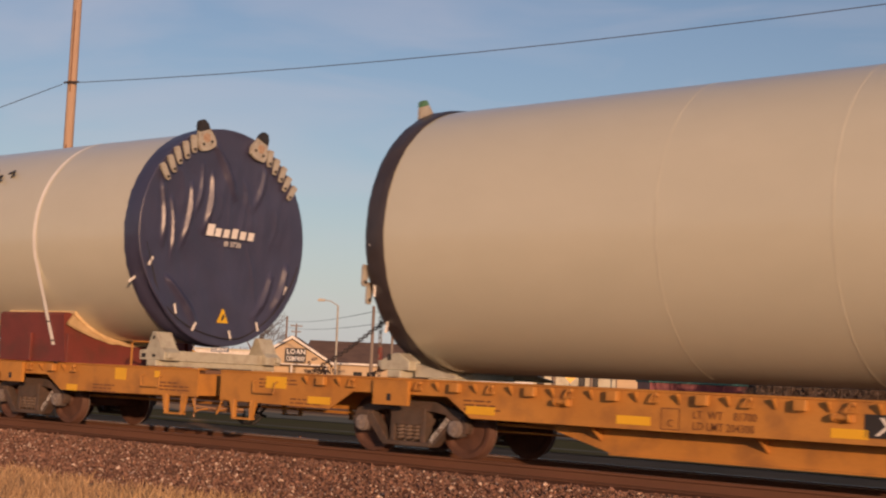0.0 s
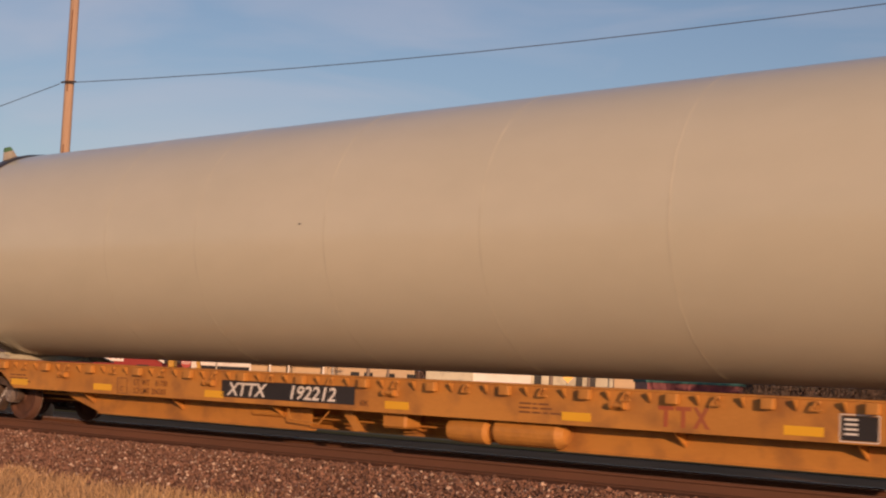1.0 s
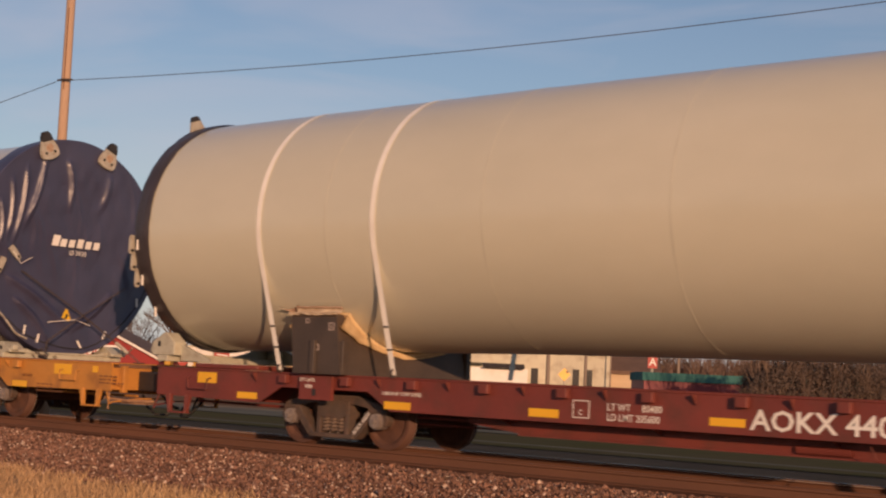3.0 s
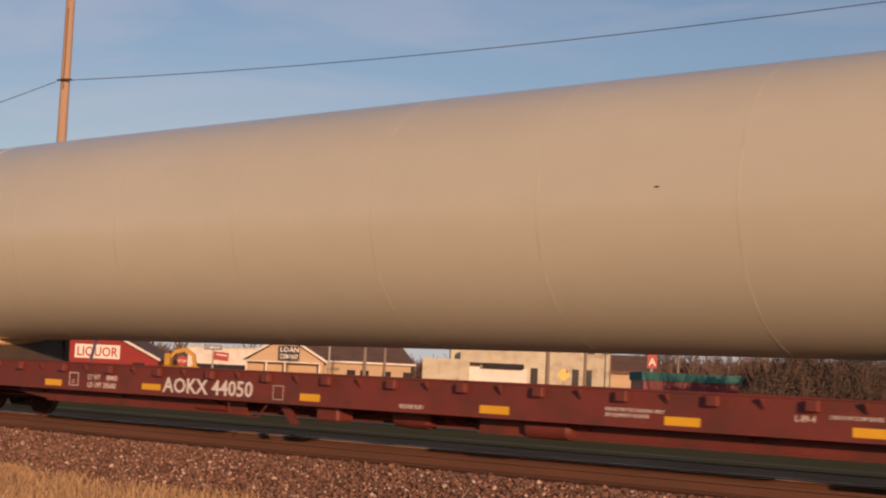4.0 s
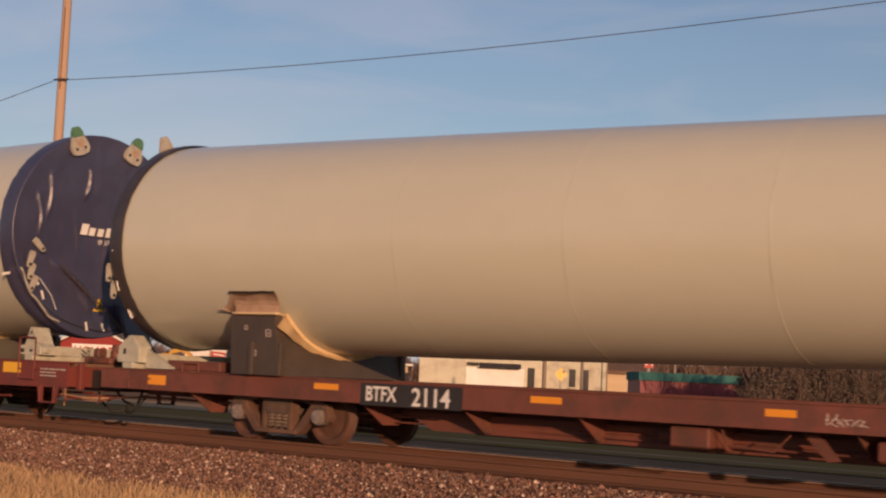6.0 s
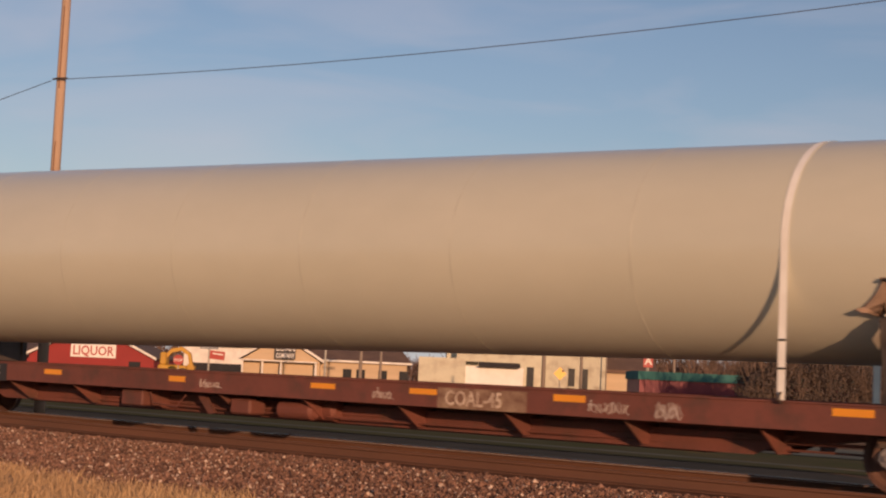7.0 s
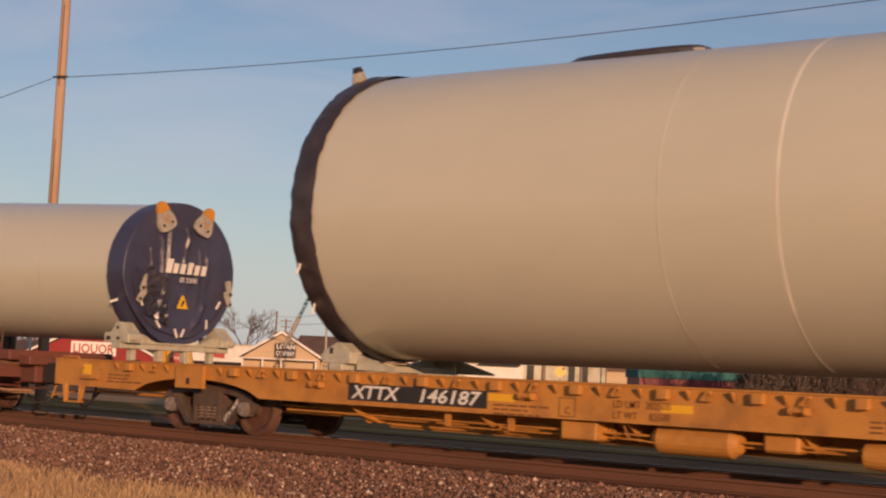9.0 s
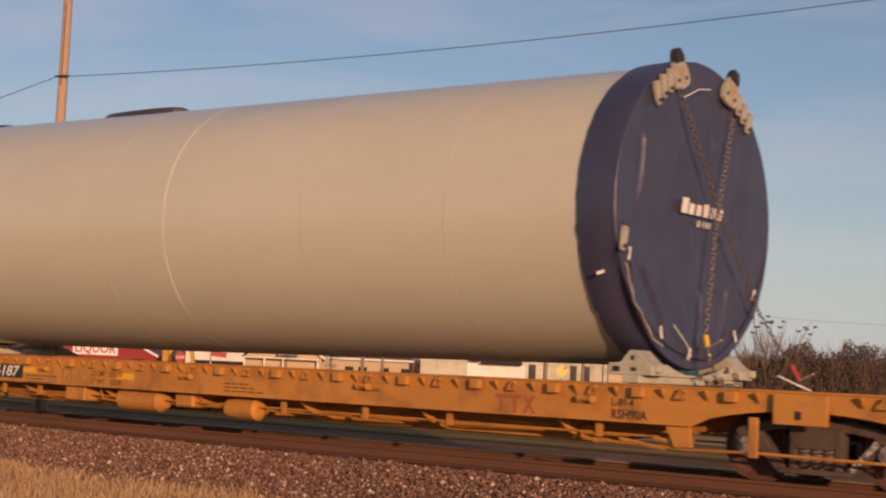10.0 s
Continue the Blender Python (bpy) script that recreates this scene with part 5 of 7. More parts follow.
                    row.append(bm.verts.new((x, s * (yy + 0.025 * q * noise.noise((x * 4, q * 2, xm))), z + 0.035 * q * noise.noise((x * 5, 1, xm)))))
                rows.append(row)
            for p, w in zip(rows, rows[1:]):
                for i in range(n):
                    bm.faces.new((p[i], p[i + 1], w[i + 1], w[i]))
            bmesh.ops.solidify(bm, geom=list(bm.faces), thickness=0.018)
            part("flap", bm, M_FELT2 if flap > 0.2 else M_FELT3, t, "frayed brown felt flap")
            # ragged apron that hangs over the outer edge
            bm = bmesh.new()
            rows = []
            for j in range(5 if flap < 0.3 else 0):
                q = j / 4
                row = []
                for i in range(n + 1):
                    x = (-h - 0.16 * (flap > 0.05)) + (2 * h + 0.2) * i / n
                    tear = 0.035 + 0.03 * abs(noise.noise((i * 0.45, xm, 4)) * 2)
                    row.append(bm.verts.new((x + 0.01 * noise.noise((i, j, 8)), s * (yo - 0.03 + 0.05 * min(1, q * 2) + 0.025 * q * noise.noise((i * 0.7, q * 2, xm))), top + 0.03 - q * tear + 0.02 * noise.noise((i * 0.6, 3, xm)))))
                rows.append(row)
            for p, w in zip(rows, rows[1:]):
                for i in range(n):
                    bm.faces.new((p[i], p[i + 1], w[i + 1], w[i]))
            if not rows:
                part("lip", box(-h - 0.03, h + 0.03, *sorted((s * (yo - 0.10), s * (yo + 0.012))), top + 0.001, top + 0.035, 0.01), lining or M_FELT, t, "pale lip along the top edge")
            else:
                bmesh.ops.solidify(bm, geom=list(bm.faces), thickness=0.014)
                part("apron", bm, M_FELT2 if flap > 0.2 else M_FELT3, t, "torn pale felt apron")
            ye = math.sqrt(max(0.1, r * r - (top + flap - zc) ** 2)) + 0.075
            bm = tube([(-h * 1.12 + 2.24 * h * i / 8, s * ye, top + flap + 0.02 * noise.noise((i * 1.3, xm, 2))) for i in range(9)], 0.016, 5)
            part("flap_hem", bm, M_DARK if flap > 0.2 else M_FELT2, t)
    return t, yo


DECK = 1.088
M_FELT3 = mat("pale_felt", (0.66, 0.54, 0.38), (0.40, 0.29, 0.18), rough=0.95, fine=30, coarse=7, bump=0.5)
cr_a, ya = cradle(sec_a, -23.6, -21.75, 2.0, DECK + 0.03, M_RED, 0.0, "oxide-red steel cradle with a pale lining")
cr_c1, yc = cradle(sec_c, 16.44, 17.28, 1.98, DECK, M_BLACK, 0.10, "dark olive steel cradle with torn felt lining")
cr_c2, _ = cradle(sec_c, 37.90, 38.66, 1.98, DECK, M_OLIVE, 0.16, "olive-grey steel cradle with ragged felt lining")
cr_d1, yd = cradle(sec_d, 47.2, 48.1, 1.96, 1.03, M_BLACK, 0.34, "black steel cradle with an upturned brown felt flap")
cr_d2, _ = cradle(sec_d, 68.45, 69.35, 2.02, 1.03, M_BLACK, 0.42, "black steel cradle with a cream rim and brown felt flap", mat("cream_lining", (0.74, 0.63, 0.47), (0.66, 0.55, 0.40), rough=0.8, bump=0.2))
cr_x, _ = cradle(sec_a, -44.9, -43.2, 2.0, DECK + 0.03, M_RED, 0.0, "oxide-red steel cradle with a pale lining")
for cr, yo, z in ((cr_c1, yc, 1.62), (cr_c2, yc, 1.62), (cr_d1, yd, 1.5), (cr_d2, yd, 1.5)):
    for k, (x, dz, w) in enumerate(((0.28, 0.12, 0.10), (0.0, -0.18, 0.08), (-0.2, 0.22, 0.06))):
        bm = bmesh.new()
        for q in ((x, x + w, z + dz, z + dz + 0.012), (x, x + w, z + dz + w, z + dz + w + 0.012), (x, x + 0.012, z + dz, z + dz + w), (x + w, x + w + 0.012, z + dz, z + dz + w), (x + w * 0.45, x + w * 0.6, z + dz + 0.03, z + dz + w - 0.03)):
            add_box(bm, q[0], q[1], -yo - 0.004, -yo + 0.001, q[2], q[3])
        part("chalk_mark", bm, M_CHALK, cr, "chalked box mark")


def saddle_foot(sec, x, deck, out, lo=1.0, hi=1.34, peak=0.46, lift=0.0, label="grey-green painted steel flange support"):
    """A pair of gabled feet on a cross beam below a section's end; out: which way the end faces."""
    r, zc = sec.at(min(max(x, sec.x0), sec.x1))
    t = on_train(thing("flange_support", label, "flange support", "flange supports"), x)
    if lift:
        for y in (-0.9, -0.3, 0.3, 0.9):
            part("leg", box(-0.07, 0.07, y - 0.05, y + 0.05, deck, deck + lift - 0.001, 0.008), M_GREY, t)
        deck += lift
    part("base_beam", box(-0.13, 0.13, -hi - 0.03, hi + 0.03, deck, deck + 0.10, 0.012), M_GREY, t)
    rr = r + 0.075
    top = min(peak, zc - math.sqrt(rr * rr - lo * lo) - deck)
    step = min(0.27, top * 0.6)
    for s in (-1, 1):
        y0, y1 = sorted((s * lo, s * hi))
        side = [(-0.36, deck + 0.101), (-0.36, deck + step), (-0.17, deck + step), (-0.15, deck + step + 0.05), (-0.05, deck + top), (0.05, deck + top), (0.19, deck + step + 0.04), (0.30, deck + step - 0.03), (0.30, deck + 0.101)]
        if out < 0:
            side = [(-0.26, deck + 0.101), (-0.26, deck + top * 0.66), (-0.05, deck + top), (0.03, deck + top), (0.30, deck + top * 0.66), (0.30, deck + 0.101)]
        bm = prism([(out * px, pz) for px, pz in side], y0, y1, "y")
        bmesh.ops.bevel(bm, geom=list(bm.edges), offset=0.010, segments=1, affect="EDGES")
        f = part("foot", bm, M_GREY, t)
        ye = s * hi
        for px, w, z0, z1 in ((-0.24, 0.055, 0.14, 0.21), (0.02, 0.04, 0.15, 0.20), (0.0, 0.028, top - 0.13, top - 0.07)) if out > 0 else ((0.12, 0.035, 0.24, 0.33),):
            part("slot", box(*sorted((out * (px - w), out * (px + w))), *sorted((ye + s * 0.001, ye + s * 0.005)), deck + z0, deck + z1), M_BLK, f)
        part("clamp", box(*sorted((out * 0.29, out * 0.37)), *sorted((s * (hi - 0.14), s * (hi - 0.03))), deck + 0.14, deck + 0.24, 0.01), M_GREY, f)
        if out < 0:
            part("gusset", prism([(0.262, deck + 0.015), (1.0, deck + 0.015), (1.0, deck + 0.045), (0.262, deck + top * 0.6)], *sorted((s * (lo + 0.05), s * (lo + 0.11))), "y"), M_GREY, t)
    # cross plate between the feet, hollowed to the round of the tower
    ys = [-lo + 0.001 + (2 * lo - 0.002) * k / 16 for k in range(17)]
    part("cross_plate", prism([(-lo + 0.001, deck + 0.101), *[(y, max(deck + 0.13, min(deck + step, zc - math.sqrt(rr * rr - y * y) - 0.05))) for y in ys], (lo - 0.001, deck + 0.101)], *sorted((out * 0.10, out * 0.16)), "x"), M_GREY, t)
    return t


for sec, x, deck, out, peak in ((sec_a, -19.36, DECK + 0.03, 1, 0.58), (sec_b, -13.9, DECK + 0.03, -1, 0.42), (sec_b, 8.50, DECK + 0.03, 1, 0.48), (sec_c, 13.2, DECK + 0.09, -1, 0.56), (sec_c, 41.66, DECK, 1, 0.60), (sec_d, 44.5, 1.03, -1, 0.56), (sec_e, 81.45, DECK + 0.03, -1, 0.50), (sec_e, 97.22, DECK + 0.03, 1, 0.46)):
    saddle_foot(sec, x, deck, out, *((1.0, 1.34) if out > 0 else (1.10, 1.36)), peak=peak)
saddle_foot(sec_d, 76.10, DECK + 0.03, 1, 0.93, 1.22, 0.52, 0.2)


def strap(sec, x, deck, slant=0.0, w=0.098):
    """A white web strap over a section, down to the deck on both sides."""
    r, zc = sec.at(x)
    rr = r + 0.012
    t = on_train(thing("tie_down_strap", "white webbing strap over the tower with a dark buckle", "strap", "tie-down straps"), x)
    pts = []
    # leave the shell along the tangent that meets the deck's edge
    drop, side = zc - deck, 1.40
    a_lo = -(math.atan2(drop, side) - math.acos(rr / math.hypot(drop, side)))
    for k in range(61):
        a = a_lo + (math.pi - 2 * a_lo) * k / 60
        pts.append((rr * math.cos(a), zc + rr * math.sin(a), 0.0))
    bm = bmesh.new()
    full = [(side, deck, slant), *pts, (-side, deck, slant)]
    rows = [[bm.verts.new((o + s * w / 2, y, z)) for s in (-1, 1)] for y, z, o in full]
    for p, q in zip(rows, rows[1:]):
        bm.faces.new((p[0], p[1], q[1], q[0]))
    bmesh.ops.solidify(bm, geom=list(bm.faces), thickness=-0.008)
    part("webbing", bm, M_WEB, t)
    y, z = full[-2][0], full[-2][1]
    for q in (0.62, 0.8):
        yy, zz = y + (full[-1][0] - y) * q, z + (deck - z) * q
        part("buckle", box(slant * q - 0.048, slant * q + 0.048, yy - 0.022, yy + 0.02, zz - 0.012, zz + 0.012, 0.008), M_DARK, t)
    part("anchor_ring", lathe([(-0.015, 0.05), (-0.015, 0.07), (0.015, 0.07), (0.015, 0.05), (-0.015, 0.05)], "x", 16, centre=(slant, -side, deck + 0.03)), M_CHAIN, t)


strap(sec_a, -22.2, DECK + 0.03, 0.25)
strap(sec_c, 15.93, DECK + 0.03, 0.08)
strap(sec_c, 18.25, DECK + 0.03, 0.08)
strap(sec_d, 67.22, 1.03)
strap(sec_d, 69.86, 1.03)


def chain(points, label="dull steel lashing chain drawn tight", pitch=0.075, r=0.011, sag=0.0):
    """Interlocking links along a line in the train's own x."""
    base = points[0][0]
    pts = [Vector(p) - Vector((base, 0, 0)) for p in points]
    t = on_train(thing("lashing_chain", label, "chain", "lashing chains"), base)
    key = ("link", pitch, r)
    me = shared(key, lambda: with_mat(mesh_of("link", tube([(pitch * 0.62 * math.cos(a), pitch * 0.36 * math.sin(a), 0) for a in [2 * math.pi * j / 8 for j in range(9)]], r, 4)), M_CHAIN))
    k = 0
    for p, q in zip(pts, pts[1:]):
        d = q - p
        n = max(2, int(d.length / pitch))
        u = d.normalized()
        v = u.cross(Vector((1, 0, 0.1))).normalized()
        w = u.cross(v)
        for i in range(n):
            f = (i + 0.5) / n
            c = p + d * f
            s1, s2 = (v, w) if (k + i) % 2 else (w, -v)
            m = Matrix((u, s1, s2)).transposed().to_4x4()
            m.translation = c
            part("link", me, None, t, at=m)
        k += n
    return t


chain([(-14.2, -1.25, 1.95), (-15.3, -0.9, 1.5), (-16.2, -0.75, 1.13)])
chain([(-14.2, 1.1, 1.9), (-15.4, 0.9, 1.45), (-16.4, 0.8, 1.13)])
chain([(-14.35, -1.22, 2.0), (-14.35, -1.2, 1.13)])
chain([(8.72, -1.15, 2.75), (8.85, 0.1, 2.05), (9.1, 0.85, 1.5), (9.5, 1.15, 1.12)], pitch=0.06, r=0.008)
chain([(8.72, 1.3, 2.6), (8.9, 0.2, 2.0), (9.1, -0.75, 1.45), (9.4, -1.0, 1.12)], pitch=0.06, r=0.007)
chain([(41.82, -0.92, 2.85), (41.95, 0.0, 2.1), (42.2, 0.7, 1.4), (42.5, 0.9, 1.1)])
chain([(81.1, -1.2, 2.95), (79.98, -1.2, 1.12)], pitch=0.08, r=0.011)
chain([(81.1, 1.2, 2.95), (79.98, 1.2, 1.12)], pitch=0.08, r=0.011)
chain([(97.42, -0.72, 5.0), (97.5, 0.25, 3.5), (97.6, 1.35, 2.15), (98.3, 1.35, 1.12)], pitch=0.07, r=0.009)
chain([(97.42, 0.75, 4.85), (97.5, 0.2, 3.2), (97.62, -0.2, 1.75), (97.9, -0.35, 1.12)], pitch=0.07, r=0.009)
# lever binders and ratchets
for x, p, q, m in ((80.457, (0, -1.2, 1.9), (-0.277, -1.2, 1.45), M_LUG), (97.62, (0, -0.2, 1.78), (0.05, -0.22, 1.62), M_WARN), (-14.35, (0, -1.2, 1.55), (0, -1.2, 1.2), M_RED), (9.1, (0, 0.85, 1.5), (0.2, 1.0, 1.3), M_LUG), (98.1, (0, 1.35, 1.45), (0.12, 1.35, 1.25), M_REDP)):
    t = on_train(thing("chain_binder", "worn lever binder tightening a chain", "chain binder", "chain binders"), x)
    part("barrel", tube([p, q], 0.035, 8), m, t)
    part("lever", tube([q, (q[0] + 0.25, q[1] - 0.1, q[2] + 0.1)], 0.014, 6), M_LUG, t)

# fittings on the end covers
M_GREEN = mat("green_painted_tip", (0.09, 0.23, 0.12), (0.07, 0.17, 0.09), rough=0.6)
M_AMBER = mat("amber_painted_tip", (0.65, 0.30, 0.03), (0.5, 0.22, 0.03), rough=0.6)
for sec, tip in ((sec_a, M_BLK), (sec_b, M_BLK), (sec_c, M_GREEN), (sec_d, M_AMBER), (sec_e, M_BLK)):
    for deg in (-21, 21) if sec is not sec_d else (-26, 26):
        lug(sec.cap, sec.r1, deg, 0.05, tip, -0.25 if sec is not sec_d else -0.36)
for sec, tip in ((sec_b, M_GREEN), (sec_c, M_BLK), (sec_d, M_LUG), (sec_e, M_BLK)):
    for deg in (-21, 21):
        lug(sec.ob, sec.r0, deg, -0.05, tip, -0.25, cap=SMALLTIP).matrix_basis = Matrix.Translation((0, 0, sec.z0)) @ (Matrix.Translation((-0.05, 0, 0)) @ Matrix.Rotation(radians(-deg), 4, "X") @ Matrix.Translation((0, 0, sec.r0 - 0.235)))
for s in (-1, 1):
    for k in range(5):
        hanger(sec_a.cap, sec_a.r1, s * (31 + 6.6 * k), 0.06, 0.02 + 0.02 * (k % 2), s * 24)
    for k in range(3):
        hanger(sec_e.cap, sec_e.r1, s * (30 + 5.6 * k), 0.06, 0.04, s * 22)


def hang_down(parent, x, y, z, tilt):
    """A hanger plate that hangs by its upper pin."""
    ob = part("hanger_plate", HANG, None, parent, at=pose(x, y, z, 180 + tilt, 0, 0))
    part("pin_boss", BOSS, None, ob, at=(0.022, 0, 0.25))


for sec, items in ((sec_b, ((-1.42, -0.12, 45), (-1.55, -0.33, -18))), (sec_c, ((-1.52, -0.20, 50), (-1.52, -0.42, -14), (-1.5, -0.64, -12), (-1.42, -0.86, -20))),
                   (sec_d, ((-0.80, -0.08, -25), (-0.82, -0.30, -35), (1.06, -0.05, 15), (1.02, -0.25, 25))), (sec_e, ((-1.95, -0.35, -10),))):
    for y, z, tilt in items:
        hang_down(sec.cap, 0.09, y, z, tilt)
for sec, items in ((sec_c, (3.22, 2.95, 2.68)), (sec_d, (2.78, 2.5)), (sec_b, (2.7, 2.45))):
    for z in items:
        hang_down(sec.ob, -0.04, -math.sqrt(sec.r0 ** 2 - (z - 0.15 - sec.z0) ** 2) - 0.02, z, -4)
rs = random.Random(31)
for sec in (sec_a, sec_b, sec_c, sec_d, sec_e):
    for k in range(6):
        a = radians(-152 + 24 * k + rs.uniform(-9, 9))
        tie_tail(sec.cap, 0.045, (sec.r1 - 0.16) * math.cos(a) , (sec.r1 - 0.16) * math.sin(a) + 0.08, rs.uniform(-40, 40))
    for k in range(1):
        a = radians(207)
        tie_tail(sec.cap, -0.25, (sec.r1 + 0.07) * math.cos(a), (sec.r1 + 0.07) * math.sin(a) + 0.06, rs.uniform(-80, -30))
    for k in range(3):
        a = radians(186 + 17 * k)
        m = Matrix.Translation((0, 0, sec.z0)) @ pose(0.12, (sec.r0 + 0.035) * math.cos(a), (sec.r0 + 0.035) * math.sin(a), rs.uniform(-30, 60), 0, 0)
        part("tie_tail", TAIL, None, sec.ob, at=m)
    # draw cord along the lower hem
    part("draw_cord", tube([(0.03 + 0.02 * math.sin(k * 1.3), (sec.r1 - 0.10 - 0.03 * math.sin(k * 0.9)) * math.cos(radians(-172 + 8 * k)), (sec.r1 - 0.10 - 0.03 * math.sin(k * 0.9)) * math.sin(radians(-172 + 8 * k))) for k in range(21)], 0.010, 5), M_DARK, sec.cap)
for sec in (sec_b, sec_c, sec_e):
    rim = sec.r1 + 0.03
    part("hem_edge", tube([(0.045 + 0.012 * math.sin(k * 1.7), (rim - 0.045 - 0.02 * math.sin(k * 0.8)) * math.cos(radians(203 + 2.4 * k)), (rim - 0.045 - 0.02 * math.sin(k * 0.8)) * math.sin(radians(203 + 2.4 * k))) for k in range(18)], 0.02 if sec is not sec_e else 0.012, 6), M_LUG, sec.cap, "pale folded hem edge")
# rumpled clear wrap on the slim section's cover
bm = bmesh.new()
g = [[bm.verts.new((0.13 + 0.06 * noise.noise((i * 0.9, j * 0.7, 4)), -0.85 + 0.5 * i / 9, -0.75 + 0.85 * j / 12 - 0.02 * i)) for j in range(13)] for i in range(10)]
for i in range(9):
    for j in range(12):
        bm.faces.new((g[i][j], g[i + 1][j], g[i + 1][j + 1], g[i][j + 1]))
part("loose_wrap", bm, mat("loose_shiny_wrap", (0.06, 0.055, 0.07), (0.03, 0.03, 0.045), rough=0.25, bump=0.3), sec_d.cap, "loose shiny dark plastic wrap")
# hatch frames on the widest section
for x, w in ((85.65, 1.15),):
    r, zc = sec_e.at(x)
    bm = bmesh.new()
    rows = []
    for k in range(25):
        a = 2 * math.pi * k / 24
        y, xx = 0.42 * math.sin(a), w * math.cos(a)
        zt = math.sqrt(r * r - y * y)
        rows.append([bm.verts.new((xx * s, y * s, zt + h)) for s, h in ((1.0, -0.03), (1.0, 0.05), (0.9, 0.10), (0.0, 0.11))])
    for p, q in zip(rows, rows[1:]):
        for i in range(3):
            bm.faces.new((p[i], q[i], q[i + 1], p[i + 1]))
    bmesh.ops.remove_doubles(bm, verts=bm.verts, dist=0.001)
    part("hatch_cover", bm, M_RIM, sec_e.ob, "black cloth-covered hatch on top", at=(x - sec_e.x0, 0, zc))
for sec, x, deg, ln in ((sec_b, 4.91, 186, 0.72), (sec_c, 33.6, 177, 0.06), (sec_b, -4.6, 178, 0.05)):
    r, zc = sec.at(x)
    a = radians(deg)
    part("scuff_mark", box(-ln / 2, ln / 2, -0.004, 0.003, -0.012, 0.012), M_WEB if ln > 0.1 else M_BLK, sec.ob, "long pale scuff", at=Matrix.Translation((x - sec.x0, (r + 0.001) * math.cos(a), zc + (r + 0.001) * math.sin(a))))

rs = random.Random(61)
for x, y, z in ((9.3, -0.9, 1.14), (42.35, -0.4, 1.12), (-16.1, -0.6, 1.14), (97.95, -0.3, 1.14), (43.0, -0.25, 1.12)):
    t = on_train(thing("chain_heap", "small heap of slack rusty chain on the deck", "chain", "slack chain heaps"), x)
    me = shared(("link", 0.075, 0.011), lambda: None)
    for k in range(16):
        part("link", me, None, t, at=pose(rs.gauss(0, 0.13), y + rs.gauss(0, 0.13), z + 0.03 * rs.random() + 0.012 * k * (k % 3 == 0), rs.uniform(0, 180), rs.uniform(0, 60), rs.uniform(0, 360)))
for sec, pts in ((sec_b, ((0.1, -1.4, -0.15), (0.14, -1.2, -0.42), (0.12, -0.95, -0.28))), (sec_b, ((0.1, -0.5, -1.48), (0.14, 0.1, -1.40), (0.1, 0.5, -1.50))), (sec_c, ((0.1, -1.35, -0.9), (0.14, -1.1, -1.2), (0.1, -0.95, -1.45))), (sec_e, ((0.09, -0.62, 1.5), (0.13, -0.3, 1.66), (0.1, 0.05, 1.72))), (sec_e, ((0.09, -0.7, -1.5), (0.13, -0.4, -1.75), (0.1, -0.25, -1.9)))):
    part("loose_cord", tube(pts, 0.007, 5), M_WEB, sec.cap, "loose white cord")
# frayed ends of the lashings beside the deck
for x, y in ((98.6, 0.9),):
    t = on_train(thing("cord_end", "stiff white loose end of a cord", "cord", "loose cords"), x)
    part("strand", tube([(0, y, 1.12), (-0.2, y - 0.05, 1.2), (-0.45, y - 0.05, 1.3)], 0.012, 5), M_WEB, t)

# black paint smudge high on the leading section
r, zc = sec_a.at(-24.0)
for k in range(5):
    a = radians(140 + 3.2 * (k % 3))
    part("paint_smudge", box(-0.22, 0.22, -0.012, 0.012, -0.035, 0.035, 0.01), M_BLK, sec_a.ob, "black paint smudge",
         at=Matrix.Translation((-24.25 + 0.16 * k + 46.0, r * math.cos(a), zc + r * math.sin(a))) @ Matrix.Rotation(a - math.pi / 2, 4, "X") @ Matrix.Rotation(radians(-25 + 14 * (k % 2)), 4, "Y") @ Matrix.Rotation(radians(90), 4, "X"))


# slack corner of cloth that hangs from an end cover to the deck
bm = bmesh.new()
rows = []
for j in range(9):
    q = j / 8
    w = 0.52 * (1 - q) ** 0.7 + 0.04
    row = []
    for i in range(17):
        u = 2 * math.pi * i / 17
        row.append(bm.verts.new((0.06 + 0.05 * math.cos(u) + 0.05 * q + 0.03 * noise.noise((i * 0.9, q * 3, 2)), 0.92 + 0.1 * q + w * math.sin(u) * (1 + 0.15 * noise.noise((i * 0.7, q * 2, 5))), -1.42 - 0.85 * q - (0.28 * abs(math.sin(u)) * (1 - q)) * -0.6)))
    rows.append(row)
for p, w in zip(rows, rows[1:]):
    for i in range(17):
        k = (i + 1) % 17
        bm.faces.new((p[i], w[i], w[k], p[k]))
part("slack_cloth", bm, M_TARP, sec_c.cap, "slack bunched tarpaulin corner", smooth=True)

# ---- the town beyond the tracks: right, depth and height seen from the railway ----
TOWN = Matrix.Translation((EYE.x, EYE.y, 0)) @ Matrix.Rotation(radians(39.72), 4, "Z")
GZ = -0.6


def town(x, d, z=0.0, turn=0.0):
    return TOWN @ Matrix.Translation((x, d, z)) @ Matrix.Rotation(radians(turn), 4, "Z")


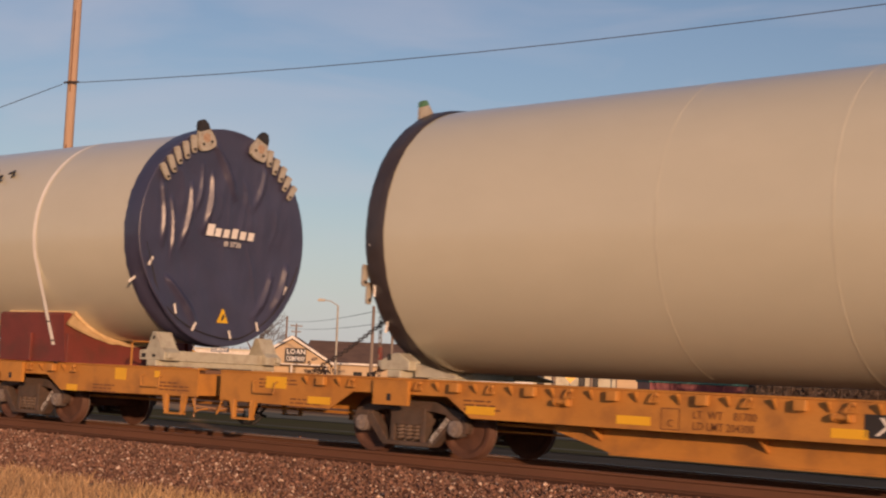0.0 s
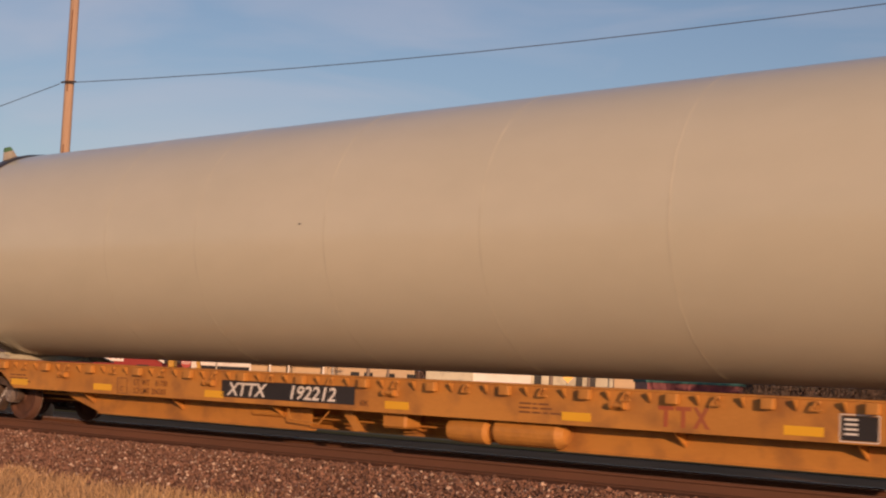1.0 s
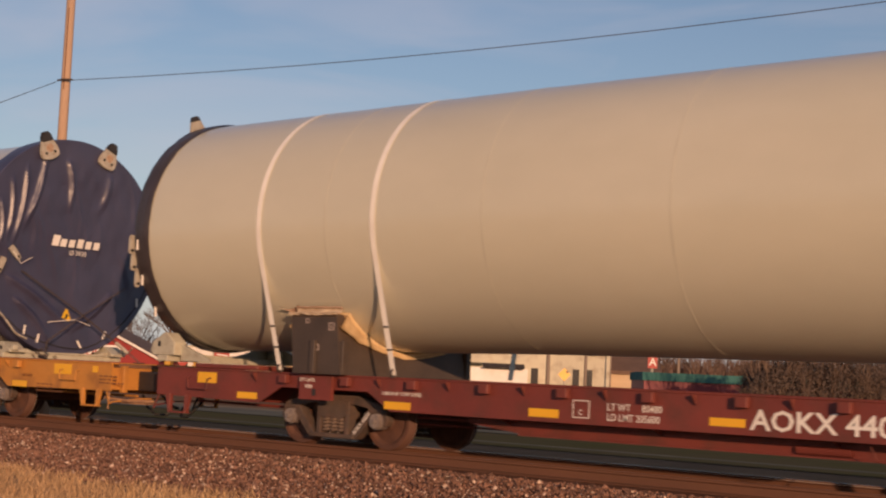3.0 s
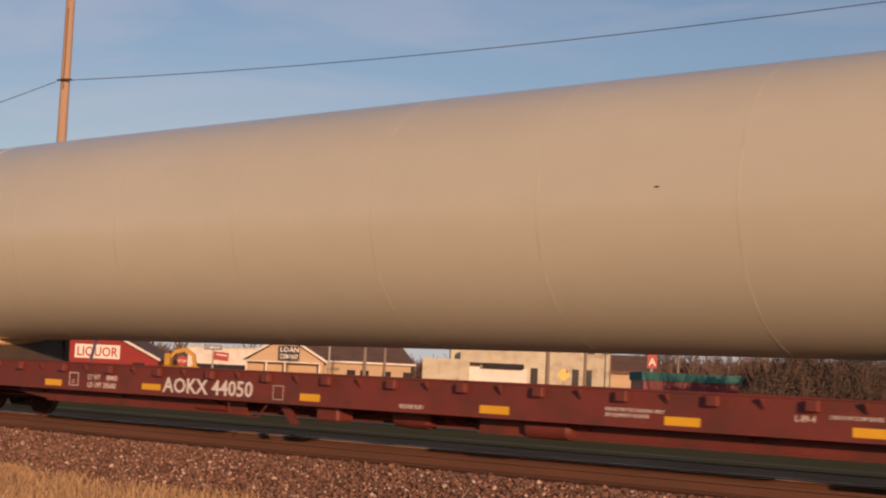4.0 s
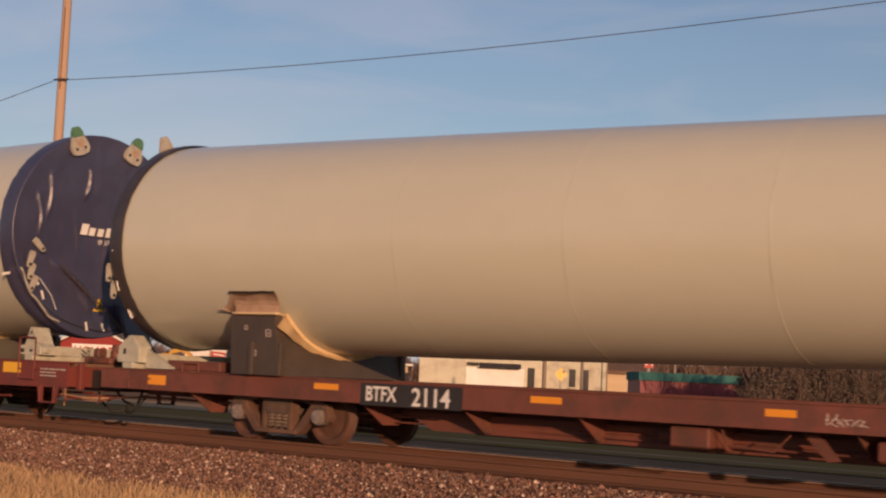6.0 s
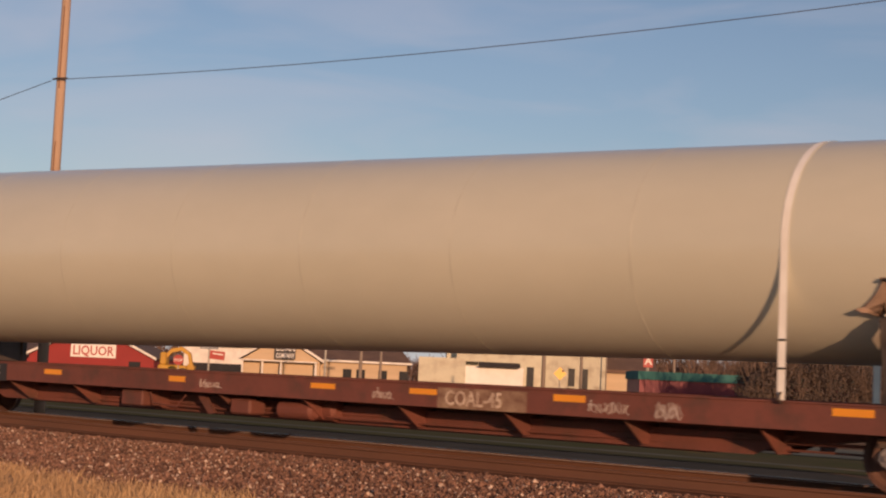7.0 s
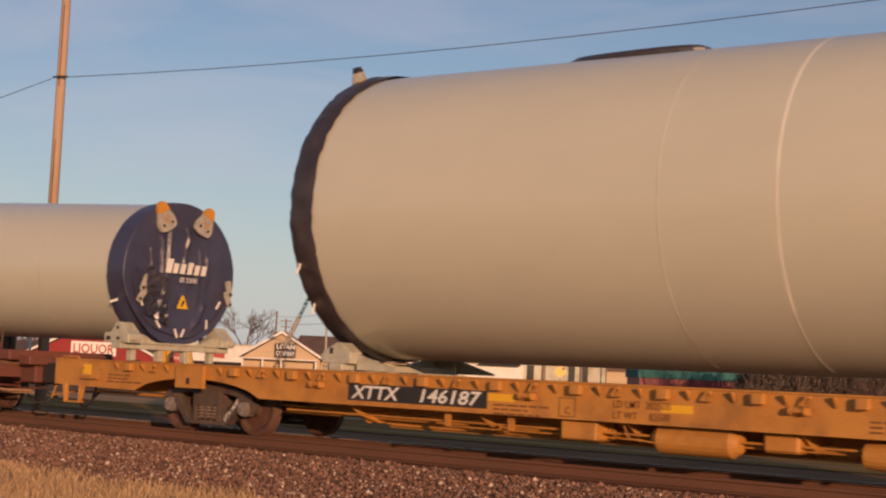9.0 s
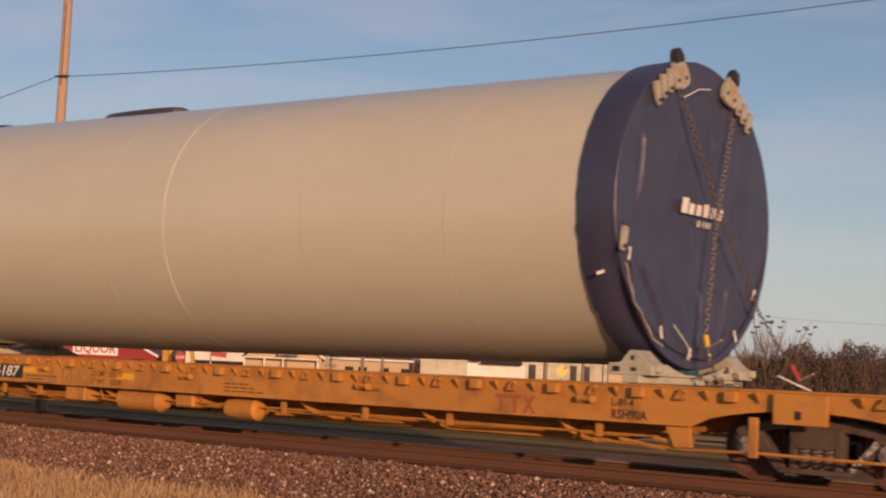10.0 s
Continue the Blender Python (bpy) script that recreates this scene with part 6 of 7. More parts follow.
M_TANW = mat("tan_siding", (0.55, 0.42, 0.27), (0.48, 0.36, 0.23), rough=0.8, fine=6, coarse=0.6, stretch=(0.2, 0.2, 3))
M_REDW = mat("red_painted_siding", (0.30, 0.03, 0.025), (0.25, 0.026, 0.022), rough=0.75, fine=6, coarse=0.5)
M_ROOF = mat("brown_shingle_roof", (0.16, 0.10, 0.07), (0.12, 0.075, 0.055), rough=0.9, fine=9, coarse=1.0, stretch=(1, 1, 3), bump=0.4)
M_STUCCO = mat("stained_white_stucco", (0.56, 0.53, 0.40), (0.48, 0.45, 0.34), rough=0.9, fine=5, coarse=0.35, stretch=(1, 1, 0.5), dirt=(0.24, 0.18, 0.13), dirt_amount=0.75, bump=0.3)
M_STUCCO2 = mat("pale_stucco", (0.60, 0.57, 0.43), (0.52, 0.49, 0.37), rough=0.9, fine=5, coarse=0.35, dirt=(0.34, 0.27, 0.2), dirt_amount=0.5, bump=0.3)
M_GLASSD = mat("dark_window_glass", (0.035, 0.034, 0.036), rough=0.15, bump=0.0)
M_TRIM = mat("white_trim", (0.80, 0.76, 0.68), rough=0.6, bump=0.03)
M_DKROOF = mat("dark_tar_roof", (0.05, 0.04, 0.035), rough=0.9, fine=10, coarse=1)
M_TEAL = mat("teal_metal", (0.05, 0.16, 0.15), (0.04, 0.13, 0.12), rough=0.85, spec=0.1)
M_CRIM = mat("crimson_metal", (0.22, 0.025, 0.035), (0.17, 0.02, 0.028), rough=0.55)
M_MACH = mat("machine_yellow", (0.55, 0.30, 0.03), (0.45, 0.24, 0.025), rough=0.6)
M_BARK = mat("bare_twigs", (0.17, 0.115, 0.08), (0.10, 0.068, 0.05), rough=0.95, fine=20, coarse=2)
M_BUSH = mat("dark_brush", (0.115, 0.085, 0.068), (0.08, 0.06, 0.05), rough=0.95, fine=10, coarse=1, rnd=0.3)
M_FAR = mat("far_winter_trees", (0.15, 0.095, 0.07), (0.11, 0.07, 0.055), rough=1.0, fine=5, coarse=0.2, rnd=0.25)


def gable_house(name, label, category, x, d, w, depth, eave, peak, wall, roof, over=0.3):
    """Gable end towards the railway."""
    t = thing(name, label, category, at=town(x, d, GZ))
    e, p = eave - GZ, peak - GZ
    part("wall", prism([(-w / 2 + over, 0), (-w / 2 + over, e), (0, p - 0.12), (w / 2 - over, e), (w / 2 - over, 0)], 0, depth, "y"), wall, t)
    k = (p - e) / (w / 2)
    for s in (-1, 1):
        part("roof", prism([(0, p), (s * w / 2, e), (s * w / 2, e + 0.14), (0, p + 0.14)], -0.35, depth + 0.3, "y"), roof, t)
        part("fascia", prism([(0, p - 0.07), (s * w / 2, e - 0.07), (s * w / 2, e + 0.15), (0, p + 0.15)], -0.42, -0.352, "y"), M_TRIM, t, "white fascia board")
    return t


def sign_board(t, x0, x1, z0, z1, y, m, lines, ink, sq=1.0):
    b = part("sign_board", box(x0, x1, y - 0.08, y, z0 - GZ, z1 - GZ), m, t)
    n = len(lines)
    h = (z1 - z0) / n
    for i, words in enumerate(lines):
        me = text_mesh(words, h * 0.95, ink, sq)
        wdt = max(v.co.x for v in me.vertices)
        part("lettering", me, None, b, at=Matrix.Translation((0.5 * (x0 + x1) - 0.46 * (x1 - x0), y - 0.085, z1 - GZ - h * (i + 1) + h * 0.17)) @ Matrix.Diagonal((0.92 * (x1 - x0) / wdt, 1, 1, 1)))


liquor = gable_house("liquor_store", "red gabled liquor store with white trim", "store", -28.75, 125, 11.2, 10, 1.35, 4.1, M_REDW, M_ROOF, 0.25)
sign_board(liquor, -1.8, 2.05, 1.31, 2.49, -0.05, M_WHITE, ("LIQUOR",), M_REDP)
part("door", box(3.2, 4.2, -0.06, 0.02, 0, 1.7), M_GLASSD, liquor)
wing = thing("store_wing", "low reddish shop wing with a shallow brown roof", "store", at=town(-37.5, 127, GZ))
part("wall", box(-4, 3.6, 0, 8, 0, 1.7), M_REDW, wing)
part("roof", prism([(-0.4, 1.7), (8.4, 1.7), (8.4, 2.1), (4, 3.0), (-0.4, 2.0)], -4.3, 3.8, "x"), M_ROOF, wing)
for k in range(3):
    part("window", box(-3.2 + 2.2 * k, -2.0 + 2.2 * k, -0.05, 0.01, 0.5, 1.4), M_GLASSD, wing)

loan = gable_house("loan_office", "tan gabled loan office with brown shingle roof", "office", -11.85, 118, 7.0, 4, 1.75, 3.85, M_TANW, M_ROOF, 0.35)
sign_board(loan, -0.45, 1.2, 1.87, 2.99, -0.5, M_BLK, ("LOAN", "COMPANY"), M_WHITE)
part("wall", box(2.8, 10.2, 1.0, 9.0, 0, 2.5), M_TANW, loan)
bm = bmesh.new()
v = [bm.verts.new(p) for p in ((0.5, 0.6, 2.5), (10.6, 0.6, 2.55), (10.6, 9.4, 2.55), (0.5, 9.4, 2.5), (1.0, 5.0, 4.42), (9.0, 5.0, 4.42))]
for q in ((0, 1, 5, 4), (1, 2, 5), (2, 3, 4, 5), (3, 0, 4), (3, 2, 1, 0)):
    bm.faces.new([v[i] for i in q])
part("roof", bm, M_ROOF, loan)
part("gutter", box(2.8, 10.62, 0.53, 0.598, 2.44, 2.6), M_TRIM, loan, "white gutter board")
for x in (2.9, -3.0, -1.4, 0.1):
    part("porch_post", box(x - 0.07, x + 0.07, -0.9, -0.76, 0, 2.3), M_TRIM, loan)
for x in (5.0, 6.1, 7.9, 9.6):
    part("window", box(x, x + 0.7, 0.94, 1.01, 0.9, 1.9), M_GLASSD, loan)
part("porch_roof", box(-3.4, 3.0, -1.1, 0.0, 2.24, 2.34), M_TRIM, loan)

white = thing("two_storey_building", "old stained white stucco two-storey building with dark windows", "building", at=town(0, 122, GZ))
part("wall", prism([(1.6, 0), (1.6, 7.36), (3.4, 7.36), (3.5, 7.2), (5.2, 7.22), (5.3, 7.0), (6.0, 7.02), (7.9, 6.96), (7.9, 6.7), (9.8, 6.6), (9.8, 0)], 0, 8, "y"), M_STUCCO2, white)
part("wall", prism([(9.8, 0), (9.8, 6.5), (15.0, 6.35), (15.0, 0)], 0.15, 8, "y"), M_STUCCO, white)
part("parapet_roof", prism([(7.7, 6.75), (7.9, 7.05), (9.7, 7.0), (13.0, 6.75), (15.1, 6.62), (15.1, 6.42), (9.8, 6.55)], -0.25, 8.1, "y"), M_DKROOF, white, "dark sagging roof edge")
part("cornice", box(8.2, 15.1, -0.2, -0.02, 6.22, 6.36), M_TRIM, white)
part("coping", box(1.5, 5.2, -0.08, 0.4, 7.3, 7.42), M_DKROOF, white)
part("rooftop_unit", box(10.4, 11.3, 1, 2, 6.5, 7.4), M_DKROOF, white)
part("rooftop_unit", box(11.6, 12.3, 1, 2, 6.4, 6.95), M_DKROOF, white)
for x0, x1, z0, z1 in ((2.6, 3.4, 3.6, 5.4), (5.8, 6.55, 3.64, 5.5), (8.74, 9.33, 3.72, 5.5), (10.35, 10.9, 3.7, 5.45), (13.17, 13.7, 3.5, 5.3), (14.45, 14.85, 3.73, 5.14), (8.35, 8.96, 0.4, 2.16), (11.9, 12.4, 0.7, 2.2), (13.1, 13.5, 0.5, 2.2)):
    wd = part("window", box(x0, x1, -0.02, 0.30, z0 - GZ, z1 - GZ), M_GLASSD, white, "tall dark boarded window")
    part("sill", box(x0 - 0.08, x1 + 0.08, -0.12, -0.021, z0 - GZ - 0.1, z0 - GZ), M_STUCCO2, wd)
    part("lintel", prism([(x0 - 0.05, z1 - GZ), (x1 + 0.05, z1 - GZ), ((x0 + x1) / 2, z1 - GZ + 0.16)], -0.07, -0.021, "y"), M_STUCCO, wd)
part("downpipe", tube([(9.85, -0.1, 0), (9.85, -0.1, 6.3)], 0.07, 6), M_STUCCO, white)
annex = thing("low_annex", "low pale annex with flat roof", "building", at=town(0, 119, GZ))
part("wall", box(-0.7, 3.14, 0, 2.5, 0, 3.2), M_STUCCO2, annex)
part("wall", box(3.141, 7.9, 0.3, 2.5, 0, 2.62), M_WHITE, annex)
part("awning", prism([(-0.6, 2.62), (0.3, 2.62), (0.3, 3.0)], 4.2, 7.6, "x"), M_DKROOF, annex)
part("block", box(2.4, 4.6, 1.2, 2.4, 3.0, 3.9), M_STUCCO2, annex)

shed = thing("low_shop", "low tan shop with small sign", "shop", at=town(17.2, 125, GZ))
part("wall", box(-1.9, 2.4, 0, 6, 0, 2.6), M_TANW, shed)
part("roof", prism([(-0.3, 2.6), (6.3, 2.6), (6.3, 2.9), (3, 4.3), (-0.3, 2.9)], -2.1, 2.6, "x"), M_ROOF, shed)
part("window", box(0.8, 1.6, -0.05, 0.02, 1.6, 2.3), M_GLASSD, shed)
barn = thing("metal_shed", "crimson metal shed with a teal upper band", "shed", at=town(14.6, 80, GZ))
part("wall", box(-2.9, 3.4, 0, 5, 0, 2.02), M_CRIM, barn)
part("upper_band", prism([(0, 2.021), (5, 2.021), (5, 2.46), (2.5, 2.50), (-0.15, 2.48), (-0.15, 2.021)], -3.0, 3.5, "x"), M_TEAL, barn, "teal metal upper band and roof")
for k in range(5):
    part("rib", box(-2.6 + 1.25 * k, -2.5 + 1.25 * k, -0.06, -0.001, 0, 2.0), M_CRIM, barn)
barn2 = copy_thing(barn, town(21.6, 84, GZ))
pale = thing("long_store", "long pale flat-roofed store", "store", at=town(-19.2, 140, GZ))
part("wall", box(-4.2, 4.3, 0, 9, 0, 3.45), M_TRIM, pale)
part("coping", box(-4.3, 4.4, -0.1, 9.1, 3.451, 3.6), M_STUCCO2, pale)
part("store_front", box(-3.5, 3.5, -0.06, 0.0, 0, 1.9), M_GLASSD, pale)
csign = thing("shop_sign", "blue-grey sign above a red banner on a post", "sign", at=town(-18.3, 122, GZ))
part("post", tube([(0, 0.1, 0), (0, 0.1, 3.4)], 0.08, 8), M_LUG, csign)
sign_board(csign, -0.75, 0.75, 2.45, 2.87, 0, mat("blue_grey_board", (0.10, 0.14, 0.20), rough=0.6), ("COMPANY",), M_WHITE)
part("banner", prism([(0.1, 2.95), (1.35, 2.85), (1.3, 2.15), (0.05, 2.25)], -0.04, 0.0, "y"), M_REDP, csign, "red and white banner")
part("banner_stripe", prism([(0.3, 2.75), (1.2, 2.66), (1.2, 2.56), (0.3, 2.65)], -0.046, -0.041, "y"), M_WHITE, csign)

digger = thing("backhoe", "yellow backhoe with folded boom parked by the stores", "backhoe", at=town(-18.3, 105, GZ))
part("body", box(-1.1, 1.0, 0, 1.8, 0.9, 1.6, 0.08), M_MACH, digger)
part("cab", box(-1.0, -0.55, 0.2, 1.6, 1.6, 2.5, 0.08), M_MACH, digger)
part("boom", prism([(-0.9, 2.0), (-0.3, 2.75), (0.5, 2.95), (1.15, 2.5), (1.35, 1.6), (1.1, 1.6), (0.95, 2.35), (0.45, 2.65), (-0.2, 2.5), (-0.7, 1.9)], 0.5, 0.9, "y"), M_MACH, digger)
part("bucket", prism([(1.0, 1.7), (1.5, 1.6), (1.4, 1.0), (1.0, 0.9)], 0.3, 1.1, "y"), M_MACH, digger)
for x, r in ((-0.8, 0.5), (0.75, 0.7)):
    for y in (-0.1, 1.7):
        part("wheel", lathe([(-0.15, 0.0), (-0.15, r), (0.15, r), (0.15, 0.0)], "y", 20, centre=(x, y, r)), M_DARK, digger)

stop = thing("stop_sign", "red octagonal stop sign on a post", "road sign", at=town(-17.07, 100, GZ))
part("post", tube([(0, 0.05, 0), (0, 0.05, 2.2)], 0.04, 6), M_LUG, stop)
part("octagon", prism([(0.37 * math.cos(radians(22.5 + 45 * k)), 1.97 + 0.37 * math.sin(radians(22.5 + 45 * k))) for k in range(8)], -0.02, 0.0, "y"), M_REDP, stop)
part("lettering", text_mesh("STOP", 0.24, M_WHITE), None, stop, at=(-0.3, -0.024, 1.88))
diam = thing("warning_sign", "yellow diamond road sign on a post", "road sign", at=town(6.4, 70, GZ))
part("post", tube([(0, 0.05, 0), (0, 0.05, 2.3)], 0.04, 6), M_LUG, diam)
part("diamond", prism([(-0.31, 2.08), (0, 1.76), (0.31, 2.08), (0, 2.40)], -0.02, 0.0, "y"), M_REFL, diam)
part("arrow", prism([(0.05, 2.22), (0.16, 2.14), (0.2, 2.27)], -0.025, -0.0205, "y"), M_BLK, diam)
ea = thing("tall_shop_sign", "tall red sign with white letters", "sign", at=town(12.9, 85, GZ))
part("post", tube([(0, 0.15, 0), (0, 0.15, 3.0)], 0.09, 8), M_LUG, ea)
part("board", box(-0.28, 0.28, -0.05, 0.05, 2.75, 4.2), M_REDP, ea)
for w, z in (("E", 3.62), ("A", 2.92)):
    part("lettering", text_mesh(w, 0.62, M_WHITE), None, ea, at=(-0.2, -0.056, z))


def pole(name, label, x, d, top, r, arms=(), lean=0.0, group="utility poles", m=None):
    t = thing(name, label, "utility pole", group, at=town(x, d, GZ))
    part("shaft", tube([(-lean, 0, 0), (-lean * 0.5, 0, (top - GZ) / 2), (0, 0, top - GZ)], r, 12, taper=r * 0.75), m or M_POLE2, t, smooth=True)
    for z, w in arms:
        a = part("crossarm", box(-w, w, -0.06, 0.06, z - GZ - 0.06, z - GZ + 0.06), M_POLE2, t)
        for k in (-0.9, -0.5, 0.5, 0.9):
            part("insulator", lathe([(0, 0.0), (0, 0.035), (0.09, 0.05), (0.12, 0.0)], "z", 8, centre=(k * w, 0, z - GZ + 0.06)), M_LUG, a)
    return t


big = pole("utility_pole", "tall weathered brown wooden utility pole", -10.57, 40, 13.2, 0.155, lean=-0.04, m=M_POLE)
part("bracket", tube([(-0.17, -0.19, 9.42), (0.0, -0.24, 9.45), (0.25, -0.2, 9.46)], 0.028, 6), M_CHAIN, big)
for z in (11.0, 9.9, 7.2, 6.4):
    part("seam_crack", box(-0.012, 0.012, -0.158, -0.145, z - 0.7, z + 0.5), M_TIE, big)
p1 = pole("utility_pole", "plain grey-brown utility pole", 4.80, 60, 5.9, 0.095)
part("lamp_head", prism([(-0.45, 4.75), (-0.3, 4.35), (-0.22, 4.38), (-0.38, 4.8)], -0.06, 0.06, "y"), M_LUG, p1)
part("lamp_arm", tube([(0, 0, 4.9), (-0.3, 0, 4.6)], 0.02, 5), M_LUG, p1)
pole("utility_pole", "plain grey-brown utility pole", 9.53, 90, 5.55, 0.11)
pole("utility_pole", "thin dark mast beside a building", 14.9, 121, 7.2, 0.06)
pole("utility_pole", "distant utility pole with a crossarm", 22.06, 130, 8.3, 0.14, ((8.1, 0.7), (7.5, 0.4)))
pole("utility_pole", "plain distant wooden utility pole", -3.66, 80, 4.9, 0.11)
pole("utility_pole", "distant utility pole with a crossarm", -18.9, 180, 7.9, 0.16, ())
pole("utility_pole", "distant utility pole with a crossarm", -17.7, 180, 7.0, 0.14, ((6.72, 0.75), (6.0, 0.6)))
pole("utility_pole", "distant utility pole with a crossarm", -3.2, 100, 4.95, 0.11, ((4.9, 0.6), (4.2, 0.5)))
lampp = thing("street_lamp", "grey cobra-head street lamp on a tall post", "street lamp", at=town(-7.05, 100, GZ))
part("post", tube([(0.06, 0, 0), (0, 0, 6.4)], 0.09, 8, taper=0.06), M_LUG, lampp)
part("arm", tube([(0, 0, 6.35), (-0.5, 0, 6.65), (-0.95, 0, 6.72)], 0.04, 6), M_LUG, lampp)
part("head", prism([(-0.9, 6.62), (-1.35, 6.6), (-1.45, 6.7), (-1.3, 6.8), (-0.9, 6.78)], -0.12, 0.12, "y"), M_LUG, lampp)


def wire(label, pts, r):
    t = thing("overhead_wire", label, "wire", "overhead wires", at=TOWN)
    part("strand", tube(pts, r, 5), M_WIRE, t)


def hang(p, q, sag, n=14):
    return [tuple(p[i] + (q[i] - p[i]) * k / n - (sag * 4 * (k / n) * (1 - k / n) if i == 2 else 0) for i in range(3)) for k in range(n + 1)]


wire("thin dark overhead wire from the pole across the track", hang((-10.42, 39.9, 8.86), (20.5, 23.6, 10.39), 0.535), 0.011)
wire("thin dark overhead wire from the pole", hang((-10.8, 39.9, 8.80), (-26.0, 46, 4.4), 0.1), 0.011)
for z in (4.6, 3.9):
    wire("thin dark distant overhead wire", hang((-18.9, 178, z + 2.6), (-3.66, 80, z), 0.3), 0.016)
    wire("thin dark distant overhead wire", hang((-3.66, 80, z), (22, 130, z + 3.2), 0.5), 0.011)
wire("thin dark distant overhead wire", hang((22, 130, 8.0), (60, 150, 8.6), 0.6), 0.011)

# ---- trees and brush ----


def twig_mesh(name, segs):
    """Thin three-sided sticks: rows of (start, end, r0, r1)."""
    s = np.array([(*a, *b, r, q) for a, b, r, q in segs])
    p, e = s[:, 0:3], s[:, 3:6]
    d = e - p
    d /= np.linalg.norm(d, axis=1, keepdims=True) + 1e-9
    ref = np.where(np.abs(d[:, 2:3]) > 0.9, [[1.0, 0, 0]], [[0, 0, 1.0]])
    u = np.cross(d, ref)
    u /= np.linalg.norm(u, axis=1, keepdims=True) + 1e-9
    w = np.cross(d, u)
    vs = []
    for k in range(3):
        a = 2 * math.pi * k / 3
        o = math.cos(a) * u + math.sin(a) * w
        vs += [p + o * s[:, 6:7], e + o * s[:, 7:8]]
    v = np.stack(vs, 1).reshape(-1, 3)
    b = 6 * np.arange(len(s))[:, None]
    faces = np.concatenate([b + [[0, 2, 3, 1]], b + [[2, 4, 5, 3]], b + [[4, 0, 1, 5]]])
    me = bpy.data.meshes.new(name)
    me.from_pydata(v.tolist(), [], faces.tolist())
    return me


def grow(rng, p, d, ln, r, level, out, spread):
    q = p + d * ln
    out.append((tuple(p), tuple(q), r, r * 0.7))
    if level == 0:
        return
    n = rng.choice((2, 3, 3)) if level > 1 else rng.choice((3, 4))
    for _ in range(n):
        nd = (d + Vector((rng.gauss(0, spread), rng.gauss(0, spread), rng.gauss(0.10, spread * 0.6)))).normalized()
        grow(rng, p + d * ln * rng.uniform(0.55, 1.0), nd, ln * rng.uniform(0.6, 0.85), r * 0.62, level - 1, out, spread)


def bare_tree(label, x, d, top, seed, r=0.2, levels=6, base=None):
    rng = random.Random(seed)
    h = top - GZ
    t = thing("bare_tree", label, "tree", "bare trees", at=town(x, d, GZ))
    part("trunk", tube([(0, 0, 0), (0.05, 0, h * 0.14), (0, 0.05, h * 0.28)], r, 9, taper=r * 0.7), M_BARK, t)
    segs = []
    for k in range(4):
        a = k * 1.7 + rng.uniform(-0.4, 0.4)
        grow(rng, Vector((0, 0, h * (0.2 + 0.03 * k))), Vector((math.cos(a) * 0.5, math.sin(a) * 0.5, 0.9)).normalized(), h * 0.2, r * 0.5, levels, segs, 0.42)
    part("crown", twig_mesh("crown", segs), M_BARK, t, "bare twiggy crown")


bare_tree("bare winter tree behind the stores", -26.0, 150, 11.6, 3, 0.28)
bare_tree("bare winter tree behind the stores", -18.6, 150, 9.2, 4, 0.22)
bare_tree("bare winter tree behind the stores", -33.0, 165, 9.0, 5, 0.22, 5)
for k, (x, d, top) in enumerate(((20.9, 142, 7.6), (23.4, 150, 8.6), (26.4, 146, 7.4), (30.2, 150, 6.6), (46.5, 150, 7.6), (50.5, 156, 8.0), (36.0, 160, 6.4))):
    bare_tree("hazy brown bare tree behind the street", x, d, top, 60 + k, 0.16, 6)
bare_tree("bare winter tree behind the stores", -10.5, 190, 6.6, 6, 0.2, 5)


def brush(name, label, x, d, w, dp, h, seed, n, m, stems=60, loose=0.0):
    """A thicket: upright stems with many small twigs and dead leaves, ragged on top."""
    rng = random.Random(seed)
    t = thing(name, label, "shrub", "roadside thickets", at=town(x, d, GZ))
    segs = []
    for _ in range(stems):
        px, py = rng.uniform(-w / 2, w / 2), rng.uniform(-dp / 2, dp / 2)
        hh = h * (0.55 + 0.45 * noise.noise((px * 0.5 + seed, py * 0.4, 0.3)) + rng.uniform(0, 0.3)) * (1 - 0.35 * (2 * px / w) ** 4)
        grow(rng, Vector((px, py, 0)), Vector((rng.gauss(0, 0.12), rng.gauss(0, 0.12), 1)).normalized(), max(0.4, hh * 0.36), 0.03, 4, segs, 0.33)
    part("stem_tangle", twig_mesh("stem_tangle", segs), M_BARK, t, "thin bare stems")["kind"] = "stuff"
    r = np.random.default_rng(seed)
    px = r.uniform(-w / 2, w / 2, n)
    py = r.uniform(-dp / 2, dp / 2, n)
    tops = np.array([h * (0.68 + 0.3 * noise.noise((a * 0.6 + seed, b * 0.3, 1.7)) + 0.15 * noise.noise((a * 2.5, b, seed))) for a, b in zip(px, py)]) * (1 - 0.4 * (2 * px / w) ** 6)
    pz = tops * r.uniform(0.0, 1.0, n) ** 0.7
    sz = 0.03 + 0.03 * r.random(n)
    a = r.uniform(0, 2 * np.pi, (n, 2))
    u = np.stack([np.cos(a[:, 0]), np.sin(a[:, 0]), 0.4 * np.sin(a[:, 1])], 1) * sz[:, None]
    w2 = np.stack([0.3 * np.cos(a[:, 1]), 0.3 * np.sin(a[:, 0]), np.ones(n)], 1) * sz[:, None]
    c = np.stack([px, py, pz], 1)
    v = np.stack([c - u - w2, c + u - w2 * 0.6, c + u * 0.6 + w2], 1).reshape(-1, 3)
    me = bpy.data.meshes.new("dead_leaves")
    me.from_pydata(v.tolist(), [], (3 * np.arange(n)[:, None] + [[0, 1, 2]]).tolist())
    part("dead_leaves", me, m, t, "mass of small dead leaves")["kind"] = "stuff"


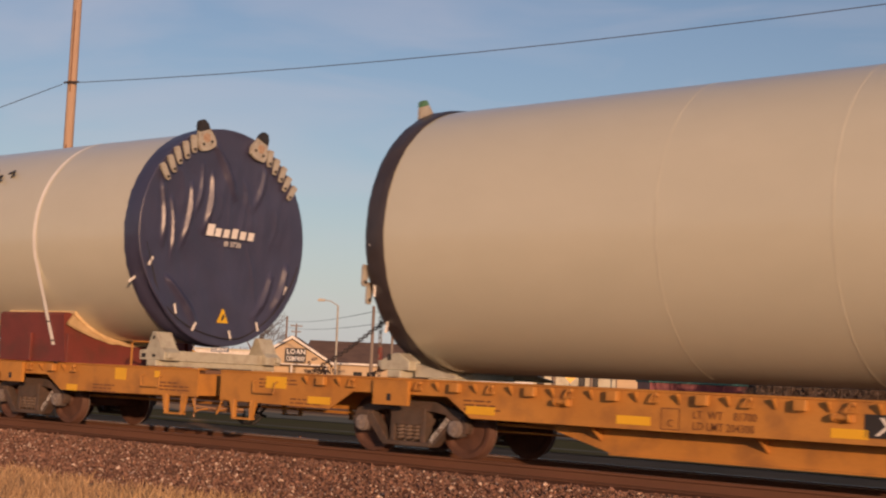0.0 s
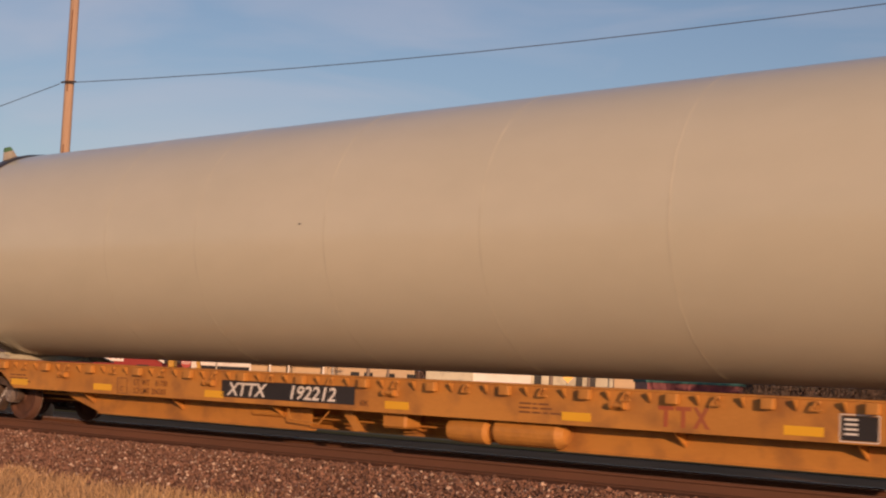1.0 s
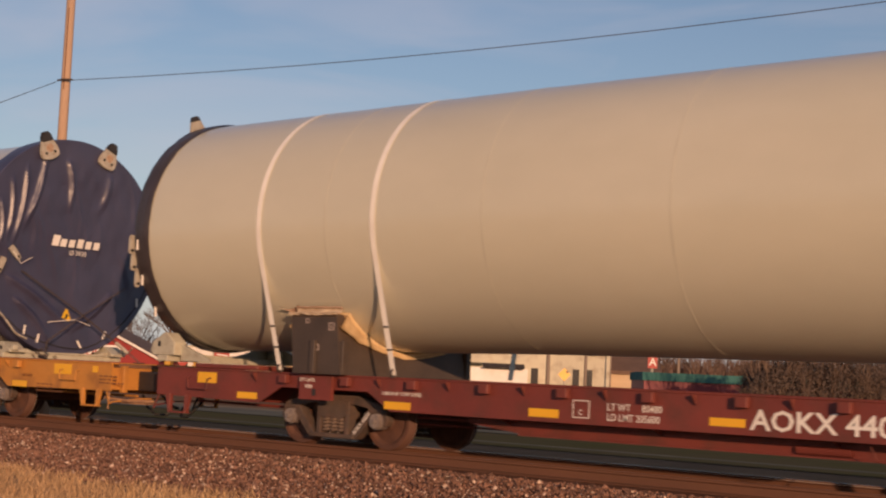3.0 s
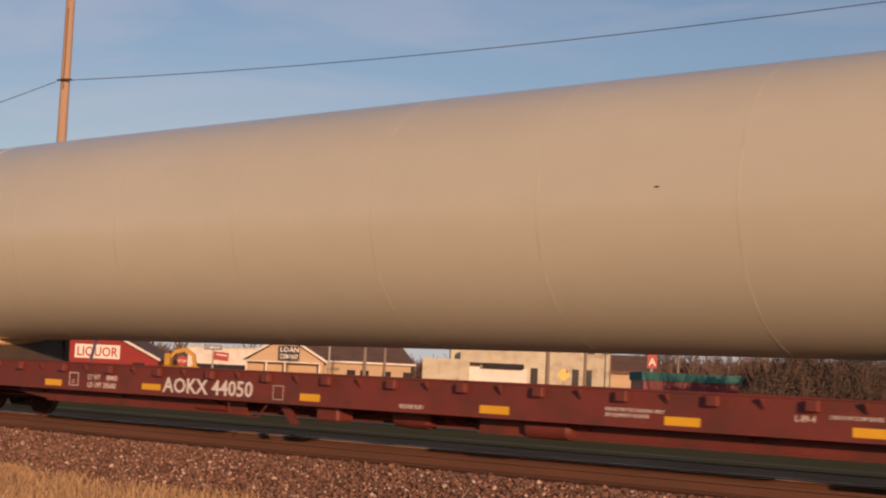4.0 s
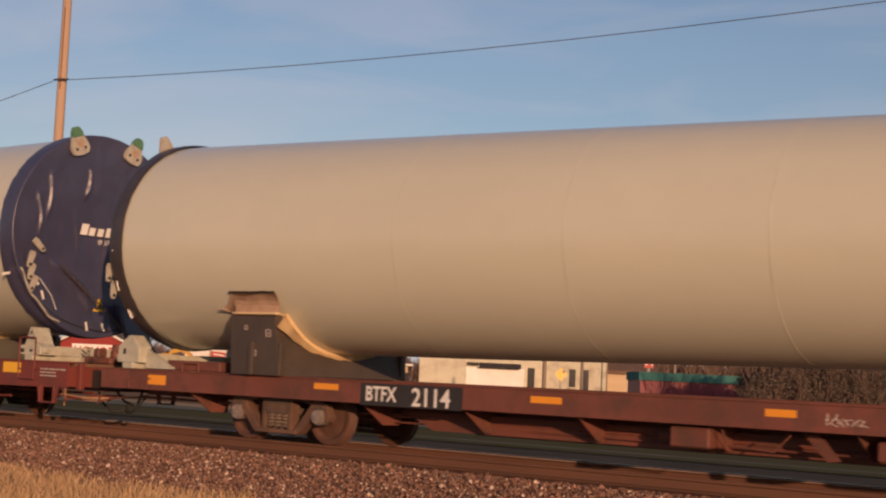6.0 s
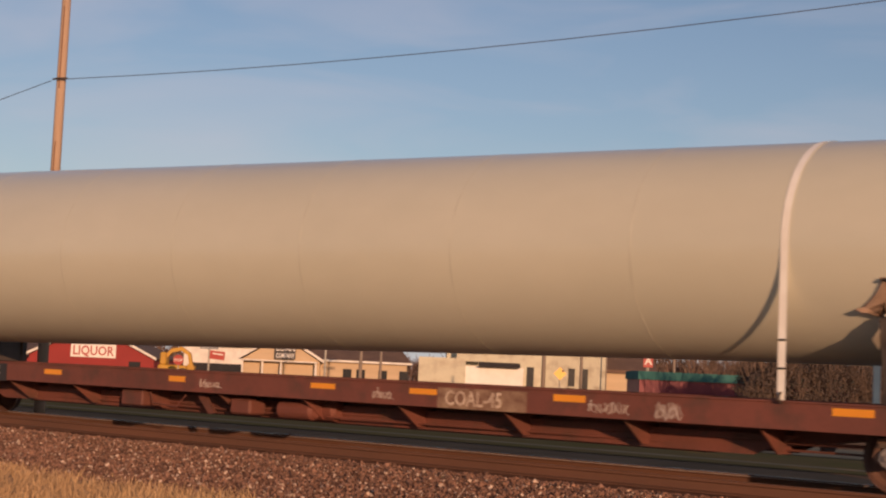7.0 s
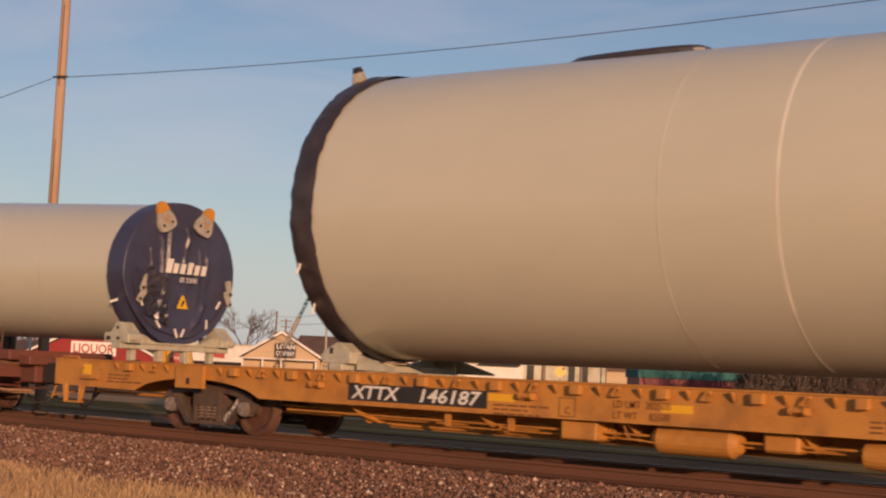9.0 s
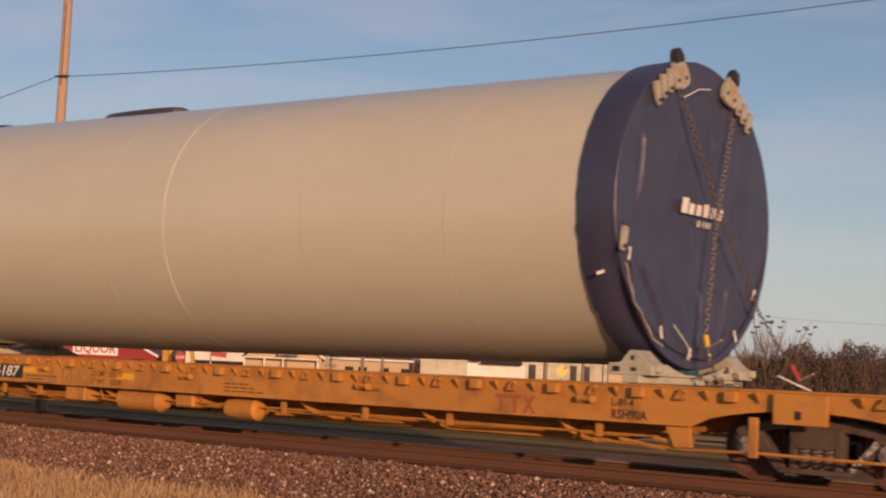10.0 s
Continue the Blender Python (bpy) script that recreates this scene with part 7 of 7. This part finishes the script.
brush("shrub", "dark tangled winter brush beside the street", 18.6, 70, 7.0, 3.0, 5.0, 21, 26000, M_BUSH, 70)
brush("shrub", "dark tangled winter brush beside the street", 25.5, 72, 7.5, 3.0, 5.2, 22, 26000, M_BUSH, 70)
brush("shrub", "dark tangled winter brush beside the street", 33.0, 74, 7.5, 3.0, 5.4, 23, 18000, M_BUSH, 50)
# tall weed-like shrub with seed heads
rng = random.Random(77)
tall = thing("tall_shrub", "tall leafless shrub with clustered seed heads", "shrub", at=town(16.15, 69, GZ))
segs = []
HEAD = bmesh.new()
bmesh.ops.create_icosphere(HEAD, subdivisions=2, radius=0.09)
for v in HEAD.verts:
    v.co = Vector((v.co.x * 1.5, v.co.y * 1.2, v.co.z * 0.5)) * (1 + 0.6 * noise.noise(v.co * 22))
HEAD = mesh_of("seed_head", HEAD)
HEAD.materials.append(M_BUSH)
for k in range(22):
    a = rng.uniform(-0.42, 0.42)
    q = Vector((math.sin(a) * 5.3, rng.uniform(-0.6, 0.6), math.cos(a) * 5.3 * rng.uniform(0.82, 1.03)))
    mid = q * 0.5 + Vector((rng.gauss(0, 0.1), 0, 0.1))
    segs += [((0.2 * a, 0, 0), tuple(mid), 0.022, 0.014), (tuple(mid), tuple(q), 0.014, 0.007)]
    for _ in range(6):
        e = mid + (q - mid) * rng.uniform(0.2, 0.9) + Vector((rng.gauss(0, 0.25), rng.gauss(0, 0.2), rng.uniform(0.2, 0.6)))
        segs.append((tuple(mid + (q - mid) * rng.uniform(0, 0.5)), tuple(e), 0.012, 0.006))
    part("seed_head", HEAD, None, tall, at=pose(q.x, q.y, q.z, 0, 0, 40 * k))
part("stem_tangle", twig_mesh("stem_tangle", segs), M_BARK, tall)["kind"] = "stuff"


def far_wood(x0, x1, d, h, seed, n):
    rng = random.Random(seed)
    segs = []
    for _ in range(n):
        x, y = rng.uniform(x0, x1), rng.uniform(-12, 12)
        hh = h * (0.75 + 0.35 * noise.noise((x * 0.06, seed, 0)) + 0.2 * noise.noise((x * 0.3, seed, 2)) + rng.uniform(-0.1, 0.1))
        p = Vector((x, y, 0))
        q = Vector((x + rng.gauss(0, 0.3), y, hh * 0.6))
        segs.append((tuple(p), tuple(q), 0.16, 0.09))
        for _ in range(9):
            s = p + (q - p) * rng.uniform(0.35, 1.0)
            e = s + Vector((rng.gauss(0, 1.0), rng.gauss(0, 0.8), rng.uniform(0.2, 1) * hh * 0.38))
            segs.append((tuple(s), tuple(e), 0.07, 0.035))
    tagged(part("far_wood", twig_mesh("far_wood", segs), M_FAR, at=town(0, d, GZ)), "hazy brown line of distant winter trees", "trees", kind="stuff")


far_wood(14, 120, 210, 9.0, 91, 1500)
far_wood(-90, 14, 230, 6.6, 92, 800)
far_wood(60, 260, 330, 14, 93, 600)
far_wood(-200, -60, 330, 10, 94, 500)

# ---- the moon ----
M_MOON = bpy.data.materials.new("pale_moon")
M_MOON.use_nodes = True
mn, ml = M_MOON.node_tree.nodes, M_MOON.node_tree.links
em, tr, mixs, mnz = mn.new("ShaderNodeEmission"), mn.new("ShaderNodeBsdfTransparent"), mn.new("ShaderNodeMixShader"), mn.new("ShaderNodeTexNoise")
mnz.inputs["Scale"].default_value = 0.09
mrp = mn.new("ShaderNodeMapRange")
mrp.inputs[1].default_value, mrp.inputs[2].default_value, mrp.inputs[3].default_value, mrp.inputs[4].default_value = 0.35, 0.65, 0.08, 0.5
em.inputs[0].default_value, em.inputs[1].default_value = (0.9, 0.88, 0.86, 1), 0.75
mtc = mn.new("ShaderNodeTexCoord")
ml.new(mtc.outputs["Object"], mnz.inputs["Vector"])
ml.new(mnz.outputs["Fac"], mrp.inputs[0])
ml.new(mrp.outputs[0], mixs.inputs[0])
ml.new(tr.outputs[0], mixs.inputs[1])
ml.new(em.outputs[0], mixs.inputs[2])
ml.new(mixs.outputs[0], mn["Material Output"].inputs[0])
bm = bmesh.new()
bmesh.ops.create_uvsphere(bm, u_segments=24, v_segments=14, radius=13.5)
tagged(part("moon", bm, M_MOON, at=town(480, 3500, 536), smooth=True), "pale daytime moon in the sky", "moon", kind="structure")


def motions():
    for ob, x in TRAIN:
        walk(ob, [(t, pose(x - SPEED * t, 0, 0)) for t in (0.0, 5.0, 10.0)])
    for w, k in WHEELS:
        walk(w, [(f / FPS, pose(k, 0, 0.425, 0, -math.degrees(SPEED * f / FPS / 0.425), 0)) for f in range(0, 301)])


motions()
